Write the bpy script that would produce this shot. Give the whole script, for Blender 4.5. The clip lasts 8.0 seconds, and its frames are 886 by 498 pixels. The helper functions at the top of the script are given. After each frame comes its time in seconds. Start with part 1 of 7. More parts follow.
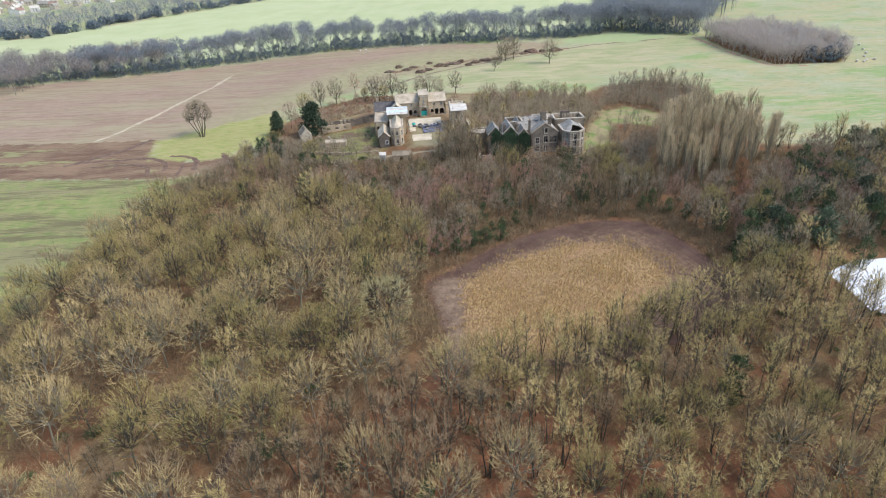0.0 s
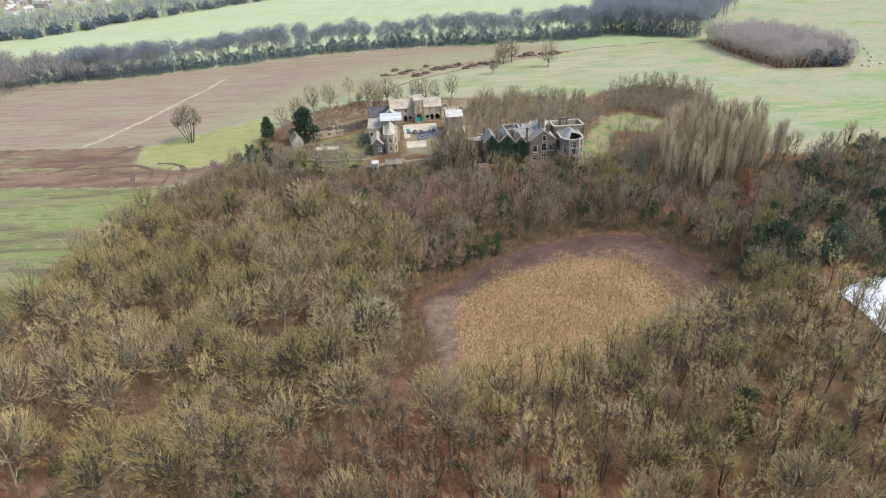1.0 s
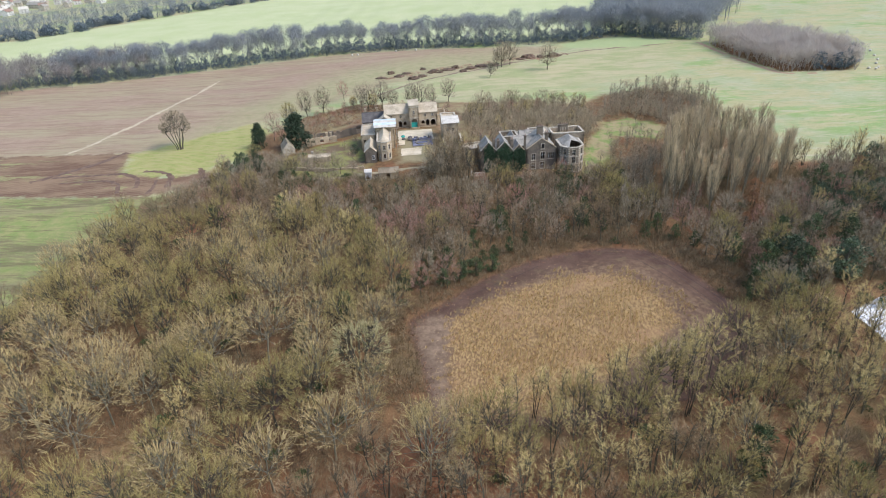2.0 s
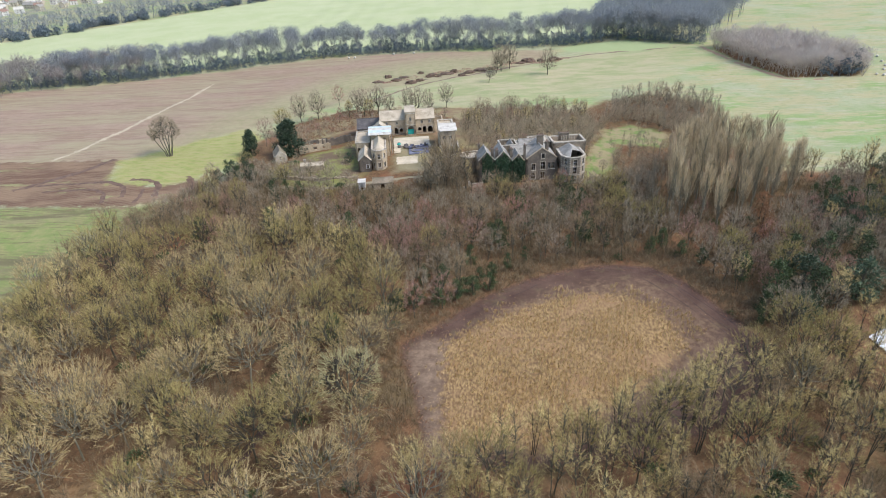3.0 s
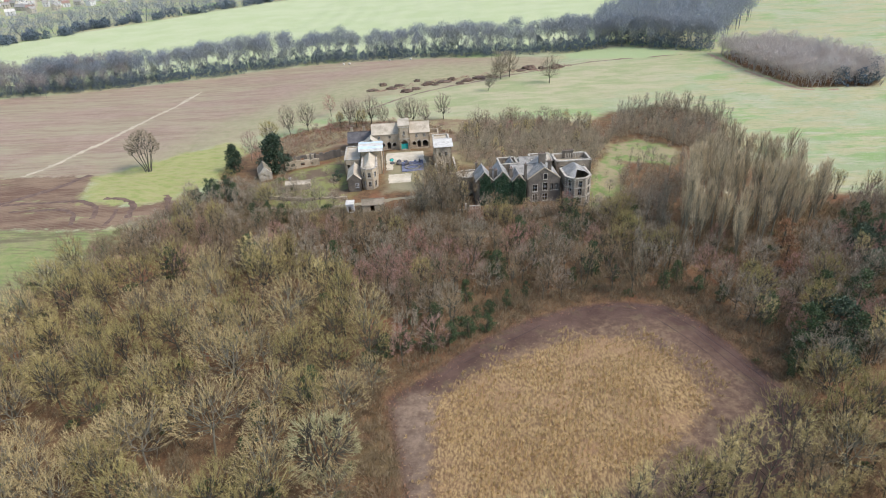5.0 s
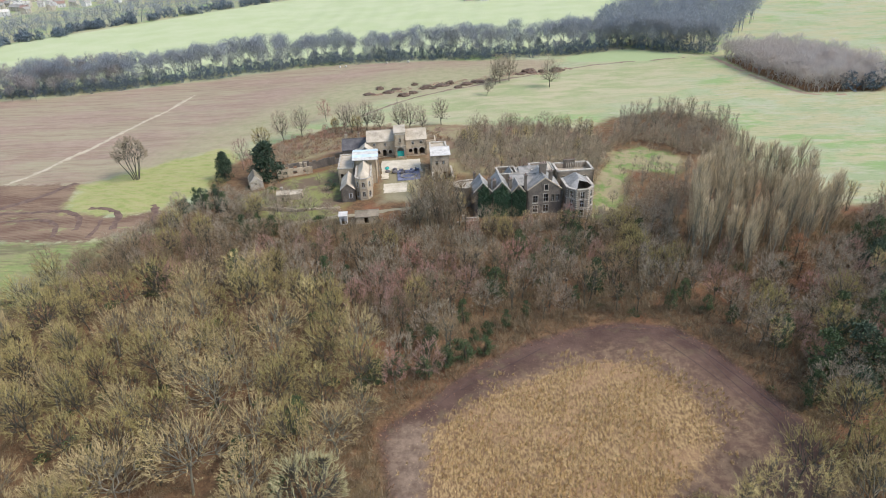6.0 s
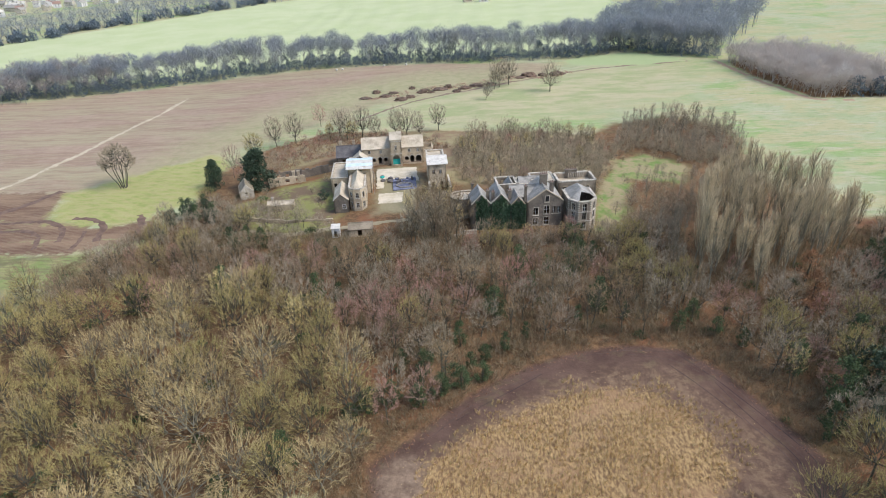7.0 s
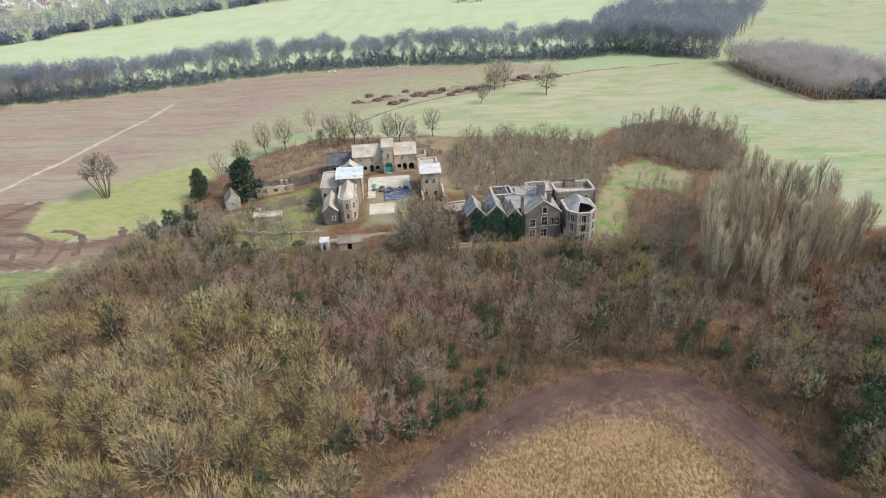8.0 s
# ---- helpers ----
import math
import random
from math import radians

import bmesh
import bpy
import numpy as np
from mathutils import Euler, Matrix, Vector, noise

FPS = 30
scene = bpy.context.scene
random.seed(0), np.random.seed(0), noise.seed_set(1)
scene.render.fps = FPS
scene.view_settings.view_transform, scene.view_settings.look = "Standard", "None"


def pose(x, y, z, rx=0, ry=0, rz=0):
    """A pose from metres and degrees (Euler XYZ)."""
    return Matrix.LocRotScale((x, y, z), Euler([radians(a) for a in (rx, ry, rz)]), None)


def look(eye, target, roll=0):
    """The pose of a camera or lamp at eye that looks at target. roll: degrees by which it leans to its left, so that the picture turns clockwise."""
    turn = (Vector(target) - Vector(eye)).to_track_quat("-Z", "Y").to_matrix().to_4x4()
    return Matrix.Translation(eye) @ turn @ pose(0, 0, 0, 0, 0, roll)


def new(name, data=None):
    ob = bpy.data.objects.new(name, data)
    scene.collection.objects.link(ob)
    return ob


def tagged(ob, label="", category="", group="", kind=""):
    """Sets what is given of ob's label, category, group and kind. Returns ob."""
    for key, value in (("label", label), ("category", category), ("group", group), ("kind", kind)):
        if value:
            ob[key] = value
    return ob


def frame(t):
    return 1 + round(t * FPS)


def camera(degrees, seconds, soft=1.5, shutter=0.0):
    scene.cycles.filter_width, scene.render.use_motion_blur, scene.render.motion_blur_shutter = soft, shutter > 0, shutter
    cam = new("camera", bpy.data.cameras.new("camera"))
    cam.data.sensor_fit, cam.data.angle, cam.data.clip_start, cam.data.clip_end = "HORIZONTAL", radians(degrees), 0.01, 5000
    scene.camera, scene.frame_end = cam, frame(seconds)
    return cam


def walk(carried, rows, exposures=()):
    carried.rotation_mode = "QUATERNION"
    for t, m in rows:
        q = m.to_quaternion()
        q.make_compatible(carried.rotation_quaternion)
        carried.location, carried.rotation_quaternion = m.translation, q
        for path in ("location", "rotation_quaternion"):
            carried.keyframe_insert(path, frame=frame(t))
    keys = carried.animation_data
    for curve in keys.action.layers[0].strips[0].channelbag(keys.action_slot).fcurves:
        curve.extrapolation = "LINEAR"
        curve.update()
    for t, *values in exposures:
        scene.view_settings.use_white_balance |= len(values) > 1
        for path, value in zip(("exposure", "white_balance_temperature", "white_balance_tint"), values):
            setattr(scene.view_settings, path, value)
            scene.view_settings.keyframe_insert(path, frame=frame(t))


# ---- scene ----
cam = camera(72.0, 8.0, soft=1.0)
PATH = [
    (0, (0.57, -0.63, 79.48), (-2.04, 86.92, 31.24), -3.05),
    (0.5, (1.48, 3.32, 79.46), (-1.13, 90.89, 31.25), -3.05),
    (1, (2.32, 7.48, 79.47), (-0.23, 95.04, 31.24), -2.95),
    (1.5, (3.15, 11.52, 79.48), (0.59, 99.05, 31.18), -3.06),
    (3, (4.75, 23.86, 79.44), (2.35, 111.45, 31.25), -2.75),
    (3.5, (5.24, 27.88, 79.38), (2.79, 115.49, 31.24), -2.75),
    (4, (5.62, 32.03, 79.36), (3.27, 119.67, 31.24), -2.65),
    (4.5, (5.97, 36.01, 79.36), (3.57, 123.67, 31.31), -2.65),
    (6, (6.98, 48.04, 79.35), (4.74, 135.73, 31.33), -2.55),
    (6.5, (7.33, 51.85, 79.35), (5.13, 139.53, 31.31), -2.45),
    (7, (7.73, 55.84, 79.38), (5.59, 143.54, 31.38), -2.45),
    (7.5, (8.14, 59.64, 79.42), (6.04, 147.31, 31.36), -2.45),
    (8, (8.47, 63.67, 79.46), (6.92, 151.31, 31.33), -2.55),
]
walk(cam, [(t, look(eye, target, roll)) for t, eye, target, roll in PATH])

# ---- light: a bright overcast sky with a weak, wide sun behind thin cloud ----
SUN_AZ, SUN_EL = 110.0, 50.0
world = bpy.data.worlds.new("overcast")
scene.world = world
world.use_nodes = True
wn = world.node_tree.nodes
sky = wn.new("ShaderNodeTexSky")
sky.sky_type, sky.sun_disc = "NISHITA", False
sky.sun_elevation, sky.sun_rotation = radians(SUN_EL), radians(SUN_AZ)
sky.air_density, sky.dust_density, sky.ozone_density = 1.0, 1.2, 1.0
wn["Background"].inputs["Strength"].default_value = 0.15
world.node_tree.links.new(sky.outputs["Color"], wn["Background"].inputs["Color"])
sun_data = bpy.data.lights.new("sun", "SUN")
sun_data.energy, sun_data.angle, sun_data.color = 1.8, radians(20), (1.0, 0.965, 0.965)
sun = new("sun", sun_data)
sun_dir = Vector((math.sin(radians(SUN_AZ)) * math.cos(radians(SUN_EL)), math.cos(radians(SUN_AZ)) * math.cos(radians(SUN_EL)), math.sin(radians(SUN_EL))))
sun.matrix_world = look(sun_dir * 300, (0, 0, 0))
scene.view_settings.exposure = 0.76

# ---- materials ----
class Nodes:
    """Short-hand for a node material."""

    def __init__(self, name):
        self.mat = bpy.data.materials.new(name)
        self.mat.use_nodes = True
        self.tree = self.mat.node_tree
        self.bsdf = self.tree.nodes["Principled BSDF"]
        self.bsdf.inputs["Specular IOR Level"].default_value = 0.25

    def add(self, kind, **ins):
        n = self.tree.nodes.new(kind)
        for k, v in ins.items():
            self.put(n.inputs[k.replace("_", " ")], v)
        return n

    def put(self, socket, v):
        if isinstance(v, bpy.types.NodeSocket):
            self.tree.links.new(v, socket)
        else:
            socket.default_value = (*v, 1.0) if isinstance(v, tuple) and len(v) == 3 and socket.type == "RGBA" else v

    def where(self):
        return self.add("ShaderNodeTexCoord").outputs["Object"]

    def place(self):
        return self.add("ShaderNodeNewGeometry").outputs["Position"]

    def noise(self, scale, detail=4.0, rough=0.6, at=None, squash=None):
        at = at or self.place()
        if squash:
            m = self.add("ShaderNodeMapping", Vector=at)
            m.inputs["Scale"].default_value = squash
            at = m.outputs["Vector"]
        return self.add("ShaderNodeTexNoise", Vector=at, Scale=scale, Detail=detail, Roughness=rough).outputs["Fac"]

    def math(self, op, a, b=0.0):
        n = self.add("ShaderNodeMath")
        n.operation = op
        self.put(n.inputs[0], a)
        self.put(n.inputs[1], b)
        return n.outputs[0]

    def remap(self, v, a, b, c=0.0, d=1.0, smooth=True):
        n = self.add("ShaderNodeMapRange")
        n.interpolation_type = "SMOOTHSTEP" if smooth else "LINEAR"
        for k, x in (("Value", v), ("From Min", a), ("From Max", b), ("To Min", c), ("To Max", d)):
            self.put(n.inputs[k], x)
        return n.outputs["Result"]

    def mix(self, fac, a, b, blend="MIX"):
        n = self.add("ShaderNodeMix")
        n.data_type, n.blend_type = "RGBA", blend
        self.put(n.inputs[0], fac)
        self.put(n.inputs[6], a)
        self.put(n.inputs[7], b)
        return n.outputs[2]

    def attr(self, name):
        n = self.add("ShaderNodeAttribute")
        n.attribute_name = name
        return n.outputs["Fac"]

    def bump(self, height, strength=0.5, distance=0.05):
        b = self.add("ShaderNodeBump", Height=height, Strength=strength, Distance=distance)
        self.put(self.bsdf.inputs["Normal"], b.outputs["Normal"])

    def done(self, colour, rough=0.85):
        self.put(self.bsdf.inputs["Base Color"], colour)
        self.put(self.bsdf.inputs["Roughness"], rough)
        return self.mat


def surface(name, dark, light, scale=1.0, fine=8.0, rough=0.85, bump=0.3, stain=None, metal=0.0):
    """Two scales of noise between two colours, with an optional stain colour, and fine relief."""
    n = Nodes(name)
    big, small = n.noise(scale, 3.0), n.noise(fine, 5.0, 0.7)
    f = n.math("ADD", n.math("MULTIPLY", big, 0.6), n.math("MULTIPLY", small, 0.4))
    c = n.mix(n.remap(f, 0.35, 0.65), dark, light)
    if stain:
        c = n.mix(n.remap(n.noise(scale * 0.7, 6.0, 0.75, squash=(1.0, 1.0, 0.4)), 0.5, 0.68, 0.0, 0.8), c, stain)
    n.bump(small, bump, 0.04)
    n.bsdf.inputs["Metallic"].default_value = metal
    return n.done(c, n.remap(small, 0.3, 0.7, max(rough - 0.12, 0.05), min(rough + 0.1, 1.0)))


def twiggy(name, a, b, spread=0.5, soft=False):
    """Bark or twigs: differs from tree to tree and from twig to twig."""
    n = Nodes(name)
    own = n.add("ShaderNodeObjectInfo").outputs["Random"]
    isle = n.add("ShaderNodeNewGeometry").outputs["Random Per Island"]
    c = n.mix(n.remap(own, 0.0, 1.0, smooth=False), a, b)
    patch = n.noise(0.05, 2.0)
    c = n.mix(n.remap(patch, 0.4, 0.62, 0.0, 0.5), c, b)
    hs = n.add("ShaderNodeHueSaturation", Color=c)
    n.put(hs.inputs["Value"], n.remap(isle, 0.0, 1.0, 1.0 - spread, 1.0 + spread, False))
    if soft:
        thin = n.add("ShaderNodeBsdfTranslucent", Color=hs.outputs["Color"])
        both = n.add("ShaderNodeMixShader", Fac=0.45)
        n.tree.links.new(n.bsdf.outputs["BSDF"], both.inputs[1])
        n.tree.links.new(thin.outputs["BSDF"], both.inputs[2])
        n.tree.links.new(both.outputs["Shader"], n.tree.nodes["Material Output"].inputs["Surface"])
    return n.done(hs.outputs["Color"], 0.9)


def foliage(name, a, b):
    n = Nodes(name)
    isle = n.add("ShaderNodeNewGeometry").outputs["Random Per Island"]
    own = n.add("ShaderNodeObjectInfo").outputs["Random"]
    c = n.mix(isle, a, b)
    hs = n.add("ShaderNodeHueSaturation", Color=c)
    n.put(hs.inputs["Value"], n.remap(own, 0.0, 1.0, 0.75, 1.25, False))
    return n.done(hs.outputs["Color"], 0.6)


BARK = twiggy("bark", (0.085, 0.075, 0.055), (0.12, 0.11, 0.075), 0.2)
BARK_PALE = twiggy("pale_bark", (0.25, 0.225, 0.165), (0.2, 0.185, 0.13), 0.2)
TWIG_OLIVE = twiggy("olive_twigs", (0.41, 0.325, 0.135), (0.335, 0.275, 0.11), 0.4)
TWIG_TAN = twiggy("tan_twigs", (0.5, 0.385, 0.195), (0.43, 0.335, 0.165), 0.35)
TWIG_BROWN = twiggy("olive_tan_twigs", (0.64, 0.5, 0.23), (0.53, 0.425, 0.185), 0.35)
TWIG_OAK = twiggy("lichen_green_twigs", (0.46, 0.41, 0.22), (0.4, 0.36, 0.18), 0.35)
TWIG_HAZE = twiggy("hazy_brown_twigs", (0.36, 0.25, 0.145), (0.32, 0.24, 0.13), 0.35)
TWIG_DUSK = twiggy("dusky_twigs", (0.28, 0.195, 0.12), (0.225, 0.175, 0.1), 0.4)
TWIG_RED = twiggy("red_brown_twigs", (0.44, 0.235, 0.18), (0.37, 0.245, 0.185), 0.35)
TWIG_GREY = twiggy("grey_twigs", (0.385, 0.305, 0.22), (0.34, 0.285, 0.195), 0.35)
TWIG_THORN = twiggy("thorn_twigs", (0.46, 0.365, 0.25), (0.38, 0.32, 0.21), 0.35)
TWIG_POPLAR = twiggy("poplar_twigs", (0.64, 0.51, 0.32), (0.48, 0.39, 0.25), 0.35)
# blue-grey of distance haze is mixed into these far twigs' base colour
TWIG_FAR_HAZED = twiggy("haze_tinted_far_twigs", (0.29, 0.31, 0.325), (0.345, 0.355, 0.355), 0.08, True)
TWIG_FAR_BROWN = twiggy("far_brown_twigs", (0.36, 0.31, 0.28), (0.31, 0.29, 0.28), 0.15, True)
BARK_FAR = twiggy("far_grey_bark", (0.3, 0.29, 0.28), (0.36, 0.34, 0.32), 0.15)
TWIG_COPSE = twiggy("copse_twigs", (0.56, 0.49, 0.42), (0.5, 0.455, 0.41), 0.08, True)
# dark evergreens, lifted towards blue to carry the haze in their colour
TWIG_EVERGREEN_HAZED = twiggy("haze_tinted_conifer_twigs", (0.15, 0.185, 0.21), (0.18, 0.215, 0.235), 0.08, True)
LEAF_DARK = foliage("dark_evergreen_leaves", (0.055, 0.085, 0.05), (0.11, 0.14, 0.075))
LEAF_YEW = foliage("yew_leaves", (0.026, 0.045, 0.026), (0.055, 0.08, 0.042))
LEAF_IVY = foliage("ivy_leaves", (0.035, 0.068, 0.034), (0.075, 0.12, 0.062))
LEAF_HOLLY = foliage("shrub_leaves", (0.045, 0.075, 0.03), (0.09, 0.12, 0.045))
LEAF_RUST = foliage("rust_leaves", (0.28, 0.14, 0.07), (0.36, 0.2, 0.1))
LEAF_LITTER = foliage("fallen_leaves", (0.26, 0.13, 0.07), (0.4, 0.22, 0.12))
STRAW = foliage("straw", (0.6, 0.4, 0.16), (0.95, 0.72, 0.38))
STONE = surface("weathered_sandstone", (0.38, 0.3, 0.2), (0.56, 0.46, 0.32), 0.35, 3.0, stain=(0.18, 0.15, 0.115))
STONE_DARK = surface("sooty_sandstone", (0.12, 0.1, 0.08), (0.23, 0.19, 0.145), 0.35, 3.0, stain=(0.07, 0.062, 0.052))
STONE_MID = surface("grey_brown_sandstone", (0.22, 0.175, 0.125), (0.4, 0.33, 0.24), 0.35, 3.0, stain=(0.13, 0.11, 0.085))
STONE_PALE = surface("pale_dressed_stone", (0.38, 0.33, 0.25), (0.58, 0.52, 0.42), 0.8, 4.0, stain=(0.2, 0.17, 0.13))
SLATE = surface("grey_slate", (0.23, 0.215, 0.185), (0.4, 0.375, 0.33), 0.5, 3.0, rough=0.85, stain=(0.16, 0.145, 0.12))
SLATE_DARK = surface("dark_slate", (0.085, 0.078, 0.075), (0.155, 0.142, 0.135), 0.5, 3.0, rough=0.8)
SLAB_ROOF = surface("stone_slab_roof", (0.42, 0.35, 0.25), (0.57, 0.485, 0.36), 0.3, 2.5, stain=(0.28, 0.23, 0.165))
MOSSY_ROOF = surface("mossy_brown_roof", (0.2, 0.16, 0.11), (0.33, 0.27, 0.19), 0.4, 2.5, stain=(0.14, 0.13, 0.075))
SHEET_WHITE = surface("white_sheeting", (0.5, 0.465, 0.4), (0.66, 0.62, 0.54), 0.6, 3.0, rough=0.85, bump=0.1, stain=(0.36, 0.32, 0.26))
SHEET_BLUE = surface("pale_blue_sheeting", (0.45, 0.55, 0.56), (0.62, 0.7, 0.7), 0.6, 3.0, rough=0.5, bump=0.1)
TEAL = surface("teal_hoarding", (0.02, 0.3, 0.26), (0.04, 0.38, 0.33), 0.6, 5.0, rough=0.6, bump=0.1)
GRAVEL = surface("pale_gravel", (0.5, 0.43, 0.3), (0.66, 0.58, 0.44), 0.3, 5.0, stain=(0.38, 0.32, 0.22))
DIRT = surface("bare_dirt", (0.17, 0.115, 0.08), (0.27, 0.19, 0.13), 0.5, 4.0)
RUBBLE = surface("broken_timber_and_soil", (0.07, 0.045, 0.033), (0.22, 0.15, 0.105), 0.8, 3.0)
# near-black base colour that stands in for unlit interiors
PAINTED_DARK = surface("painted_dark_interior", (0.012, 0.012, 0.012), (0.03, 0.028, 0.025), 0.5, 3.0)
BLUE_GREY = surface("blue_grey_slabs", (0.1, 0.11, 0.15), (0.22, 0.23, 0.3), 0.7, 3.0)
BRICK_ROOF = surface("red_tile_roof", (0.24, 0.15, 0.12), (0.33, 0.22, 0.17), 0.5, 2.0)
RENDER_WHITE = surface("white_render", (0.5, 0.48, 0.45), (0.66, 0.64, 0.6), 0.5, 2.0)


def clear_glass():
    n = Nodes("window_glass")
    n.bsdf.inputs["Transmission Weight"].default_value = 1.0
    n.bsdf.inputs["IOR"].default_value = 1.45
    return n.done((0.75, 0.8, 0.8), 0.05)


def still_water():
    """A pale, glossy pond surface with darker patches."""
    n = Nodes("pale_pond")
    n.bump(n.noise(1.5, 3.0), 0.04, 0.02)
    tone_mask = n.remap(n.noise(0.25, 5.0, 0.7), 0.55, 0.68)
    n.bsdf.inputs["Specular IOR Level"].default_value = 0.5
    return n.done(n.mix(tone_mask, (0.8, 0.82, 0.82), (0.45, 0.48, 0.48)), 0.12)


GLASS, WATER = clear_glass(), still_water()

# ---- shared mesh helpers ----
def part(name, bm, material, parent, label=""):
    """Links a bmesh as one mesh object under a thing or a part (at the thing's own axes)."""
    me = bpy.data.meshes.new(name)
    bmesh.ops.recalc_face_normals(bm, faces=bm.faces)
    bm.to_mesh(me)
    bm.free()
    me.materials.append(material)
    ob = new(name, me)
    ob.parent = parent
    return tagged(ob, label)


def thing(name, x, y, z, turn=0.0, label="", category="", group="", kind=""):
    ob = new(name)
    ob.empty_display_size = 0.5
    ob.matrix_basis = pose(x, y, z, 0, 0, turn)
    return tagged(ob, label, category, group, kind)


class Geo:
    """Gathers triangles as arrays and makes one mesh of them."""

    def __init__(self):
        self.v, self.f, self.n = [], [], 0

    def add(self, v, f):
        v, f = np.asarray(v, float).reshape(-1, 3), np.asarray(f, int).reshape(-1, 3)
        self.v.append(v)
        self.f.append(f + self.n)
        self.n += len(v)

    def arrays(self):
        return np.concatenate(self.v), np.concatenate(self.f)

    def mesh(self, name, material):
        return tri_mesh(name, *self.arrays(), material)


def tri_mesh(name, v, f, material):
    me = bpy.data.meshes.new(name)
    me.vertices.add(len(v))
    me.vertices.foreach_set("co", np.ascontiguousarray(v, dtype=np.float32).ravel())
    me.loops.add(len(f) * 3)
    me.loops.foreach_set("vertex_index", np.ascontiguousarray(f, dtype=np.int32).ravel())
    me.polygons.add(len(f))
    me.polygons.foreach_set("loop_start", np.arange(0, len(f) * 3, 3, dtype=np.int32))
    me.update(calc_edges=True)
    me.materials.append(material)
    return me


def unit(a):
    return a / np.maximum(np.linalg.norm(a, axis=-1, keepdims=True), 1e-9)


def tubes(p0, p1, r0, r1, n=3):
    """Tapered tubes between rows of points: vertices and triangles."""
    p0, p1 = np.atleast_2d(p0).astype(float), np.atleast_2d(p1).astype(float)
    k = len(p0)
    r0, r1 = np.broadcast_to(r0, k), np.broadcast_to(r1, k)
    d = unit(p1 - p0)
    ref = np.where(np.abs(d[:, 2:3]) > 0.9, np.array([[1.0, 0, 0]]), np.array([[0, 0, 1.0]]))
    a = unit(np.cross(d, ref))
    b = np.cross(d, a)
    ang = np.arange(n) * 2 * np.pi / n
    ring = a[:, None] * np.cos(ang)[None, :, None] + b[:, None] * np.sin(ang)[None, :, None]
    v = np.concatenate([p0[:, None] + ring * r0[:, None, None], p1[:, None] + ring * r1[:, None, None]], 1)
    i = np.arange(n)
    j = (i + 1) % n
    f = np.concatenate([np.stack([i, j, n + i], 1), np.stack([j, n + j, n + i], 1)])
    return v.reshape(-1, 3), (f[None] + (np.arange(k) * 2 * n)[:, None, None]).reshape(-1, 3)


def blades(base, way, length, width, rng):
    """Thin tapering twigs or leaves, one triangle each."""
    k = len(base)
    way = unit(way)
    side = unit(np.cross(way, unit(rng.normal(size=(k, 3))))) * np.broadcast_to(width, k)[:, None] * 0.5
    tip = base + way * np.broadcast_to(length, k)[:, None]
    return np.stack([base - side, base + side, tip], 1).reshape(-1, 3), np.arange(k * 3).reshape(-1, 3)


def inside_distance(x, y, poly):
    """Metres inside a polygon (outside: minus), for arrays of points."""
    p = np.array(poly, float)
    q = np.roll(p, -1, 0)
    best = np.full(x.shape, 1e9)
    odd = np.zeros(x.shape, bool)
    for (ax, ay), (bx, by) in zip(p, q):
        dx, dy = bx - ax, by - ay
        s = np.clip(((x - ax) * dx + (y - ay) * dy) / (dx * dx + dy * dy + 1e-9), 0, 1)
        best = np.minimum(best, np.hypot(x - ax - s * dx, y - ay - s * dy))
        cross = (ay > y) != (by > y)
        with np.errstate(divide="ignore", invalid="ignore"):
            at = ax + (y - ay) / (by - ay if by != ay else 1e-9) * dx
        odd ^= cross & (x < at)
    return np.where(odd, best, -best)


# ---- the lie of the land ----
WOOD = [(-140, -60), (-106, 120), (-103, 160), (-94, 186), (-87, 200), (-80, 214), (-76, 228), (-80, 262), (-66, 292), (-45, 312), (0, 306), (35, 300), (62, 290), (75, 306), (100, 312), (117, 296), (114, 268), (106, 250), (112, 214), (150, 208), (300, 190), (400, -60)]
MUD = [(-8, 127), (-3, 131), (4, 138), (13, 146), (23, 152), (33, 156), (43, 157), (53, 155), (59, 147), (63, 137), (67, 126), (64, 112), (52, 102), (32, 95), (10, 93), (-2, 97), (-4, 110), (-6, 118)]
STUBBLE = [(1, 97), (1, 107), (1.5, 126), (5, 130), (10, 133.5), (22, 140.5), (35, 144.2), (43, 143), (47.5, 138), (50.5, 131), (51, 124.5), (46, 118), (38, 111.5), (30, 104), (22, 96)]
BROWN = [(-700, 300), (-168, 250), (-127, 250), (-110, 269), (-89, 289), (-62, 318), (-30, 358), (28, 372), (60, 398), (70, 425), (28, 434), (-12, 447), (-70, 455), (-127, 447), (-176, 426), (-220, 411), (-270, 401), (-700, 350)]
PLOUGH = [(-300, 262), (-150, 253), (-127, 251), (-121, 229), (-100, 221), (-86, 227), (-80, 214), (-104, 204), (-139, 207), (-300, 218)]
CROP = [(-400, 230), (-139, 207), (-86, 203), (-86, 192), (-96, 160), (-98, 120), (-130, -60), (-400, -60)]
LAWN = [(-127, 250), (-110, 269), (-89, 289), (-77, 275), (-74, 250), (-82, 234), (-95, 222), (-118, 224)]
YARD = [(-19, 257), (-4, 257), (-2.5, 240), (-5, 219), (-16, 218), (-17.5, 240)]
GARDEN = [(66, 262), (77, 268), (89, 255), (82, 240), (66, 243), (53, 204), (46, 204), (50, 225), (58, 245)]
FALLOW = [(-118, 262), (-95, 330), (-60, 400), (0, 425), (60, 410), (30, 375), (-30, 358), (-62, 318), (-89, 289)]
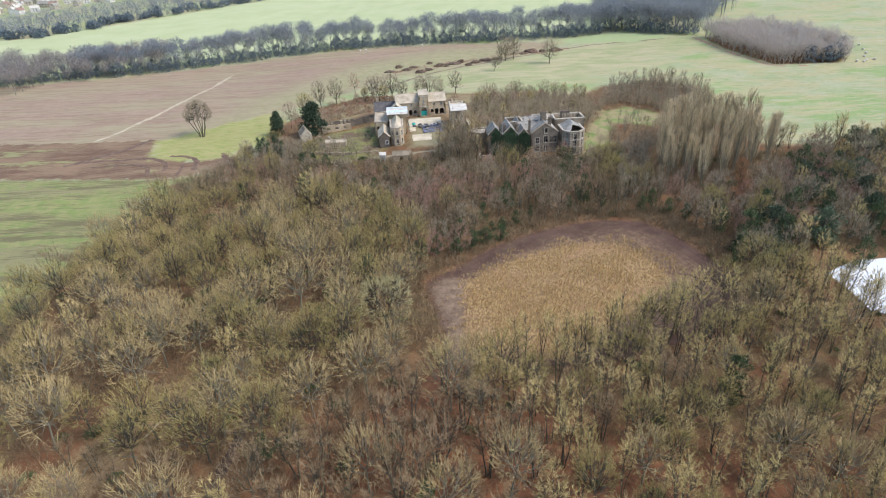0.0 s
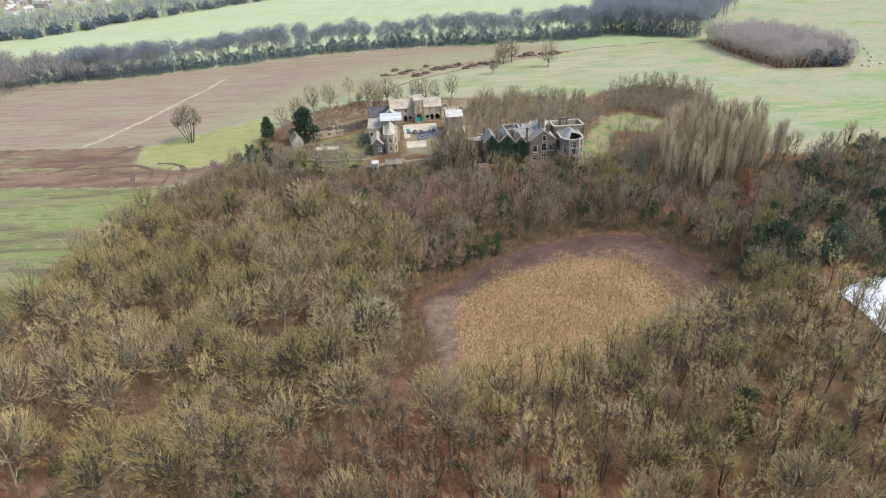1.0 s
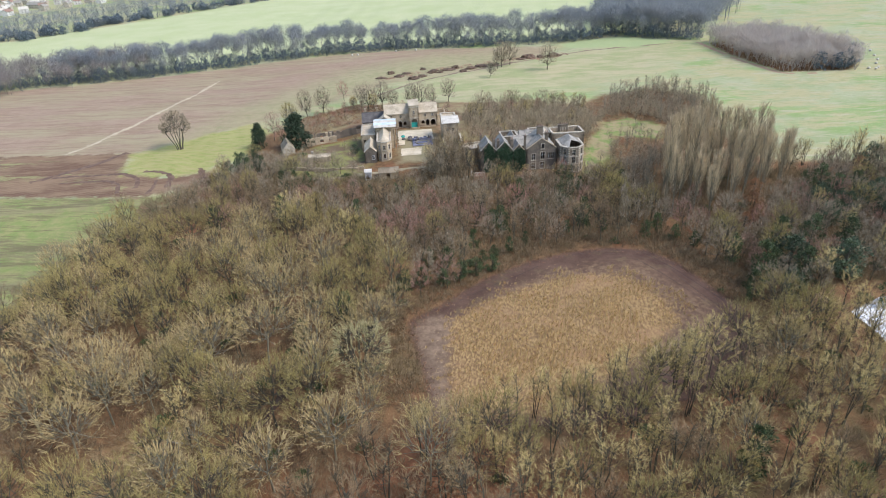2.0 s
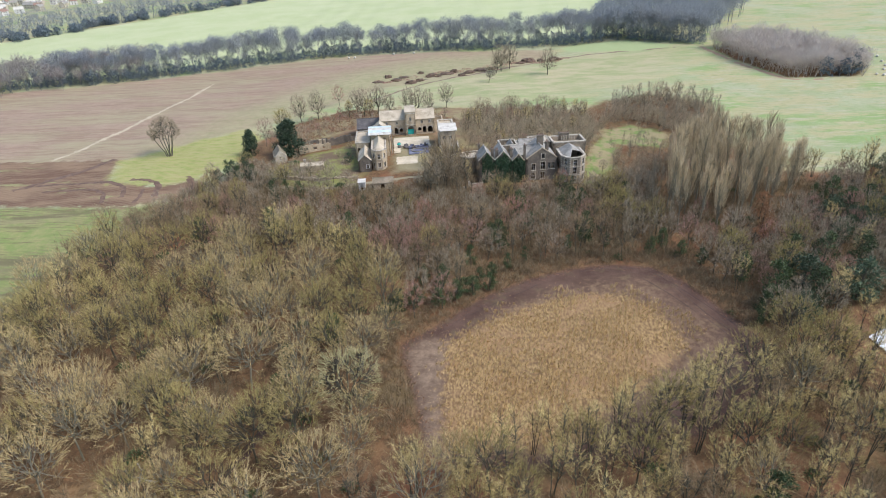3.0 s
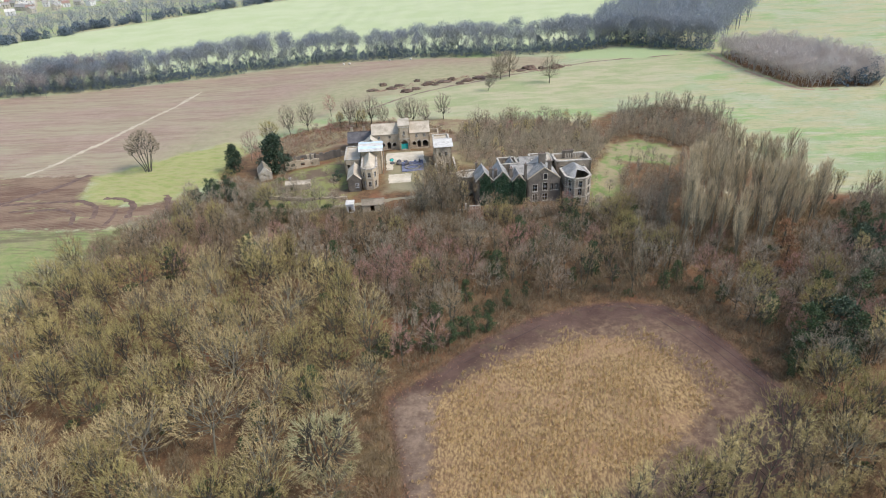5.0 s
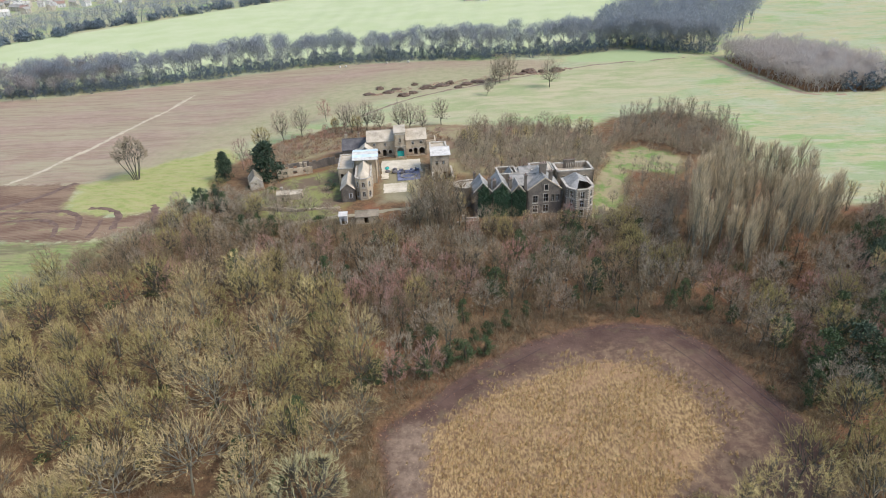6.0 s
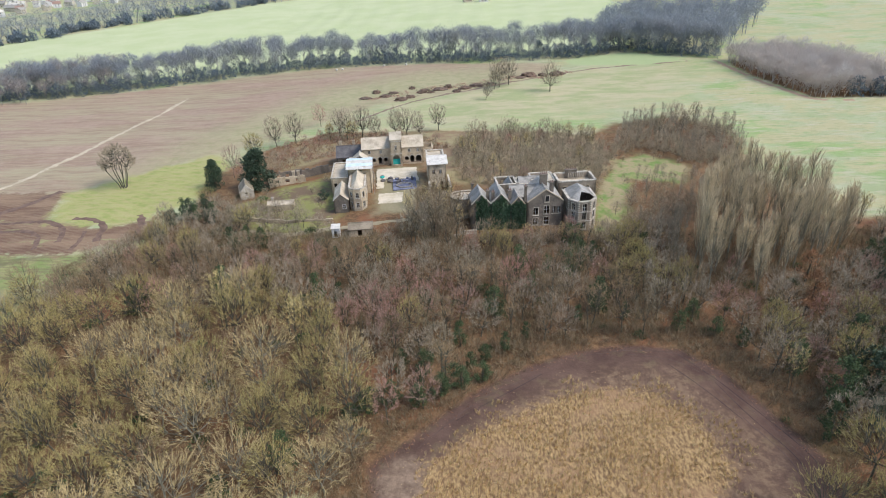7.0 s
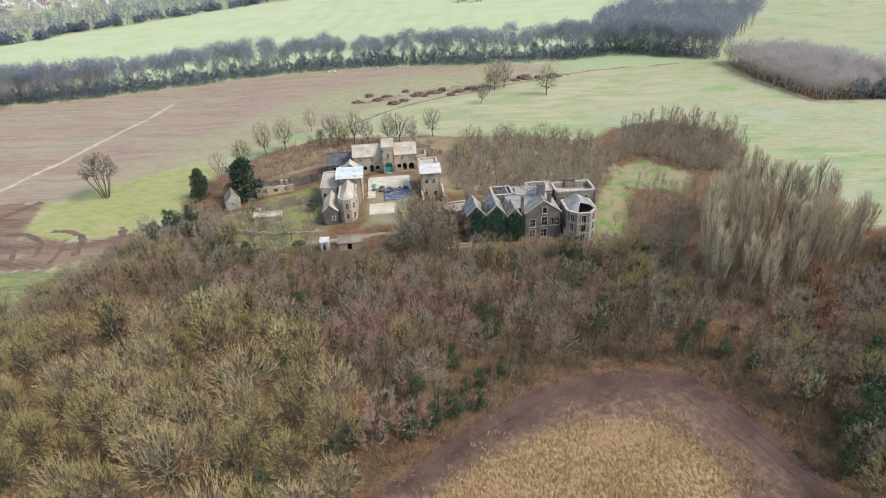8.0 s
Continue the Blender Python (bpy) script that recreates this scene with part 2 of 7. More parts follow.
MEADOW = [(-700, 420), (-270, 420), (-127, 465), (-70, 470), (28, 455), (110, 455), (170, 620), (60, 1040), (-204, 860), (-396, 600), (-700, 560)]
COPSE = [(158, 400), (162, 362), (172, 331), (206, 327), (217, 345), (210, 380), (190, 402)]
RUSSET = [(-40, 40), (-36, 66), (-24, 76), (-12, 90), (2, 96), (12, 84), (34, 74), (62, 70), (80, 40)]
BACKLAND = [(-66, 290), (-45, 310), (0, 304), (35, 300), (62, 290), (66, 262), (54, 240), (30, 232), (8, 240), (-6, 262), (-40, 272), (-60, 262)]
DRY = [(-30, 320), (10, 308), (60, 318), (110, 340), (150, 395), (107, 404), (70, 398), (20, 372), (-16, 352)]
WORN = [(-7, 124), (-3, 129), (3, 128), (1, 116), (1, 104), (3, 96), (-1, 97), (-3, 108), (-5, 116)]
PLOT = [(-64, 229), (-50, 245), (-32, 252), (-27, 236), (-27, 206), (-34, 208), (-52, 214)]
BRIGHT = [(72, 416), (78, 434), (115, 437), (142, 412), (138, 404), (107, 406)]
POND = [(90, 110), (90, 118), (89, 126), (98, 131), (120, 133), (140, 122), (138, 110), (120, 107), (104, 107), (95, 107)]
GLADE = [(-43, 102), (-52, 100), (-62, 87), (-71, 68), (-62, 63), (-54, 76), (-47, 88)]
DITCH = [(-10, 126), (-6.5, 117), (-5, 108), (-4, 100)]


def step(a, b, v):
    s = np.clip((v - a) / (b - a), 0, 1)
    return s * s * (3 - 2 * s)


def land(x, y):
    """Height of the ground: a low knoll under the house, a far field that falls gently to the left."""
    x, y = np.asarray(x, float), np.asarray(y, float)
    z = 3.0 * np.exp(-((((x - 5) / 60) ** 2 + ((y - 235) / 50) ** 2) ** 2))
    z = z - 7.0 * np.clip((y - 230) / 170, 0, 1) * np.clip((40 - x) / 180, 0, 1)
    z = z + 4.0 * np.clip((y - 300) / 120, 0, 1) * np.clip((x - 60) / 100, 0, 1)
    z = z + 0.25 * np.sin(x * 0.11 + 1.3) * np.sin(y * 0.09) + 0.12 * np.sin(x * 0.31 + y * 0.17)
    pond = inside_distance(x, y, POND)
    z = z - 2.2 * step(-5, 3, pond)
    near = np.full(x.shape, 1e9)
    for (ax, ay), (bx, by) in zip(DITCH, DITCH[1:]):
        dx, dy = bx - ax, by - ay
        s = np.clip(((x - ax) * dx + (y - ay) * dy) / (dx * dx + dy * dy), 0, 1)
        near = np.minimum(near, np.hypot(x - ax - s * dx, y - ay - s * dy))
    z = z - 0.8 * (1 - step(0.2, 1.7, near))
    return z


def level(x, y):
    return float(land(np.array([x]), np.array([y]))[0])


def graded(lo, hi, stepsize, far_lo, far_hi):
    a = list(np.arange(lo, hi + 0.01, stepsize))
    d, v = stepsize, lo
    while v > far_lo:
        d *= 1.09
        v -= d
        a.insert(0, v)
    d, v = stepsize, hi
    while v < far_hi:
        d *= 1.09
        v += d
        a.append(v)
    return np.array(a)


gx, gy = graded(-130, 110, 1.8, -4200, 4200), graded(40, 290, 1.8, -900, 4300)
X, Y = np.meshgrid(gx, gy)
gv = np.stack([X, Y, land(X, Y)], -1).reshape(-1, 3)
cols = len(gx)
q = (np.arange(len(gy) - 1)[:, None] * cols + np.arange(cols - 1)[None]).ravel()
gf = np.concatenate([np.stack([q, q + 1, q + cols + 1], 1), np.stack([q, q + cols + 1, q + cols], 1)])


def ground_material():
    n = Nodes("countryside")
    p = n.place()
    big, mid, fine = n.noise(0.03, 5.0, 0.65), n.noise(0.25, 5.0, 0.65), n.noise(2.5, 5.0, 0.7)
    # pasture
    pasture = n.mix(n.remap(big, 0.38, 0.62), (0.345, 0.39, 0.2), (0.42, 0.435, 0.265))
    pasture = n.mix(n.remap(n.noise(0.018, 4.0), 0.48, 0.6, 0.0, 0.85), pasture, (0.27, 0.385, 0.135))
    pasture = n.mix(n.remap(n.noise(0.05, 6.0, 0.75, squash=(0.6, 1.6, 1.0)), 0.45, 0.56, 0.0, 0.9), pasture, (0.47, 0.415, 0.23))
    streak = n.noise(0.2, 7.0, 0.8, squash=(0.3, 1.6, 1.0))
    pasture = n.mix(n.remap(streak, 0.5, 0.62, 0.0, 0.75), pasture, (0.5, 0.445, 0.315))
    pasture = n.mix(n.remap(n.noise(0.5, 6.0, 0.8, squash=(0.4, 1.5, 1.0)), 0.5, 0.64, 0.0, 0.7), pasture, (0.26, 0.33, 0.14))
    c = pasture
    edge = n.math("MULTIPLY", n.math("SUBTRACT", n.noise(0.2, 5.0, 0.7), 0.5), 8.0)
    crisp = n.math("MULTIPLY", n.math("SUBTRACT", n.noise(0.7, 5.0, 0.7), 0.5), 3.0)

    def zone(colour_so_far, name, colour, wobble, soft):
        d = n.math("ADD", n.attr(name), wobble)
        return n.mix(n.remap(d, -soft, soft), colour_so_far, colour)

    def rows(scale, turn, bend):
        m = n.add("ShaderNodeMapping", Vector=p)
        m.inputs["Rotation"].default_value = (0, 0, radians(turn))
        w = n.add("ShaderNodeTexWave", Vector=m.outputs["Vector"], Scale=scale, Distortion=bend, Detail=3.0)
        w.inputs["Detail Scale"].default_value = 0.6
        w.bands_direction = "Y"
        return w.outputs["Fac"]

    brown = n.mix(n.remap(mid, 0.35, 0.65), (0.36, 0.26, 0.19), (0.43, 0.315, 0.23))
    brown = n.mix(n.remap(n.noise(0.02, 5.0, 0.7, squash=(0.5, 1.5, 1.0)), 0.43, 0.6, 0.0, 0.85), brown, (0.4, 0.355, 0.215))
    brown = n.mix(n.remap(n.noise(0.13, 6.0, 0.8, squash=(0.3, 2.0, 1.0)), 0.43, 0.62, 0.0, 0.8), brown, (0.29, 0.2, 0.14))
    brown = n.mix(n.math("MULTIPLY", rows(0.09, 8, 3.0), 0.35), brown, (0.38, 0.265, 0.175))
    c = zone(c, "meadow", n.mix(n.remap(big, 0.3, 0.7), (0.475, 0.52, 0.27), (0.54, 0.565, 0.325)), 0.0, 3.0)
    c = zone(c, "brown", brown, edge, 4.0)
    fallow = n.mix(n.remap(mid, 0.35, 0.65), (0.33, 0.315, 0.165), (0.41, 0.36, 0.21))
    c = zone(c, "fallow", fallow, n.math("MULTIPLY", edge, 5.0), 22.0)
    c = zone(c, "dry", n.mix(n.remap(n.noise(0.08, 6.0, 0.75, squash=(0.5, 1.5, 1.0)), 0.4, 0.6), (0.35, 0.38, 0.18), (0.49, 0.43, 0.26)), n.math("MULTIPLY", edge, 4.0), 20.0)
    crop = n.mix(n.remap(mid, 0.35, 0.65), (0.235, 0.295, 0.095), (0.34, 0.325, 0.14))
    crop = n.mix(n.remap(n.noise(0.06, 5.0, 0.7, squash=(0.5, 1.5, 1.0)), 0.5, 0.6, 0.0, 0.85), crop, (0.3, 0.27, 0.14))
    crop = n.mix(n.remap(n.noise(0.1, 7.0, 0.8, squash=(0.2, 1.8, 1.0)), 0.48, 0.6, 0.0, 0.85), crop, (0.17, 0.145, 0.08))
    crop = n.mix(n.math("MULTIPLY", rows(0.2, 16, 4.0), n.remap(big, 0.4, 0.6, 0.0, 0.4)), crop, (0.17, 0.14, 0.085))
    c = zone(c, "crop", crop, edge, 2.0)
    plough = n.mix(n.remap(n.noise(0.09, 6.0, 0.75, squash=(0.4, 1.8, 1.0)), 0.4, 0.6), (0.175, 0.105, 0.07), (0.285, 0.19, 0.12))
    plough = n.mix(n.math("MULTIPLY", n.remap(rows(0.22, 22, 5.0), 0.3, 0.9), n.remap(n.noise(0.07, 4.0), 0.38, 0.6, 0.05, 0.25)), plough, (0.34, 0.26, 0.17))
    plough = n.mix(n.remap(n.noise(0.05, 6.0, 0.75, squash=(0.5, 2.0, 1.0)), 0.54, 0.62, 0.0, 0.85), plough, (0.33, 0.33, 0.15))
    c = zone(c, "plough", plough, n.math("MULTIPLY", edge, 1.6), 1.5)
    lawn = n.mix(n.remap(mid, 0.3, 0.7), (0.28, 0.325, 0.09), (0.39, 0.39, 0.145))
    lawn = n.mix(n.remap(n.noise(0.3, 6.0, 0.75, squash=(0.4, 1.4, 1.0)), 0.42, 0.64, 0.0, 0.8), lawn, (0.44, 0.385, 0.18))
    lawn = n.mix(n.math("MULTIPLY", n.remap(rows(0.1, 28, 6.0), 0.4, 0.9), 0.35), lawn, (0.43, 0.36, 0.17))
    c = zone(c, "lawn", lawn, n.math("MULTIPLY", edge, 1.8), 2.6)
    c = zone(c, "bright", n.mix(mid, (0.36, 0.44, 0.2), (0.42, 0.47, 0.25)), crisp, 2.0)
    litter = n.mix(n.remap(n.noise(0.35, 6.0, 0.75), 0.35, 0.65), (0.1, 0.06, 0.034), (0.235, 0.135, 0.068))
    litter = n.mix(n.remap(fine, 0.45, 0.7, 0.0, 0.6), litter, (0.37, 0.235, 0.115))
    litter = n.mix(n.remap(n.noise(0.06, 5.0, 0.7), 0.52, 0.63, 0.0, 0.75), litter, (0.165, 0.125, 0.062))
    litter = n.mix(n.remap(n.noise(0.045, 3.0, 0.6, squash=(1.3, 1.0, 1.0)), 0.55, 0.68, 0.0, 0.8), litter, (0.26, 0.115, 0.06))
    c = zone(c, "wood", litter, edge, 2.5)
    russet = n.mix(n.remap(n.noise(0.3, 6.0, 0.75), 0.35, 0.62), (0.13, 0.062, 0.034), (0.3, 0.135, 0.068))
    c = zone(c, "russet", russet, n.math("MULTIPLY", edge, 1.5), 6.0)
    tan = n.mix(n.remap(n.noise(0.5, 6.0, 0.78), 0.36, 0.62), (0.17, 0.105, 0.05), (0.4, 0.27, 0.14))
    c = zone(c, "glade", tan, n.math("MULTIPLY", edge, 0.8), 3.0)
    c = zone(c, "copse", litter, edge, 2.0)
    mud = n.mix(n.remap(n.noise(0.15, 6.0, 0.7), 0.35, 0.65), (0.09, 0.052, 0.04), (0.145, 0.088, 0.066))
    mud = n.mix(n.remap(mid, 0.5, 0.68, 0.0, 0.6), mud, (0.15, 0.12, 0.065))
    trampled = n.math("MULTIPLY", n.remap(n.math("ADD", n.attr("mud"), edge), 3.0, 10.0), n.remap(mid, 0.3, 0.6, 0.35, 1.0))
    mud = n.mix(trampled, mud, n.mix(n.remap(n.noise(0.5, 6.0, 0.75), 0.4, 0.6), (0.145, 0.09, 0.06), (0.24, 0.158, 0.098)))
    c = zone(c, "mud", mud, crisp, 0.8)
    c = zone(c, "worn", n.mix(n.remap(n.noise(0.4, 6.0, 0.75), 0.35, 0.65), (0.17, 0.115, 0.08), (0.31, 0.22, 0.15)), crisp, 2.0)
    stub = n.mix(n.remap(n.noise(1.6, 6.0, 0.78, squash=(1.6, 0.6, 1.0)), 0.4, 0.62), (0.17, 0.098, 0.05), (0.5, 0.34, 0.155))
    stub = n.mix(n.remap(n.noise(0.09, 4.0), 0.5, 0.65, 0.0, 0.6), stub, (0.36, 0.22, 0.12))
    c = zone(c, "stubble", stub, n.math("MULTIPLY", crisp, 3.4), 1.6)
    grass = n.mix(n.remap(mid, 0.35, 0.65), (0.17, 0.26, 0.07), (0.29, 0.3, 0.12))
    grass = n.mix(n.remap(n.noise(0.16, 5.0, 0.7), 0.42, 0.55, 0.0, 0.85), grass, (0.38, 0.3, 0.17))
    c = zone(c, "garden", grass, edge, 2.0)
    scruffy = n.mix(n.remap(n.noise(0.09, 5.0, 0.7), 0.42, 0.54), (0.19, 0.135, 0.085), (0.27, 0.27, 0.095))
    c = zone(c, "plot", scruffy, edge, 2.5)
    rough_land = n.mix(n.remap(n.noise(0.07, 5.0, 0.7), 0.42, 0.6), (0.27, 0.18, 0.11), (0.34, 0.285, 0.15))
    c = zone(c, "backland", rough_land, edge, 2.5)
    c = zone(c, "yard", n.mix(mid, (0.25, 0.23, 0.12), (0.36, 0.3, 0.19)), edge, 2.5)
    c = n.mix(n.remap(fine, 0.2, 0.8, 0.0, 0.22), c, (0.08, 0.06, 0.04))
    n.bump(n.math("ADD", fine, n.math("MULTIPLY", mid, 2.0)), 0.6, 0.25)
    n.bsdf.inputs["Specular IOR Level"].default_value = 0.1
    return n.done(c, 0.95)


ground_mesh = tri_mesh("ground", gv, gf, ground_material())
ground = tagged(new("ground", ground_mesh), "rolling winter farmland with leaf-strewn woodland floor", "ground", kind="structure")
for zone_name, poly in (("wood", WOOD), ("mud", MUD), ("stubble", STUBBLE), ("brown", BROWN), ("plough", PLOUGH), ("crop", CROP), ("lawn", LAWN), ("yard", YARD), ("garden", GARDEN), ("bright", BRIGHT), ("fallow", FALLOW), ("meadow", MEADOW), ("plot", PLOT), ("worn", WORN), ("dry", DRY), ("backland", BACKLAND), ("copse", COPSE), ("russet", RUSSET), ("glade", GLADE)):
    ground_mesh.attributes.new(zone_name, "FLOAT", "POINT").data.foreach_set("value", np.clip(inside_distance(gv[:, 0], gv[:, 1], poly), -60, 60).astype(np.float32))
ground_mesh.polygons.foreach_set("use_smooth", np.ones(len(gf), bool))


def strip(name, line, width, lift, material, seed):
    """A worn track that follows the ground along a line, with uneven edges."""
    rng = np.random.default_rng(seed)
    pts = []
    for (ax, ay), (bx, by) in zip(line, line[1:]):
        k = max(2, int(math.hypot(bx - ax, by - ay) / 1.5))
        pts += [(ax + (bx - ax) * i / k, ay + (by - ay) * i / k) for i in range(k)]
    pts = np.array(pts + [line[-1]], float)
    for _ in range(6):
        pts[1:-1] = (pts[:-2] + 2 * pts[1:-1] + pts[2:]) / 4
    way = unit(np.gradient(pts, axis=0))
    side = np.stack([-way[:, 1], way[:, 0]], 1)
    wl = width * 0.5 * (1 + 0.3 * rng.normal(size=len(pts)))
    wr = width * 0.5 * (1 + 0.3 * rng.normal(size=len(pts)))
    rowsv = [pts + side * wl[:, None], pts + side * wl[:, None] * 0.4, pts - side * wr[:, None] * 0.4, pts - side * wr[:, None]]
    v = []
    for j, r in enumerate(rowsv):
        v.append(np.column_stack([r, land(r[:, 0], r[:, 1]) + (lift if 0 < j < 3 else -0.03)]))
    v = np.stack(v, 1).reshape(-1, 3)
    k = len(pts)
    f = []
    for i in range(k - 1):
        for j in range(3):
            a = i * 4 + j
            f += [(a, a + 1, a + 5), (a, a + 5, a + 4)]
    return new(name, tri_mesh(name, v, np.array(f), material))


PATHWAY = surface("trodden_pale_path", (0.4, 0.32, 0.21), (0.54, 0.45, 0.31), 0.3, 3.0)
tagged(strip("footpath", [(-157, 254), (-153.5, 264), (-150.5, 285), (-148.5, 305), (-146, 330), (-143.5, 365), (-142, 401)], 2.6, 0.07, PATHWAY, 3), "pale trodden footpath across the brown field", "path", kind="structure")
water_bm = bmesh.new()
water_bm.faces.new([water_bm.verts.new((x, y, -0.9)) for x, y in POND])
water_mesh = bpy.data.meshes.new("water")
water_bm.to_mesh(water_mesh)
water_bm.free()
water_mesh.materials.append(WATER)
tagged(new("water", water_mesh), "pale glossy pond among bare trees", "pond", kind="structure")
tagged(strip("woodland_path", [(-29, 108), (-33, 98), (-36, 90), (-39, 82), (-40, 72), (-42, 56)], 2.4, 0.04, surface("dark_wet_earth", (0.06, 0.04, 0.03), (0.13, 0.08, 0.06), 0.4, 3.0), 7), "dark wet earth path through the wood", "path", kind="structure")

# broken wheel ruts that follow the field's edge
RUT_DARK = surface("wet_rut", (0.035, 0.022, 0.018), (0.065, 0.042, 0.033), 0.5, 4.0, rough=0.7)
RUT_PALE = surface("dry_rut_ridge", (0.08, 0.05, 0.04), (0.125, 0.08, 0.062), 0.5, 4.0)
centre = np.array([28.0, 128.0])
edge_line = np.array(MUD[1:12], float)
for k, (inset, first, last) in enumerate(((1.3, 4, 10), (2.1, 6, 11), (3.2, 5, 10), (4.0, 7, 11), (2.6, 0, 4), (3.3, 1, 4), (5.4, 7, 11), (6.2, 6, 9))):
    line = [tuple(p + unit((centre - p)[None])[0] * (inset + 0.6 * math.sin(i * 1.7 + k * 2.1))) for i, p in enumerate(edge_line)][first:last]
    tagged(strip("wheel_rut", line, 0.26, 0.02, RUT_DARK if k % 2 else RUT_PALE, 80 + k), "muddy wheel rut round the edge of the stubble field", "wheel rut", "wheel ruts", "structure")

# dark furrow bands that curl round the lower edge of the lime-green grass
FURROW = surface("turned_red_soil", (0.115, 0.07, 0.05), (0.2, 0.13, 0.09), 0.4, 2.0)
for k, (line, w) in enumerate((([(-130, 253), (-135, 243), (-142, 232), (-152, 222)], 3.6), ([(-146, 226), (-130, 227), (-118, 226), (-111, 221), (-108, 212)], 2.2), ([(-140, 220), (-124, 221), (-116, 217), (-113, 208)], 2.0), ([(-112, 228), (-104, 227), (-99, 222), (-97, 212)], 2.4), ([(-104, 219), (-102, 214), (-102, 207)], 1.8), ([(-92, 230), (-88, 223), (-86, 215)], 2.6))):
    tagged(strip("plough_furrow", line, w, 0.05, FURROW, 90 + k), "dark red-brown furrow curling below the lime-green grass", "furrow", "furrows", "structure")

# ---- building helpers ----
def box(bm, x0, x1, y0, y1, z0, z1):
    v = [bm.verts.new(c) for c in ((x0, y0, z0), (x1, y0, z0), (x1, y1, z0), (x0, y1, z0), (x0, y0, z1), (x1, y0, z1), (x1, y1, z1), (x0, y1, z1))]
    for f in ((0, 3, 2, 1), (4, 5, 6, 7), (0, 1, 5, 4), (1, 2, 6, 5), (2, 3, 7, 6), (3, 0, 4, 7)):
        bm.faces.new([v[i] for i in f])


def prism(bm, points, way):
    """A flat polygon pushed along a vector into a solid."""
    way = Vector(way)
    a = [bm.verts.new(p) for p in points]
    b = [bm.verts.new(Vector(p) + way) for p in points]
    bm.faces.new(a)
    bm.faces.new(b[::-1])
    for i in range(len(a)):
        j = (i + 1) % len(a)
        bm.faces.new((a[i], b[i], b[j], a[j]))


class Side:
    """A wall line from a to b, outward to its right; u runs along, v up, w out of the wall."""

    def __init__(self, a, b):
        self.a, self.d = Vector((*a, 0)), Vector((b[0] - a[0], b[1] - a[1], 0))
        self.length = self.d.length
        self.d.normalize()
        self.n = Vector((self.d.y, -self.d.x, 0))

    def at(self, u, v, w=0.0):
        return self.a + self.d * u + self.n * w + Vector((0, 0, v))

    def box(self, bm, u0, u1, v0, v1, w0, w1):
        prism(bm, [self.at(u0, v0, w0), self.at(u1, v0, w0), self.at(u1, v1, w0), self.at(u0, v1, w0)], self.n * (w1 - w0))


def wall(parent, a, b, height, openings=(), material=None, thick=0.5, peak=0.0, base=-1.2, label="", ragged=0.0, seed=0):
    """A thick wall with real openings (u0, u1, v0, v1); peak adds a gable, ragged a broken top."""
    s, bm = Side(a, b), bmesh.new()
    us = sorted({0.0, s.length, *(u for o in openings for u in o[:2])})
    vs = sorted({base, height, *(v for o in openings for v in o[2:4])})
    for u0, u1 in zip(us, us[1:]):
        for v0, v1 in zip(vs, vs[1:]):
            um, vm = (u0 + u1) / 2, (v0 + v1) / 2
            if not any(o[0] < um < o[1] and o[2] < vm < o[3] for o in openings):
                s.box(bm, u0, u1, v0, v1, -thick, 0)
    if peak:
        prism(bm, [s.at(0, height, -thick), s.at(s.length, height, -thick), s.at(s.length / 2, height + peak, -thick)], s.n * thick)
    if ragged:
        rng = random.Random(seed)
        u = 0.0
        while u < s.length - 0.3:
            w = min(rng.uniform(0.5, 1.6), s.length - u)
            h = rng.uniform(0, ragged)
            if h > 0.15:
                s.box(bm, u, u + w, height, height + h, -thick + 0.003, -0.003)
            u += w
    return part("wall", bm, material, parent, label)


def window(parent, a, b, u, v, w, h, surround=None, bars=True, open_=False, sill=True):
    """A window in an opening: dressed stone surround, sill, glazing bars and a pane."""
    s, bm = Side(a, b), bmesh.new()
    t = 0.16
    s.box(bm, u - t, u, v - t, v + h + t, -0.25, 0.05)
    s.box(bm, u + w, u + w + t, v - t, v + h + t, -0.25, 0.05)
    s.box(bm, u, u + w, v + h, v + h + t, -0.25, 0.05)
    s.box(bm, u, u + w, v - t, v, -0.25, 0.05)
    frame_ob = part("window", bm, surround or STONE_PALE, parent, "pale dressed stone window surround")
    if bars:
        bm = bmesh.new()
        s.box(bm, u + w / 2 - 0.04, u + w / 2 + 0.04, v, v + h, -0.24, -0.16)
        s.box(bm, u, u + w / 2 - 0.04, v + h * 0.5 - 0.03, v + h * 0.5 + 0.03, -0.24, -0.16)
        s.box(bm, u + w / 2 + 0.04, u + w, v + h * 0.5 - 0.03, v + h * 0.5 + 0.03, -0.24, -0.16)
        part("glazing_bar", bm, RENDER_WHITE, frame_ob, "flaking white painted glazing bars")
    if not open_:
        bm = bmesh.new()
        s.box(bm, u, u + w, v, v + h, -0.3, -0.28)
        pane = part("pane", bm, GLASS, frame_ob)
        pane.visible_shadow = False
    if sill:
        bm = bmesh.new()
        s.box(bm, u - 0.25, u + w + 0.25, v - t - 0.14, v - t, -0.2, 0.14)
        part("sill", bm, STONE_PALE, frame_ob)
    return frame_ob


def slab(parent, corners, thick, material, name="roof", label=""):
    bm = bmesh.new()
    prism(bm, corners, (0, 0, -thick))
    return part(name, bm, material, parent, label)


def coping(parent, a, b, z, thick=0.6, high=0.22, material=None):
    s, bm = Side(a, b), bmesh.new()
    s.box(bm, -0.05, s.length + 0.05, z, z + high, -thick + 0.05, 0.1)
    return part("coping", bm, material or STONE_PALE, parent, "pale stone coping")


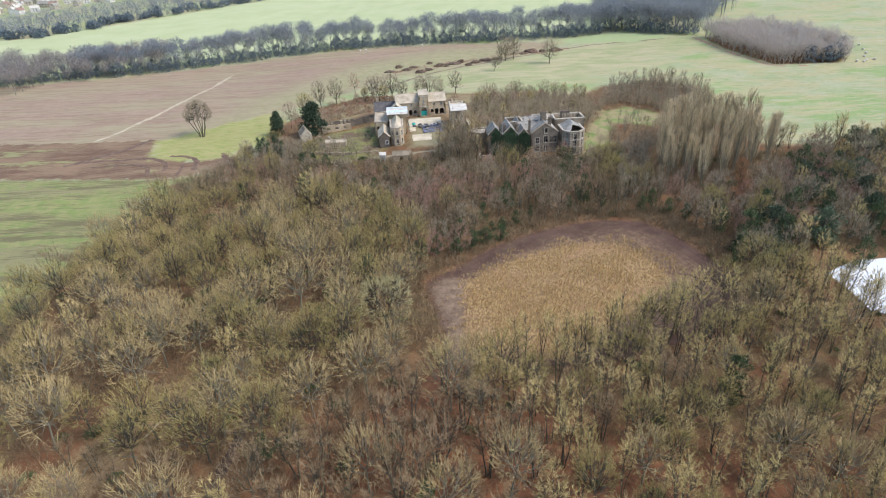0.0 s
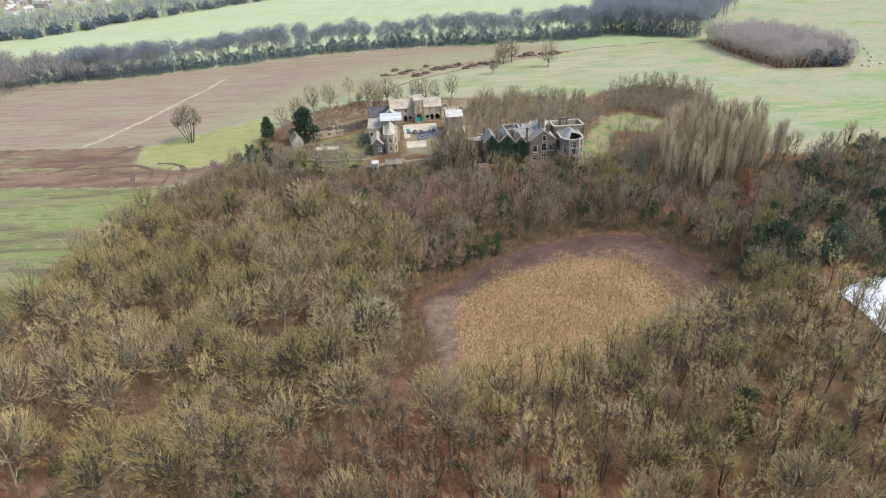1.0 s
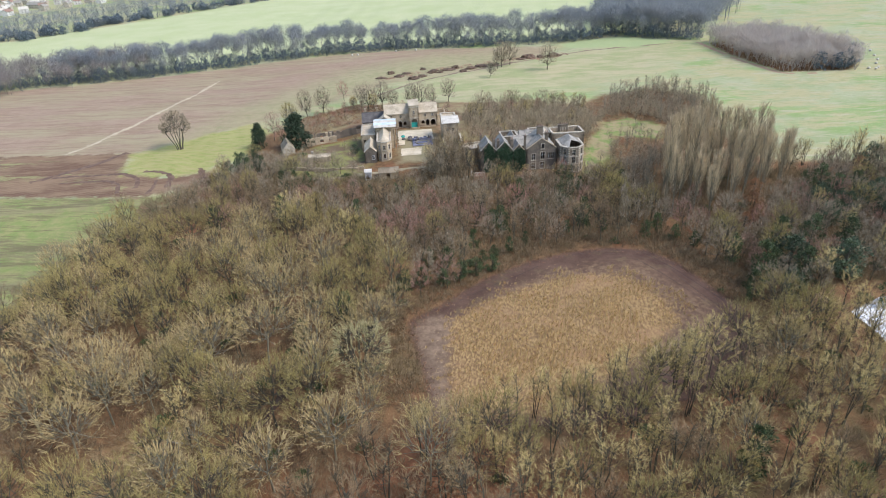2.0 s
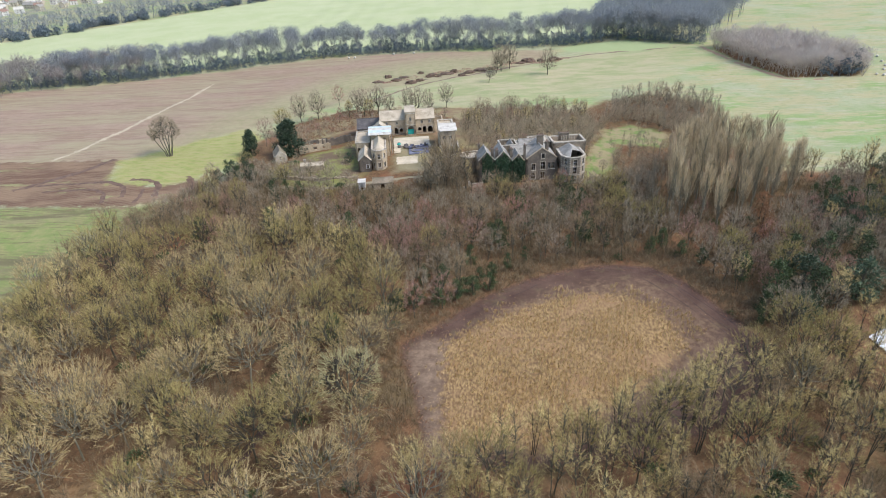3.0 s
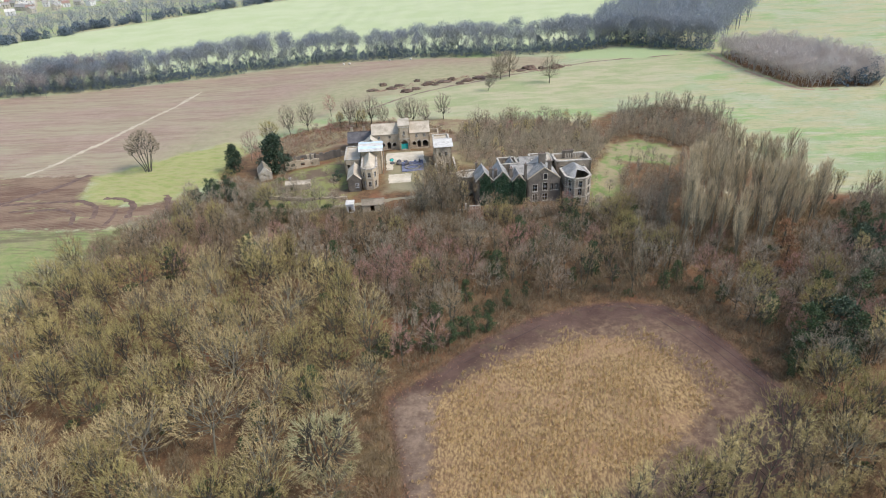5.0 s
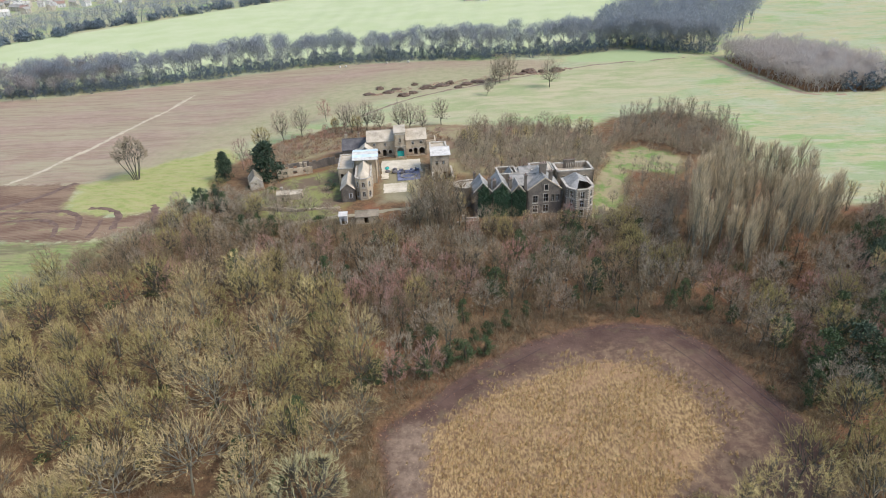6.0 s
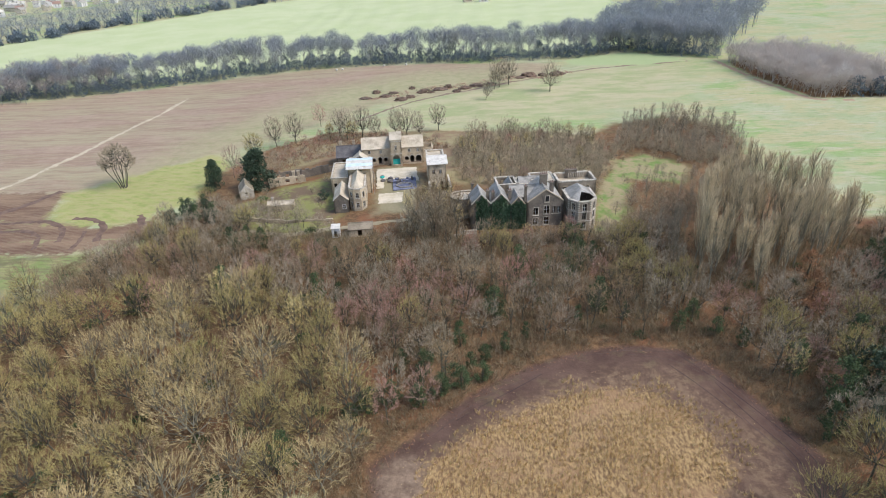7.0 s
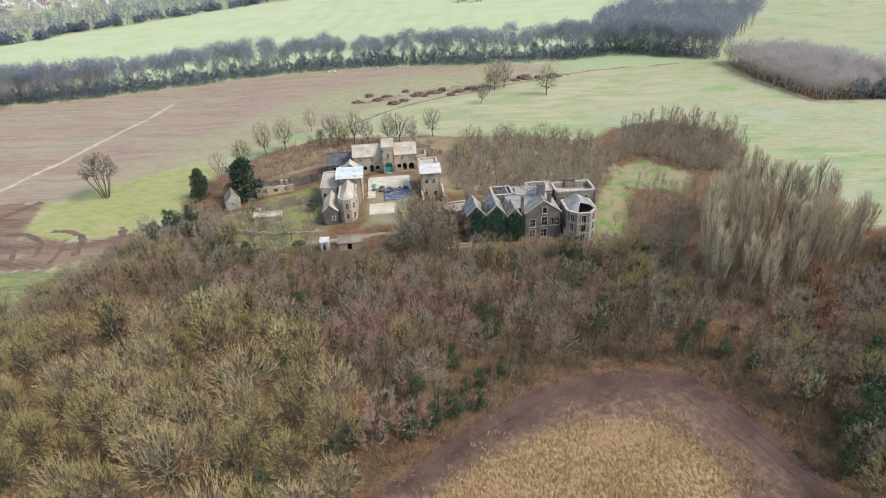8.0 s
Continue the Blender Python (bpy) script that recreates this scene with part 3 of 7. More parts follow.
def chimney(parent, x, y, z0, z1, w=1.0, d=0.7, pots=3, material=None):
    bm = bmesh.new()
    box(bm, x - w / 2, x + w / 2, y - d / 2, y + d / 2, z0, z1)
    box(bm, x - w / 2 - 0.12, x + w / 2 + 0.12, y - d / 2 - 0.12, y + d / 2 + 0.12, z1, z1 + 0.25)
    stack = part("chimney", bm, material or STONE_DARK, parent, "sooty stone chimney stack")
    for i in range(pots):
        px = x - w / 2 + w * (i + 0.5) / pots
        v, f = tubes([(px, y, z1 + 0.25)], [(px, y, z1 + 0.85)], 0.16, 0.12, 8)
        ob = new("chimney_pot", tri_mesh("chimney_pot", v, f, BRICK_ROOF))
        ob.parent = stack
    return stack


def gable_roof(parent, u0, u1, v0, v1, eave, ridge, material, along="v", over=0.25, thick=0.18, label=""):
    """Two slopes as one roof part, with a ridge that runs along v or u."""
    bm = bmesh.new()
    if along == "v":
        m = (u0 + u1) / 2
        drop = (ridge - eave) / (m - u0) * over
        for e, o in ((u0, -over), (u1, over)):
            prism(bm, [(m, v0 - over, ridge + thick), (m, v1 + over, ridge + thick), (e + o, v1 + over, eave - drop + thick), (e + o, v0 - over, eave - drop + thick)], (0, 0, -thick))
        box(bm, m - 0.14, m + 0.14, v0 - over, v1 + over, ridge + thick - 0.02, ridge + thick + 0.1)
    else:
        m = (v0 + v1) / 2
        drop = (ridge - eave) / (m - v0) * over
        for e, o in ((v0, -over), (v1, over)):
            prism(bm, [(u0 - over, m, ridge + thick), (u1 + over, m, ridge + thick), (u1 + over, e + o, eave - drop + thick), (u0 - over, e + o, eave - drop + thick)], (0, 0, -thick))
        box(bm, u0 - over, u1 + over, m - 0.14, m + 0.14, ridge + thick - 0.02, ridge + thick + 0.1)
    return part("roof", bm, material, parent, label)


def arch(parent, a, b, u, w, v, material, depth=0.5, surround=None):
    """Fills the corners over a square-headed opening of width w so that it ends in a round arch at height v + w/2."""
    s, bm, r = Side(a, b), bmesh.new(), w / 2
    k = 8
    for sign in (-1, 1):
        pts = [s.at(u + r + sign * r * math.cos(i * math.pi / 2 / k), v + r * math.sin(i * math.pi / 2 / k), -depth + 0.004) for i in range(k + 1)]
        corner = s.at(u + r + sign * r, v + r, -depth + 0.004)
        for p0, p1 in zip(pts, pts[1:]):
            prism(bm, [p0, p1, corner], s.n * (depth - 0.008))
    ob = part("arch", bm, material, parent)
    bm = bmesh.new()
    for i in range(2 * k):
        a0, a1 = i * math.pi / 2 / k, (i + 1) * math.pi / 2 / k
        prism(bm, [s.at(u + r + q * math.cos(t), v + q * math.sin(t), 0.0) for q, t in ((r, a0), (r + 0.35, a0), (r + 0.35, a1), (r, a1))], s.n * 0.06)
    part("voussoir_ring", bm, surround or STONE_PALE, ob)
    return ob


def pieces_floor(parent, u0, u1, v0, v1, z, material=None, name="floor"):
    bm = bmesh.new()
    box(bm, u0, u1, v0, v1, z - 0.15, z)
    return part(name, bm, material or DIRT, parent)


# ---- the stable block round its yard ----
SZ = level(-10.5, 240)
stable = thing("stable_block", -10.5, 240, SZ, 5.0, "derelict sandstone stable block round a gravel yard", "stable")
NV0, NV1, NU0, NU1, NE, NR = 20.5, 29.5, -11.9, 9.5, 5.6, 8.2
front = ((NU0, NV0), (NU1, NV0))
low = [(-10.9, 1.9, 0.0), (-8.4, 1.2, 0.8), (-6.2, 1.3, 0.0), (-4.2, 1.2, 0.8), (3.2, 1.3, 0.8), (5.1, 1.3, 0.0), (7.4, 1.9, 0.0)]
ops = [(u - NU0 - w / 2 + 0.4, u - NU0 + w / 2 + 0.4, v, 2.2 if v else 2.5) for u, w, v in low]
ops += [(u - NU0 - 0.35, u - NU0 + 0.35, 3.9, 4.9) for u in (-9.4, -5.4, 4.6, 7.6)]
wall(stable, *front, NE, ops, STONE, 0.6)
for o, (u, w, v) in zip(ops, low):
    arch(stable, *front, o[0], w, o[3] - w / 2, STONE, 0.6)
for u in (-9.4, -5.4, 4.6, 7.6):
    window(stable, *front, u - NU0 - 0.35, 3.9, 0.7, 1.0, sill=False)
wall(stable, (NU1, NV0), (NU1, NV1), NE, (), STONE, 0.6, peak=NR - NE)
wall(stable, (NU1, NV1), (NU0, NV1), NE, (), STONE, 0.6)
wall(stable, (NU0, NV1), (NU0, NV0), NE, (), STONE, 0.6, peak=NR - NE)
gable_roof(stable, NU0, -2.2, NV0, NV1, NE, NR, SLAB_ROOF, "u", label="sagging stone slab roof")
gable_roof(stable, 2.2, NU1, NV0, NV1, NE, NR, SLAB_ROOF, "u", label="sagging stone slab roof")
pieces_floor(stable, NU0, NU1, NV0, NV1, 0.05)
# gate tower
GA, GB = (-2.0, 18.7), (2.0, 18.7)
wall(stable, GA, GB, 9.0, [(0.75, 3.25, 0.0, 3.6), (1.7, 2.3, 5.4, 6.9)], STONE, 0.6)
arch(stable, GA, GB, 0.75, 2.5, 2.35, STONE, 0.6)
window(stable, GA, GB, 1.7, 5.4, 0.6, 1.5, sill=False)
wall(stable, GB, (2.0, 26.5), 9.0, [(1.5, 2.1, 5.8, 7.2)], STONE, 0.6)
wall(stable, (2.0, 26.5), (-2.0, 26.5), 9.0, [(0.75, 3.25, 0.0, 3.6)], STONE, 0.6)
wall(stable, (-2.0, 26.5), GA, 9.0, (), STONE, 0.6)
slab(stable, [(-2.15, 18.5, 9.15), (2.15, 18.5, 9.15), (2.15, 26.7, 9.5), (-2.15, 26.7, 9.5)], 0.25, SLAB_ROOF, label="flat pale lead roof of the gate tower")
for a, b in ((GA, GB), (GB, (2.0, 26.5)), ((-2.0, 26.5), GA)):
    s, bm = Side(a, b), bmesh.new()
    s.box(bm, 0, s.length, 3.9, 4.15, 0, 0.12)
    part("string_course", bm, STONE_PALE, stable)
    bm = bmesh.new()
    s.box(bm, 0, s.length, 8.3, 8.6, 0, 0.15)
    part("cornice", bm, STONE_PALE, stable)
s, bm = Side(GA, GB), bmesh.new()
s.box(bm, 0.75, 3.25, 0.0, 2.0, -0.5, -0.4)
part("hoarding", bm, TEAL, stable, "teal painted hoarding across the gate arch")
# broken parapet walls behind the east end
for a, b in (((NU1 + 0.1, 22), (13.0, 22.5)), ((13.0, 22.5), (13.2, 28.5)), ((13.2, 28.5), (NU1 - 1, 28.8))):
    wall(stable, a, b, 3.6, (), STONE, 0.45, ragged=0.8, seed=5)
    coping(stable, a, b, 3.62, 0.5, 0.15)
# east tower with its white roof, and the roofless walls before it
EU0, EU1, EV0, EV1, EH = 9.9, 15.5, -5.0, 8.2, 8.2
E = [(EU0, EV0), (EU1, EV0), (EU1, EV1), (EU0, EV1)]
wall(stable, E[0], E[1], EH, [(0.9, 1.8, 0.2, 2.2), (3.6, 4.6, 0.0, 2.3), (1.2, 2.0, 5.0, 6.3), (3.4, 4.2, 5.0, 6.3)], STONE, 0.5)
for u in (1.2, 3.4):
    window(stable, E[0], E[1], u, 5.0, 0.8, 1.3, STONE, sill=False)
wall(stable, E[1], E[2], EH, (), STONE, 0.5)
wall(stable, E[2], E[3], EH, (), STONE, 0.5)
wall(stable, E[3], E[0], EH, [(3.0, 3.9, 4.6, 6.0), (8.0, 8.9, 4.6, 6.0), (3.0, 4.2, 0.0, 2.3), (8.0, 9.2, 0.0, 2.3)], STONE, 0.5)
slab(stable, [(EU0 - 0.4, EV0 - 0.6, EH + 0.15), (EU1 + 0.6, EV0 - 0.6, EH + 0.15), (EU1 + 0.6, EV0 + 5.0, EH + 1.3), (EU0 - 0.4, EV0 + 5.0, EH + 1.3)], 0.16, SHEET_WHITE, label="bright white metal sheet roof")
slab(stable, [(EU0 + 0.5, EV0 + 4.9, EH - 0.4), (EU1 - 0.5, EV0 + 4.9, EH - 0.4), (EU1 - 0.5, EV1 - 0.5, EH - 0.3), (EU0 + 0.5, EV1 - 0.5, EH - 0.3)], 0.2, SLAB_ROOF)
for a, b in ((E[1], E[2]), (E[2], E[3]), (E[3], E[0])):
    sd = Side(a, b)
    coping(stable, a, b, EH + 0.002, 0.5, 0.25)
for a, b, h in (((EU0 + 0.2, EV0 - 8.0), (EU0 + 0.2, EV0 - 0.01), 2.6), ((EU1 + 0.9, EV0 - 7.6), (EU1 + 0.9, EV0 + 3.0), 3.2)):
    wall(stable, a, b, h, (), STONE, 0.45)
    coping(stable, a, b, h + 0.002, 0.5, 0.18)
wall(stable, (EU0 + 0.2, EV0 - 8.0), (EU1 + 0.9, EV0 - 7.6), 1.6, (), STONE, 0.4, ragged=0.7, seed=8)
# west wing with a canted end
WU0, WU1, WV0, WV1, WE, WR = -14.6, -9.6, -17.4, -4.9, 6.6, 8.6
cant = [(WU0, WV0 + 1.6), (WU0 + 1.4, WV0), (WU1 - 1.4, WV0), (WU1, WV0 + 1.6), (WU1, WV1), (WU0, WV1)]
for i, (a, b) in enumerate(zip(cant, cant[1:] + cant[:1])):
    ln = Side(a, b).length
    if i in (0, 1, 2):
        o = [(ln / 2 - 0.4, ln / 2 + 0.4, 3.9, 5.5), (ln / 2 - 0.4, ln / 2 + 0.4, 0.8, 2.4)]
        wall(stable, a, b, WE, o, STONE, 0.5)
        window(stable, a, b, ln / 2 - 0.4, 3.9, 0.8, 1.6)
        window(stable, a, b, ln / 2 - 0.4, 0.8, 0.8, 1.6)
    elif i == 3:
        o = [(u, u + 0.9, 3.9, 5.3) for u in (2.0, 5.4, 8.8)] + [(3.4, 4.6, 0.0, 2.4)]
        wall(stable, a, b, WE, o, STONE, 0.5)
        for q in o[:3]:
            window(stable, a, b, q[0], 3.9, 0.9, 1.4)
    else:
        wall(stable, a, b, WE, (), STONE, 0.5)
    coping(stable, a, b, WE + 0.002, 0.5, 0.22)
wm = (WU0 + WU1) / 2
bm = bmesh.new()
ins = [(WU0 + 0.5, WV0 + 1.9), (WU0 + 1.6, WV0 + 0.5), (WU1 - 1.6, WV0 + 0.5), (WU1 - 0.5, WV0 + 1.9), (WU1 - 0.5, WV1), (WU0 + 0.5, WV1)]
rv = [bm.verts.new((x, y, WE - 0.1)) for x, y in ins]
top = [bm.verts.new((wm, WV0 + 4.0, WR)), bm.verts.new((wm, WV1, WR))]
for f in ((rv[0], rv[1], top[0]), (rv[1], rv[2], top[0]), (rv[2], rv[3], top[0]), (rv[3], rv[4], top[1], top[0]), (rv[5], rv[0], top[0], top[1]), (rv[4], rv[5], top[1])):
    bm.faces.new(f)
bm.faces.new(rv[::-1])
part("roof", bm, SLAB_ROOF, stable, "pale slate hipped roof with a canted end")
# scaffold roof over the middle of the west wing
MU0, MU1, MV0, MV1 = -15.2, -8.2, -4.85, 6.5
M4 = [(MU0, MV0), (MU1, MV0), (MU1, MV1), (MU0, MV1)]
for i, (a, b) in enumerate(zip(M4, M4[1:] + M4[:1])):
    wall(stable, a, b, 8.0, [(1.6, 2.4, 4.6, 6.0), (5.2, 6.0, 4.6, 6.0), (8.6, 9.4, 4.6, 6.0), (4.2, 5.6, 0, 2.5)] if i == 1 else (), STONE, 0.5)
for k in range(5):
    v0 = -6.6 + k * 1.75
    z = 10.0 - abs(k - 3.2) * 0.35
    z1 = 10.0 - abs(k + 1 - 3.2) * 0.35
    slab(stable, [(MU0 - 0.5, v0, z), (MU1 + 0.8, v0, z - 0.1), (MU1 + 0.8, v0 + 1.72, z1 - 0.1), (MU0 - 0.5, v0 + 1.72, z1)], 0.06, SHEET_WHITE if k in (0, 2) else SHEET_BLUE, "roof_sheet", "temporary corrugated sheet roof over scaffold")
for u in (MU0 - 0.4, (MU0 + MU1) / 2, MU1 + 0.7):
    for v in (-6.4, -2.5, 1.9):
        if u > MU1 or v < MV0 or u < MU0:
            tv, tf = tubes([(u, v, -1.0)], [(u, v, 9.6)], 0.04, 0.04, 6)
            pole = new("scaffold_pole", tri_mesh("scaffold_pole", tv, tf, SLATE))
            pole.parent = stable
gable_roof(stable, MU0 + 1.0, MU1 - 1.0, 2.4, MV1, 8.0, 10.0, SLAB_ROOF, "v", 0.1)
for a, b in ((M4[1], M4[2]), (M4[2], M4[3]), (M4[3], M4[0])):
    coping(stable, a, b, 8.002, 0.5, 0.22)
# flat-roofed block and the low gabled outbuilding to its west
FU0, FU1, FV0, FV1 = -20.6, -15.3, -5.6, 8.0
F4 = [(FU0, FV0), (FU1, FV0), (FU1, FV1), (FU0, FV1)]
for i, (a, b) in enumerate(zip(F4, F4[1:] + F4[:1])):
    wall(stable, a, b, 5.9, [(0.8, 1.7, 2.6, 4.2), (3.0, 3.9, 2.6, 4.2)] if i == 0 else (), STONE, 0.5)
    coping(stable, a, b, 5.902, 0.5, 0.2)
slab(stable, [(FU0 + 0.5, FV0 + 0.5, 5.6), (FU1 - 0.5, FV0 + 0.5, 5.6), (FU1 - 0.5, FV1 - 0.5, 5.7), (FU0 + 0.5, FV1 - 0.5, 5.7)], 0.2, SLAB_ROOF, label="flat pale grey roof behind a parapet")
outb = thing("outbuilding", -10.5, 240, SZ, 5.0, "small stone outbuilding with a pale slate roof", "outbuilding")
OU0, OU1, OV0, OV1 = -19.2, -14.9, -17.6, -7.6
O4 = [(OU0, OV0), (OU1, OV0), (OU1, OV1), (OU0, OV1)]
for i, (a, b) in enumerate(zip(O4, O4[1:] + O4[:1])):
    wall(outb, a, b, 3.6, [(2.6, 3.4, 0.9, 2.1)] if i == 0 else (), STONE_DARK, 0.4, peak=1.9 if i in (0, 2) else 0)
window(outb, O4[0], O4[1], 2.6, 0.9, 0.8, 1.2, RENDER_WHITE, sill=False)
gable_roof(outb, OU0, OU1, OV0, OV1, 3.6, 5.5, SLAB_ROOF, "v", 0.2)
# dark slated cottage at the back
cot = thing("slate_roofed_cottage", -28.5, 268.5, level(-28, 268), 5.0, "low cottage with a dark slate roof and chimneys", "cottage")
for i, (a, b) in enumerate(zip([(-6, -5), (6, -5), (6, 5), (-6, 5)], [(6, -5), (6, 5), (-6, 5), (-6, -5)])):
    wall(cot, a, b, 3.2, [(2, 3, 1, 2.3), (8, 9, 1, 2.3)] if i == 0 else (), STONE_DARK, 0.4, peak=2.6 if i in (1, 3) else 0)
gable_roof(cot, -6, 6, -5, 5, 3.2, 5.8, SLATE_DARK, "u")
for x in (-4.6, 0.2, 4.4):
    chimney(cot, x, 0.6, 4.6, 7.4, 0.8, 0.6, 2, STONE)
# yard surface and the slab stacks on it
yard_bm = bmesh.new()
for x0, x1, y0, y1 in ((-7.0, 6.6, 5.2, 15.0), (-6.2, 2.4, -14.0, -6.4), (-7.0, -4.6, -2.2, 5.2), (4.3, 7.0, 2.0, 5.2)):
    ring = [(x0, y0), (x1, y0), (x1, y1), (x0, y1)]
    pts = []
    rr = random.Random(int(x0 * 7 + y0))
    for (ax, ay), (bx, by) in zip(ring, ring[1:] + ring[:1]):
        for k in range(10):
            f = k / 10
            pts.append((ax + (bx - ax) * f + rr.uniform(-0.2, 0.2), ay + (by - ay) * f + rr.uniform(-0.2, 0.2), 0.0))
    prism(yard_bm, pts, (0, 0, 0.10 + 0.01 * rr.random()))
yard = thing("yard_paving", -10.5, 240, SZ, 5.0, "pale worn gravel paving of the stable yard", "paving", kind="structure")
part("gravel_sheet", yard_bm, GRAVEL, yard)
plat = thing("slab_platform", -8.6, 241.0, SZ, 5.0, "blue-grey stone platform with a round basin in the yard", "platform")
bm = bmesh.new()
box(bm, -3.6, 4.0, -5.4, 3.6, -0.3, 0.32)
part("base", bm, BLUE_GREY, plat)
bm = bmesh.new()
for i in range(28):
    a0, a1 = i * math.tau / 28, (i + 1) * math.tau / 28
    prism(bm, [(q * 2.3 * math.cos(t) + 0.1, q * 1.7 * math.sin(t) - 2.3, 0.32) for q, t in ((1, a0), (1.18, a0), (1.18, a1), (1, a1))], (0, 0, 0.35))
part("basin_rim", bm, SLATE, plat, "pale stone rim of a basin")
rr = random.Random(12)
for i in range(16):
    bm = bmesh.new()
    w, d, h = rr.uniform(0.5, 1.5), rr.uniform(0.5, 1.3), rr.uniform(0.3, 1.1)
    x, y = rr.uniform(-3.3, 2.6), rr.uniform(-0.4, 3.2)
    box(bm, x, x + w, y, y + d, 0.322, 0.322 + h)
    bmesh.ops.bevel(bm, geom=bm.edges[:], offset=0.06, segments=1, affect="EDGES")
    part("stone_block", bm, BLUE_GREY if i % 3 else SLATE_DARK, plat)
rr = random.Random(4)
for i in range(7):
    b = thing("tarpaulin_bundle", -10.5 - rr.uniform(2.0, 6.0), 243 + rr.uniform(-0.5, 4.5), SZ + 0.08, rr.uniform(0, 90), "dark tarpaulin-wrapped bundle on the yard gravel", "bundle", "bundles in the yard")
    bm = bmesh.new()
    bmesh.ops.create_icosphere(bm, subdivisions=2, radius=0.75)
    for v in bm.verts:
        v.co = Vector((v.co.x * 1.2, v.co.y, max(v.co.z, -0.3) * 0.8 + 0.24)) * (1 + 0.15 * noise.noise(v.co * 2 + Vector((i, 0, 0))))
    part("cover", bm, TEAL if i == 2 else SLATE_DARK, b)
# hut and broken cottage in the trees before the yard
hut = thing("white_hut", -25.4, 206.5, level(-25.4, 206.5), 5, "small white rendered hut with a dark doorway", "hut")
H4 = [(-1.1, -1.2), (1.1, -1.2), (1.1, 1.2), (-1.1, 1.2)]
for i, (a, b) in enumerate(zip(H4, H4[1:] + H4[:1])):
    wall(hut, a, b, 2.6, [(0.6, 1.5, 0.0, 2.0)] if i == 0 else (), RENDER_WHITE, 0.2)
slab(hut, [(-1.3, -1.4, 2.75), (1.3, -1.4, 2.75), (1.3, 1.4, 2.95), (-1.3, 1.4, 2.95)], 0.12, SHEET_WHITE)
rub = thing("stone_shed", -18.6, 207.5, level(-18.6, 207.5), 5, "low ruined shed with a mossy rubble-strewn roof", "shed")
R4 = [(-3.2, -2.2), (3.2, -2.2), (3.2, 2.2), (-3.2, 2.2)]
for i, (a, b) in enumerate(zip(R4, R4[1:] + R4[:1])):
    wall(rub, a, b, 2.2, [(2.4, 3.6, 0, 1.9)] if i == 0 else (), STONE, 0.4, peak=0.9 if i in (1, 3) else 0)
gable_roof(rub, -3.2, 3.2, -2.2, 2.2, 2.2, 3.1, MOSSY_ROOF, "u")
lod = thing("garden_cottage", -1.5, 211.5, level(-1.5, 211.5), 62, "small stone cottage half hidden by trees with a chimney", "cottage")
L4 = [(-3.6, -2.6), (3.6, -2.6), (3.6, 2.6), (-3.6, 2.6)]
for i, (a, b) in enumerate(zip(L4, L4[1:] + L4[:1])):
    wall(lod, a, b, 2.8, [(1.2, 2.0, 0.9, 2.1), (5, 5.8, 0.9, 2.1)] if i == 0 else (), STONE, 0.4, peak=2.0 if i in (1, 3) else 0)
gable_roof(lod, -3.6, 3.6, -2.6, 2.6, 2.8, 4.8, MOSSY_ROOF, "u")
chimney(lod, -0.4, -0.3, 4.0, 6.0, 1.3, 0.7, 2)
gab = thing("ruined_gable_cottage", -60.5, 240.5, level(-60, 240), 20, "roofless cottage end with a pale gable and slate slope", "cottage")
G4 = [(-2.3, -3.5), (2.3, -3.5), (2.3, 3.5), (-2.3, 3.5)]
for i, (a, b) in enumerate(zip(G4, G4[1:] + G4[:1])):
    wall(gab, a, b, 2.6, [(1.8, 2.5, 2.0, 3.0)] if i == 0 else (), STONE_PALE if i in (0, 2) else STONE, 0.4, peak=2.6 if i in (0, 2) else 0)
gable_roof(gab, -2.1, 2.1, -3.0, 3.4, 2.5, 4.9, MOSSY_ROOF, "v", 0.05)
# garden walls and the roofless bothy
gw = thing("garden_wall", -40, 252, level(-40, 252), 5, "long ruined stone garden wall with openings", "wall")
wall(gw, (-15, 0), (11, 5.5), 2.2, [(2, 3.2, 0, 1.7), (5, 6.2, 0, 1.7)], STONE_DARK, 0.5, ragged=0.9, seed=3)
wall(gw, (-15, -4.5), (-3, -2.2), 2.0, [(2.0, 3.4, 0.4, 1.6), (5.5, 6.9, 0.4, 1.6), (9, 10, 0.4, 1.6)], STONE, 0.4, ragged=0.7, seed=6)
for x in (-7, -5.4):
    chimney(gw, x, -1.0, -0.6, 3.3, 0.8, 0.7, 0, STONE)
gw2 = thing("terrace_wall", -46, 217, level(-46, 217), -4, "low curved stone terrace wall below the garden", "wall")
wall(gw2, (-8, 1.5), (4, -0.5), 1.1, (), STONE, 0.5, ragged=0.3, seed=9, base=-1.5)
wall(gw2, (4.05, -0.5), (18, 0.6), 1.1, (), STONE, 0.5, ragged=0.3, seed=10, base=-1.5)
bth = thing("ruined_bothy", -45.5, 226.5, level(-45, 226), 4, "low roofless bothy with a broken white chimney", "ruin")
for i, (a, b) in enumerate(zip([(-4, -1.6), (4, -1.6), (4, 1.6), (-4, 1.6)], [(4, -1.6), (4, 1.6), (-4, 1.6), (-4, -1.6)])):
    wall(bth, a, b, 1.9, [(1.5, 2.4, 0, 1.6)] if i == 0 else (), STONE, 0.4, ragged=0.5, seed=i)
gable_roof(bth, -4, 4, -1.6, 1.6, 1.9, 2.6, SLAB_ROOF, "u", 0.1)
chimney(bth, -2.4, 0.2, 2.2, 3.7, 0.6, 0.6, 1, STONE_PALE)
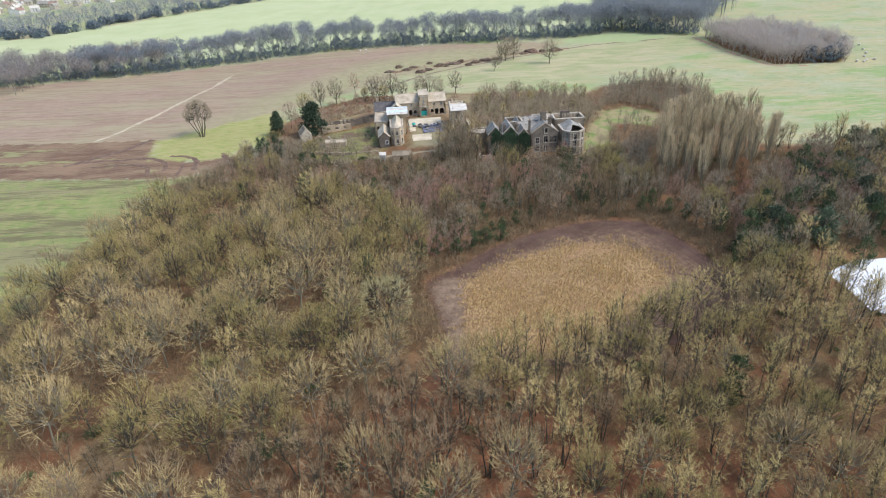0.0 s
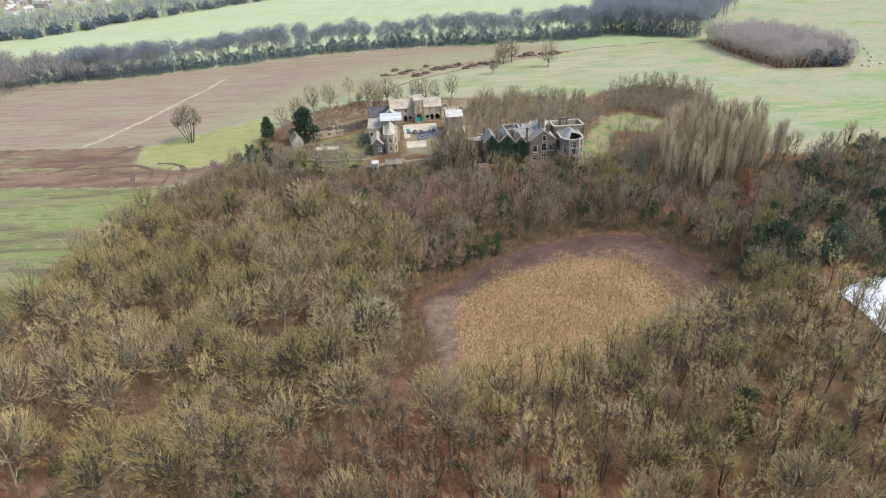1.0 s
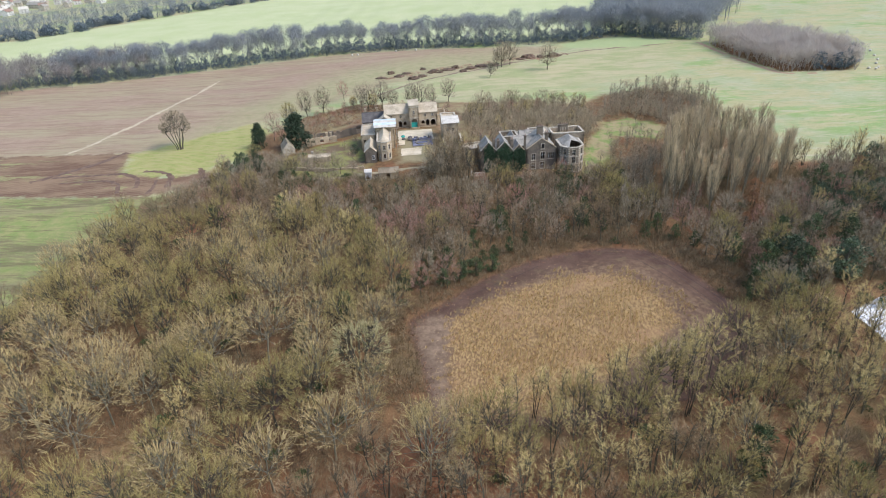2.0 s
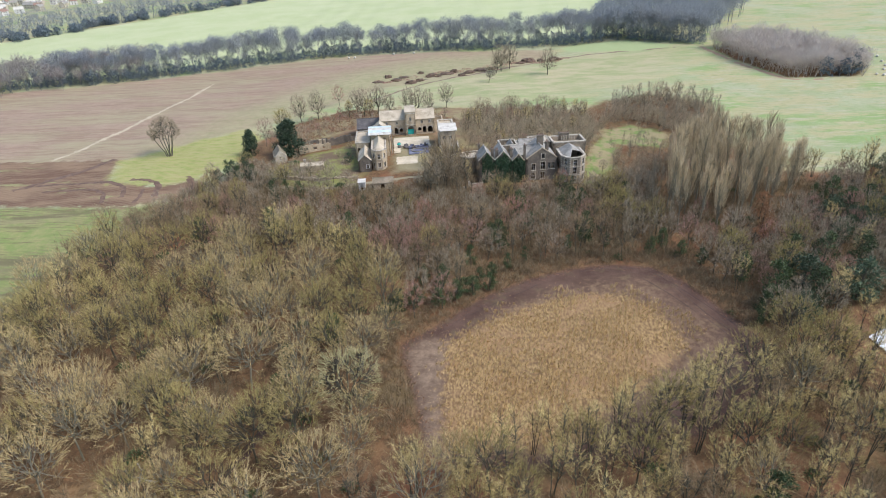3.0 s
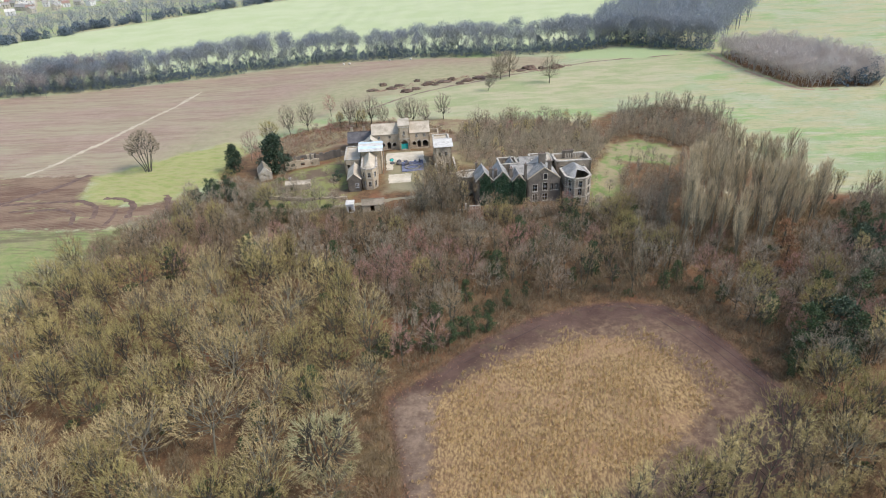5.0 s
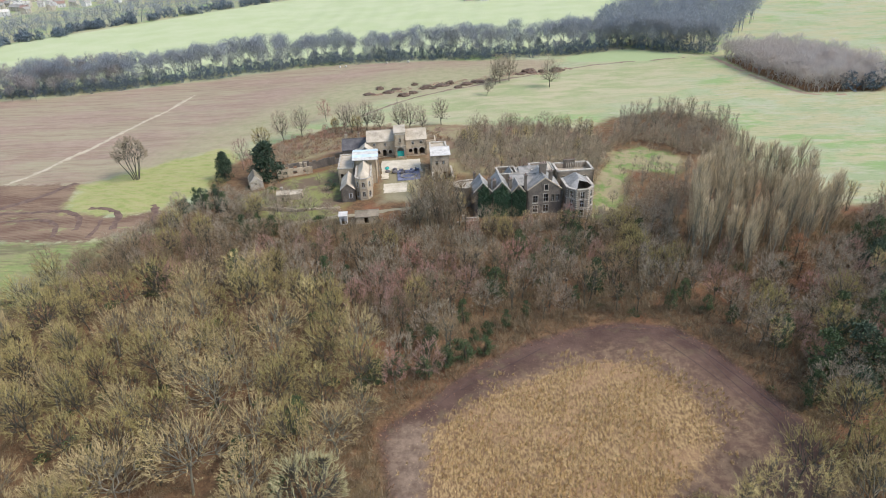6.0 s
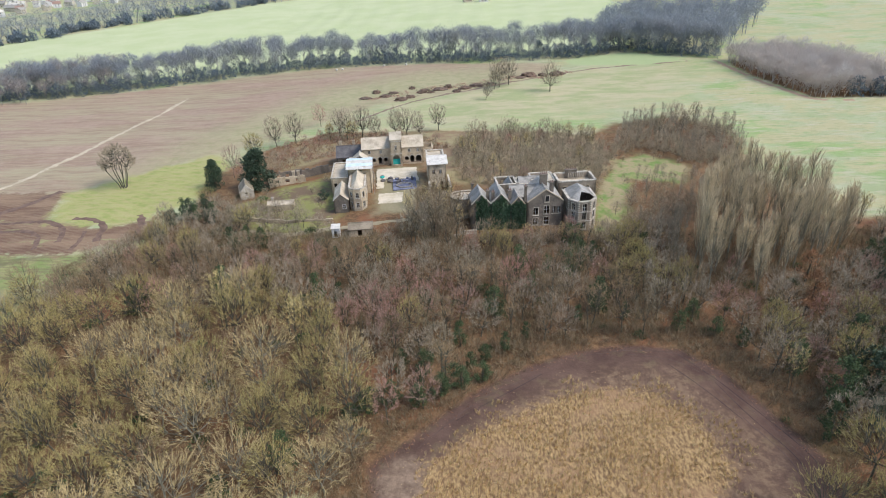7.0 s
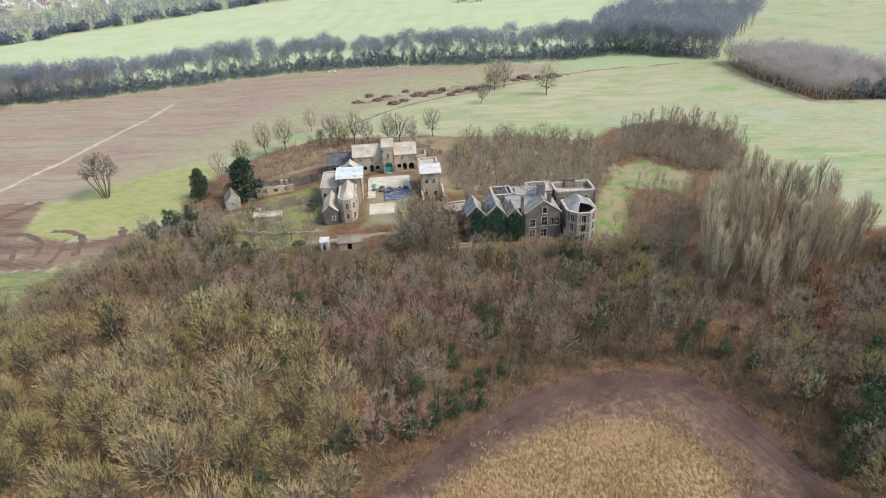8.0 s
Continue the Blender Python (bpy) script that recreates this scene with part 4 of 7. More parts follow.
tagged(strip("garden_track", [(-66, 214), (-53, 213), (-43, 209.5), (-29, 210.5), (-16, 212.5), (-4, 214)], 2.6, 0.06, surface("worn_grass_track", (0.26, 0.22, 0.13), (0.36, 0.3, 0.19), 0.3, 3.0), 5), "worn pale track along the garden", "track", kind="structure")

# ---- the ruined hall ----
MZ = level(30, 212)
hall = thing("ruined_hall", 30, 208, MZ, 5.0, "large derelict sandstone hall with slate gables and roofless rear blocks", "mansion")
# three ivy-grown gables and one larger gable along the front: u0, u1, eave, ridge, front v, back v
GABLES = [(-17.8, -12.5, 7.4, 10.2, 0.0, 7.5, STONE_DARK), (-12.45, -7.2, 7.4, 10.2, -0.2, 9.0, STONE_DARK), (-7.15, -3.0, 6.6, 9.0, -0.6, 7.0, STONE_DARK), (-2.4, 7.6, 6.9, 10.4, 0.0, 10.0, STONE_DARK)]
for gi, (u0, u1, eave, ridge, v0, v1, mat) in enumerate(GABLES):
    a, b = (u0, v0), (u1, v0)
    w = u1 - u0
    if gi < 2:
        o = [(w / 2 - 0.5, w / 2 + 0.5, 4.6, 6.2), (w / 2 - 0.5, w / 2 + 0.5, 1.0, 2.8)]
    elif gi == 2:
        o = [(w - 1.5, w - 0.6, 3.3, 5.4)]
    else:
        o = [(1.7, 3.0, 3.3, 5.4), (4.7, 6.1, 3.5, 5.9), (7.0, 7.8, 3.6, 5.5), (8.3, 9.1, 3.6, 5.5), (1.7, 3.0, 0.3, 2.3), (4.7, 6.1, 0.2, 2.4)]
    wall(hall, a, b, eave, o, mat, 0.6, peak=ridge - eave)
    for q in o:
        window(hall, a, b, q[0], q[2], q[1] - q[0], q[3] - q[2], STONE_PALE if gi > 1 and q[0] < 7 else STONE_DARK, open_=gi == 3 and q[0] > 6.5)
    wall(hall, b, (u1, v1), eave, (), mat, 0.5)
    wall(hall, (u1, v1), (u0, v1), eave, (), mat, 0.5, peak=ridge - eave)
    wall(hall, (u0, v1), a, eave, [(2.0, 2.9, 4.5, 6.0)] if gi == 0 else (), mat, 0.5)
    gable_roof(hall, u0 + 0.1, u1 - 0.1, v0 + 0.15, v1, eave, ridge, SLATE, "v", 0.0, label="patched grey slate gable roof")
    m = (u0 + u1) / 2
    bm = bmesh.new()
    for e in (u0, u1):
        prism(bm, [(m, v0 - 0.12, ridge + 0.14), (e, v0 - 0.12, eave + 0.14), (e, v0 - 0.12, eave + 0.42), (m, v0 - 0.12, ridge + 0.42)], (0, 0.4, 0))
    part("coping", bm, STONE_PALE if gi in (0, 1) else STONE, hall, "stone gable coping")
# near-black panel on the solid gable paints the dark of an open window
bm = bmesh.new()
Side((-2.4, 0), (7.6, 0)).box(bm, 4.9, 5.9, 7.1, 8.7, 0.003, 0.06)
part("dark_window_panel", bm, PAINTED_DARK, hall)
window(hall, (-2.4, 0), (7.6, 0), 4.9, 7.1, 1.0, 1.6, open_=True)
wall(hall, (-2.98, 0.6), (-2.42, 0.6), 6.4, (), STONE_DARK, 0.4)
# cross roof between the third and fourth gables
gable_roof(hall, -6.5, 4.0, 3.6, 9.4, 7.2, 9.6, SLATE, "u", 0.0, label="long grey slate cross roof")
for x, y, z0, z1, w, d, k in ((-13.0, 2.4, 7.6, 10.4, 0.8, 0.8, 2), (-11.7, 1.5, 7.6, 10.2, 0.8, 0.8, 2), (-6.9, 2.6, 7.0, 9.9, 0.9, 0.8, 2), (-2.7, 1.6, 6.8, 11.2, 0.7, 0.7, 1), (3.0, 5.4, 9.0, 12.8, 2.0, 0.9, 4), (4.6, 2.2, 9.0, 11.6, 1.0, 0.8, 2), (-16.4, 9.2, 6.0, 9.8, 0.6, 0.6, 1)):
    chimney(hall, x, y, z0, z1, w, d, k)
# round bay on the west corner with a flat pale roof
k = 9
cx, cy, cr = -19.2, 9.6, 3.6
ring = [(cx + cr * math.cos(radians(100 + i * 200 / k)), cy + cr * 0.85 * math.sin(radians(100 + i * 200 / k))) for i in range(k + 1)]
ring += [(-15.6, 6.4), (-14.6, 12.8)]
for i, (a, b) in enumerate(zip(ring, ring[1:] + ring[:1])):
    ln = Side(a, b).length
    o = [(ln / 2 - 0.35, ln / 2 + 0.35, 3.6, 5.2), (ln / 2 - 0.35, ln / 2 + 0.35, 0.6, 2.2)] if i in (2, 4, 6) else []
    wall(hall, a, b, 6.4, o, STONE_DARK, 0.4)
    for q in o:
        window(hall, a, b, q[0], q[2], 0.7, 1.6, STONE_DARK, open_=True, sill=False)
    coping(hall, a, b, 6.402, 0.45, 0.22)
slab(hall, [(x * 0.93 + cx * 0.07, y * 0.93 + cy * 0.07, 6.15) for x, y in ring], 0.2, SLAB_ROOF, label="flat pale felt roof of the round bay")
# canted bay block on the east corner with a holed slate roof
BU0, BU1, BV0, BV1, BE = 8.6, 16.4, -3.6, 6.0, 7.7
bay = [(BU0, BV0 + 2.4), (BU0 + 2.2, BV0), (BU1 - 2.2, BV0), (BU1, BV0 + 2.4), (BU1, BV1), (BU0, BV1)]
for i, (a, b) in enumerate(zip(bay, bay[1:] + bay[:1])):
    ln = Side(a, b).length
    o = []
    if i in (0, 1, 2):
        o = [(ln / 2 - 0.55, ln / 2 + 0.55, v, v + 2.0) for v in (-0.2, 2.6, 5.2)]
    elif i in (3, 5):
        o = [(ln / 2 - 0.5, ln / 2 + 0.5, 2.6, 4.6)]
    wall(hall, a, b, BE, o, STONE_MID, 0.55)
    for j, q in enumerate(o):
        window(hall, a, b, q[0], q[2], q[1] - q[0], 2.0, STONE_PALE, open_=j == 1)
    coping(hall, a, b, BE + 0.002, 0.6, 0.3)
    s, bm = Side(a, b), bmesh.new()
    s.box(bm, 0, ln, 2.1, 2.32, 0, 0.08)
    s.box(bm, 0, ln, 4.75, 4.95, 0, 0.08)
    part("string_course", bm, STONE_PALE, hall)
    if i in (0, 1, 2, 3):
        bm = bmesh.new()
        for uu in (0.0, ln - 0.3):
            for z in range(0, 28):
                if z % 2 == 0:
                    s.box(bm, uu, uu + 0.3, -0.5 + z * 0.32, -0.2 + z * 0.32, 0.001, 0.05)
        tagged(part("quoin", bm, STONE_PALE, hall, "pale corner stones"), kind="stuff")
bm = bmesh.new()
bi = [(BU0 + 0.4, BV0 + 2.6), (BU0 + 2.4, BV0 + 0.5), (BU1 - 2.4, BV0 + 0.5), (BU1 - 0.5, BV0 + 2.6), (BU1 - 0.5, BV1), (BU0 + 0.4, BV1)]
bm2 = (BU0 + BU1) / 2
rv = [bm.verts.new((x, y, BE + 0.1)) for x, y in bi]
tp = [bm.verts.new((bm2, BV0 + 4.6, 9.9)), bm.verts.new((bm2, BV1 - 1.0, 9.9))]
hole = [bm.verts.new((bm2 - 0.2, BV0 + 3.6, 9.3)), bm.verts.new((BU1 - 1.6, BV0 + 3.6, 8.6))]
for f in ((rv[0], rv[1], tp[0]), (rv[1], hole[0], tp[0]), (hole[0], hole[1], tp[0]), (hole[1], rv[3], rv[4], tp[1], tp[0]), (rv[5], rv[0], tp[0], tp[1]), (rv[4], rv[5], tp[1])):
    bm.faces.new(f)
part("roof", bm, SLATE, hall, "broken slate hipped roof with a hole at the front")
# floor coloured near-black to paint the gloom below the roof hole
pieces_floor(hall, BU0 + 0.7, BU1 - 0.7, BV0 + 2.8, BV1 - 0.7, 3.0, PAINTED_DARK, "fallen_floor")
# roofless tower block with parapets behind it
TU0, TU1, TV0, TV1, TH = 8.2, 19.2, 8.4, 15.4, 8.8
T4 = [(TU0, TV0), (TU1, TV0), (TU1, TV1), (TU0, TV1)]
for i, (a, b) in enumerate(zip(T4, T4[1:] + T4[:1])):
    ln = Side(a, b).length
    o = [(u, u + 1.1, v, v + 2.2) for u in ((1.4, 4.6, 7.8) if i in (0, 2) else (1.2, 4.4)) for v in (1.0, 5.2)]
    wall(hall, a, b, TH, o, STONE_MID, 0.6)
    for q in o:
        window(hall, a, b, q[0], q[2], 1.1, 2.2, STONE, bars=False, open_=True, sill=False)
    coping(hall, a, b, TH + 0.002, 0.6, 0.3)
slab(hall, [(TU0 + 0.6, TV0 + 0.6, 7.3), (TU1 - 0.6, TV0 + 0.6, 7.3), (TU1 - 0.6, TV1 - 0.6, 7.4), (TU0 + 0.6, TV1 - 0.6, 7.4)], 0.25, SLAB_ROOF, label="pale flat roof inside the parapet")
for i in range(9):
    bm = bmesh.new()
    box(bm, 12.4 + i * 0.55, 12.6 + i * 0.55, TV1 - 1.6, TV1 - 1.35, 7.4, 9.3)
    part("baluster", bm, STONE_PALE, hall)
chimney(hall, 13.4, TV1 - 0.5, 7.6, 9.8, 3.4, 0.7, 5)
# roofless middle block, low parapets and a slate remnant
for u0, u1, v0, v1, h in ((-9.0, -3.2, 10.6, 16.6, 8.3), (-2.9, 1.0, 10.8, 16.2, 8.0), (1.3, 8.0, 10.8, 17.6, 8.5)):
    c4 = [(u0, v0), (u1, v0), (u1, v1), (u0, v1)]
    for i, (a, b) in enumerate(zip(c4, c4[1:] + c4[:1])):
        ln = Side(a, b).length
        o = [(u, u + 0.9, v, v + 1.9) for u in np.arange(0.9, ln - 1.2, 1.9) for v in (2.0, 5.6)] if i in (0, 2) else []
        wall(hall, a, b, h, o, STONE_MID, 0.45, ragged=0.0)
        coping(hall, a, b, h + 0.002, 0.5, 0.2)
    pieces_floor(hall, u0 + 0.5, u1 - 0.5, v0 + 0.5, v1 - 0.5, 0.6)
gable_roof(hall, -6.6, -3.4, 11.0, 15.6, 6.8, 8.8, SLATE, "v", 0.0)
gable_roof(hall, -2.6, 6.2, 10.2, 16.6, 6.6, 9.2, SLATE, "u", 0.0, label="grey slate roof between the roofless walls")
slab(hall, [(5.2, 11.4, 8.4), (8.3, 11.4, 8.4), (8.3, 17.0, 8.6), (5.2, 17.0, 8.6)], 0.2, SLAB_ROOF, label="pale flat roof sheet")
# terrace balustrade before the west gable
bal = thing("terrace_balustrade", 10.2, 204.2, level(10, 204), 5, "broken white stone balustrade below the hall", "balustrade")
bm = bmesh.new()
box(bm, -3.0, 3.4, -0.2, 0.2, -0.4, 0.25)
part("plinth", bm, STONE_PALE, bal)
bm = bmesh.new()
box(bm, -0.6, 3.4, -0.18, 0.18, 1.05, 1.25)
part("rail", bm, STONE_PALE, bal)
for i in range(9):
    v, f = tubes([(-0.5 + i * 0.46, 0, 0.25), (-0.5 + i * 0.46, 0, 0.6)], [(-0.5 + i * 0.46, 0, 0.6), (-0.5 + i * 0.46, 0, 1.05)], (0.1, 0.14), (0.14, 0.07), 8)
    ob = new("baluster", tri_mesh("baluster", v, f, STONE_PALE))
    ob.parent = bal
bm = bmesh.new()
box(bm, -1.3, -0.7, -0.3, 0.3, 0.25, 2.0)
part("pier", bm, STONE_PALE, bal)


def leafy_sheet(name, parent, side, u0, u1, v0, v1, count, seed, top=None):
    """Ivy: many small leaves standing off a wall, thinning towards its uneven upper edge."""
    rng = np.random.default_rng(seed)
    u, v = rng.uniform(u0, u1, count), rng.uniform(v0, v1, count)
    lim = np.array([(top(q) if top else v1) for q in u]) + 0.5 * np.sin(u * 2.3) + 0.4 * np.sin(u * 5.1)
    keep = v < lim
    u, v = u[keep], v[keep]
    k = len(u)
    w = rng.uniform(0.03, 0.45, k)
    o = np.array([side.at(0, 0)]) + np.outer(u, side.d) + np.outer(w, side.n) + np.outer(v, (0, 0, 1))
    way = np.outer(np.ones(k), side.n) * 0.5 + rng.normal(size=(k, 3)) * 0.6 + np.array([0, 0, -0.5])
    bv, bf = blades(o, way, rng.uniform(0.25, 0.5, k), rng.uniform(0.25, 0.45, k), rng)
    ob = new(name, tri_mesh(name, bv, bf, LEAF_IVY))
    ob.parent = parent
    return tagged(ob, "dense dark green ivy", kind="stuff")


for gi, (u0, u1, eave, ridge, v0, v1, mat) in enumerate(GABLES[:3]):
    w = u1 - u0
    leafy_sheet("ivy", hall, Side((u0, v0), (u1, v0)), 0.2 if gi else 1.2, w, 0, ridge, 3600, gi, lambda q, w=w, e=eave, r=ridge: e + (r - e) * (1 - abs(q - w / 2) / (w / 2)) - 0.3)

# ---- trees: a branching skeleton with many thin twigs ----
def fork_tree(seed, high=15.0, wide=4.2, fork=0.42, leaders=6, tips=150, fans=7, twig=1.1, thick=0.05, trunk=0.2, low=-0.2, flat=0.36, stems=1, lean=0.0, inner=0.4, loose=0.3):
    """A bare broadleaved tree: stems, leaders, branches out to a lumpy dome, and a fan of twigs at each branch end.
    Gives (vertices, triangles) of the wood and of the twigs."""
    rng = np.random.default_rng(seed)
    wood, fine = Geo(), Geo()
    centre = np.array([rng.normal() * 0.3, rng.normal() * 0.3, high * (1 - flat) - 0.3])
    nodes = []
    for s in range(stems):
        ang = 6.28 * (s + rng.uniform(-0.3, 0.3)) / stems
        off = np.array([math.cos(ang), math.sin(ang), 0]) * (0.9 if stems > 4 else 0.5 if stems > 1 else 0.0) * rng.uniform(0.6, 1.2)
        tilt = off * (3.0 if stems > 4 else 1.6 if stems > 1 else 0) + np.array([rng.normal() * lean, rng.normal() * lean, 0])
        p = [off + np.array([0, 0, -0.4])]
        hf = high * fork * rng.uniform(0.9, 1.1)
        for i in range(1, 5):
            p.append(off + tilt * (i / 4) ** 1.2 + np.array([rng.normal() * 0.12, rng.normal() * 0.12, hf * i / 4]))
        p = np.array(p)
        r = np.linspace(trunk, trunk * 0.62, 5) / math.sqrt(stems) ** 0.6
        wood.add(*tubes(p[:-1], p[1:], r[:-1], r[1:], 5))
        per = max(2, leaders // stems)
        for i in range(per):
            az = 6.28 * (i + rng.uniform(-0.3, 0.3)) / per + seed
            start = p[-1] if i % 2 else p[-2] + (p[-1] - p[-2]) * rng.uniform(0.2, 1)
            out = rng.uniform(0.35, 0.72) if i else 0.1
            end = np.array([centre[0] + math.cos(az) * wide * out, centre[1] + math.sin(az) * wide * out, centre[2] + high * flat * rng.uniform(0.25, 0.7)])
            mid = start * 0.5 + end * 0.5 + np.array([math.cos(az), math.sin(az), 0]) * wide * 0.12
            q = np.array([start, start * 0.35 + mid * 0.65, mid * 0.5 + end * 0.5 + np.array([0, 0, -0.1]), end])
            rr = np.array([0.55, 0.38, 0.25, 0.12]) * r[0] * (1.1 if stems == 1 else 1.0)
            wood.add(*tubes(q[:-1], q[1:], rr[:-1], rr[1:], 3))
            for a, b in zip(q[:-1], q[1:]):
                nodes += [a + (b - a) * f for f in (0.3, 0.7, 1.0)]
    nodes = np.array(nodes)
    cz = rng.uniform(low, 1.0, tips) ** 1.0
    az = rng.uniform(0, 6.28, tips)
    d = np.stack([np.sqrt(1 - cz ** 2) * np.cos(az), np.sqrt(1 - cz ** 2) * np.sin(az), cz], 1)
    lump = 0.9 + 0.1 * np.sin(az * 3 + seed) * np.sin(cz * 4 + seed * 2) + rng.uniform(-0.1, 0.06, tips)
    tip = centre + d * np.array([wide, wide, high * flat]) * lump[:, None]
    cost = np.linalg.norm(tip[:, None] - nodes[None], axis=2) + np.maximum(0, nodes[None, :, 2] - tip[:, None, 2] + 0.3) * 2
    start = nodes[cost.argmin(1)]
    mid = start * 0.45 + tip * 0.55 + np.array([0, 0, -0.15]) + rng.normal(size=(tips, 3)) * 0.2
    wood.add(*tubes(start, mid, 0.06, 0.04, 3))
    for _ in range(2):
        fine.add(*blades(mid, tip - mid, np.linalg.norm(tip - mid, axis=1) * 1.05, 0.075, rng))
    k = tips * fans
    i = np.repeat(np.arange(tips), fans)
    f = rng.uniform(inner, 1.0, k)[:, None]
    base = mid[i] + (tip[i] - mid[i]) * f
    way = unit(tip - mid)[i] * 0.4 + d[i] * 0.7 + np.array([0, 0, 0.25]) + rng.normal(size=(k, 3)) * loose
    fine.add(*blades(base, way, rng.uniform(0.45, 1.15, k) * twig, thick, rng))
    return wood.arrays(), fine.arrays()


def coral_tree(seed, high=14.5, wide=5.0, fork=0.3, flat=0.43, tips=300, ends=4, end=0.75, thick=0.1, trunk=0.2, low=-0.3, up=0.35, loose=0.4, depth=0.22, clump=0):
    """A bare dome-headed tree that forks four times from trunk to twig tips, like coral."""
    rng = np.random.default_rng(seed)
    wood, fine = Geo(), Geo()
    lean = rng.normal(size=2) * 0.35
    base = np.array([lean[0], lean[1], high * fork])
    centre = np.array([lean[0] * 1.6, lean[1] * 1.6, high * (1 - flat)])
    i = np.arange(tips)
    cz = np.clip(low + (1 - low) * (i + rng.uniform(0, 1, tips)) / tips, -0.99, 0.995)
    az = i * 2.39996 + rng.normal(size=tips) * 0.12
    d = np.stack([np.sqrt(1 - cz ** 2) * np.cos(az), np.sqrt(1 - cz ** 2) * np.sin(az), cz], 1)
    lump = 0.92 + 0.13 * np.sin(az * 2 + seed) * (1.0 - 0.5 * cz) + 0.1 * np.sin(az * 4 + cz * 5 + seed * 2) + 0.07 * np.sin(cz * 8 + az * 3 + seed)
    tip = centre + d * np.array([wide, wide, high * flat]) * (lump * (1 - depth * rng.uniform(0, 1, tips) ** 2))[:, None]

    def gather(points, n, share):
        """Parents of the points: each lies a share of the way from the fork to the middle of its own."""
        own = points[rng.choice(len(points), n, replace=False)]
        at = np.linalg.norm(points[:, None] - own[None], axis=2).argmin(1)
        out = np.array([points[at == j].mean(0) for j in range(n)])
        c = out - base
        out = base + c * (share * rng.uniform(0.9, 1.1, n))[:, None]
        out[:, 2] -= 0.06 * np.hypot(c[:, 0], c[:, 1])
        return out + rng.normal(size=(n, 3)) * 0.15, at

    l3, to3 = gather(tip, max(8, tips // 4), 0.8)
    l2, to2 = gather(l3, max(5, tips // 16), 0.68)
    l1, to1 = gather(l2, 5, 0.5)
    p = np.array([[0, 0, -0.4], [lean[0] * 0.2, lean[1] * 0.4, high * fork * 0.5], base])
    wood.add(*tubes(p[:-1], p[1:], np.array([1.0, 0.8]) * trunk, np.array([0.8, 0.66]) * trunk, 5))
    wood.add(*tubes(np.tile(base, (5, 1)), l1, trunk * 0.6, trunk * 0.42, 4))
    for j in range(clump):
        foot = np.array([0.7 * math.cos(2.1 * j + seed), 0.7 * math.sin(2.1 * j + seed), -0.4])
        knee = foot + (l1[j] - foot) * np.array([0.35, 0.35, 0.55])
        wood.add(*tubes(np.array([foot, knee]), np.array([knee, l1[j]]), np.array([0.9, 0.7]) * trunk, np.array([0.7, 0.42]) * trunk, 4))
    wood.add(*tubes(l1[to1], l2, trunk * 0.42, trunk * 0.26, 3))
    wood.add(*tubes(l2[to2], l3, trunk * 0.26, trunk * 0.15, 3))
    start = l3[to3]
    way, ln = tip - start, np.linalg.norm(tip - start, axis=1)
    for _ in range(2):
        fine.add(*blades(start, way, ln, thick * 1.35, rng))
    k = tips * ends
    j = np.repeat(np.arange(tips), ends)
    f = rng.uniform(0.3, 1.0, k)[:, None]
    go = unit(way)[j] * 0.55 + d[j] * 0.45 + np.array([0, 0, up]) + rng.normal(size=(k, 3)) * loose
    fine.add(*blades(start[j] + way[j] * f, go, rng.uniform(0.5, 1.15, k) * end, thick, rng))
    return wood.arrays(), fine.arrays()


def pole_tree(seed, high=15.0, stems=3, splay=1.5, crown=2.0, count=24, fans=10, start=0.42, thick=0.05, trunk=0.13, twig=0.95):
    """A clump of slender drawn-up stems from one foot, forked high up, with fine twigs over the upper half."""
    rng = np.random.default_rng(seed)
    wood, fine = Geo(), Geo()
    n = 6
    for s in range(stems):
        ang = math.tau * (s + rng.uniform(-0.3, 0.3)) / stems + seed
        out = np.array([math.cos(ang), math.sin(ang), 0.0])
        top = high * rng.uniform(0.82, 1.0)
        f = np.arange(n + 1) / n
        p = out * (0.35 + splay * f ** 1.3 * rng.uniform(0.6, 1.2))[:, None] * (1.0 if stems > 1 else 0.3)
        p[:, 2] = top * 0.95 * f - 0.4
        p[1:, :2] += np.cumsum(rng.normal(size=(n, 2)) * 0.16, 0)
        r = np.linspace(trunk, 0.03, n + 1)
        wood.add(*tubes(p[:-1], p[1:], r[:-1], r[1:], 4))
        h = start + (0.97 - start) * rng.uniform(0, 1, count) ** 0.85
        foot = np.stack([np.interp(h, f, p[:, j]) for j in range(3)], 1)
        az = rng.uniform(0, math.tau, count)
        side = np.stack([np.cos(az), np.sin(az), 0 * az], 1)
        ln = crown * (1.15 - 0.75 * (h - start) / (1 - start)) * rng.uniform(0.55, 1.15, count)
        tip = foot + side * ln[:, None] + np.array([0, 0, 1.0]) * (ln * rng.uniform(0.7, 1.5, count))[:, None]
        mid = foot * 0.5 + tip * 0.5 + side * (ln * 0.12)[:, None]
        wood.add(*tubes(foot, mid, 0.045, 0.03, 3))
        fine.add(*blades(mid, tip - mid, np.linalg.norm(tip - mid, axis=1), thick * 1.4, rng))
        i = np.repeat(np.arange(count), fans)
        u = rng.uniform(0.0, 1.0, count * fans)[:, None]
        way = side[i] * 0.45 + np.array([0, 0, 0.8]) + rng.normal(size=(count * fans, 3)) * 0.4
        fine.add(*blades(mid[i] + (tip[i] - mid[i]) * u, way, rng.uniform(0.5, 1.2, count * fans) * twig, thick, rng))
    return wood.arrays(), fine.arrays()


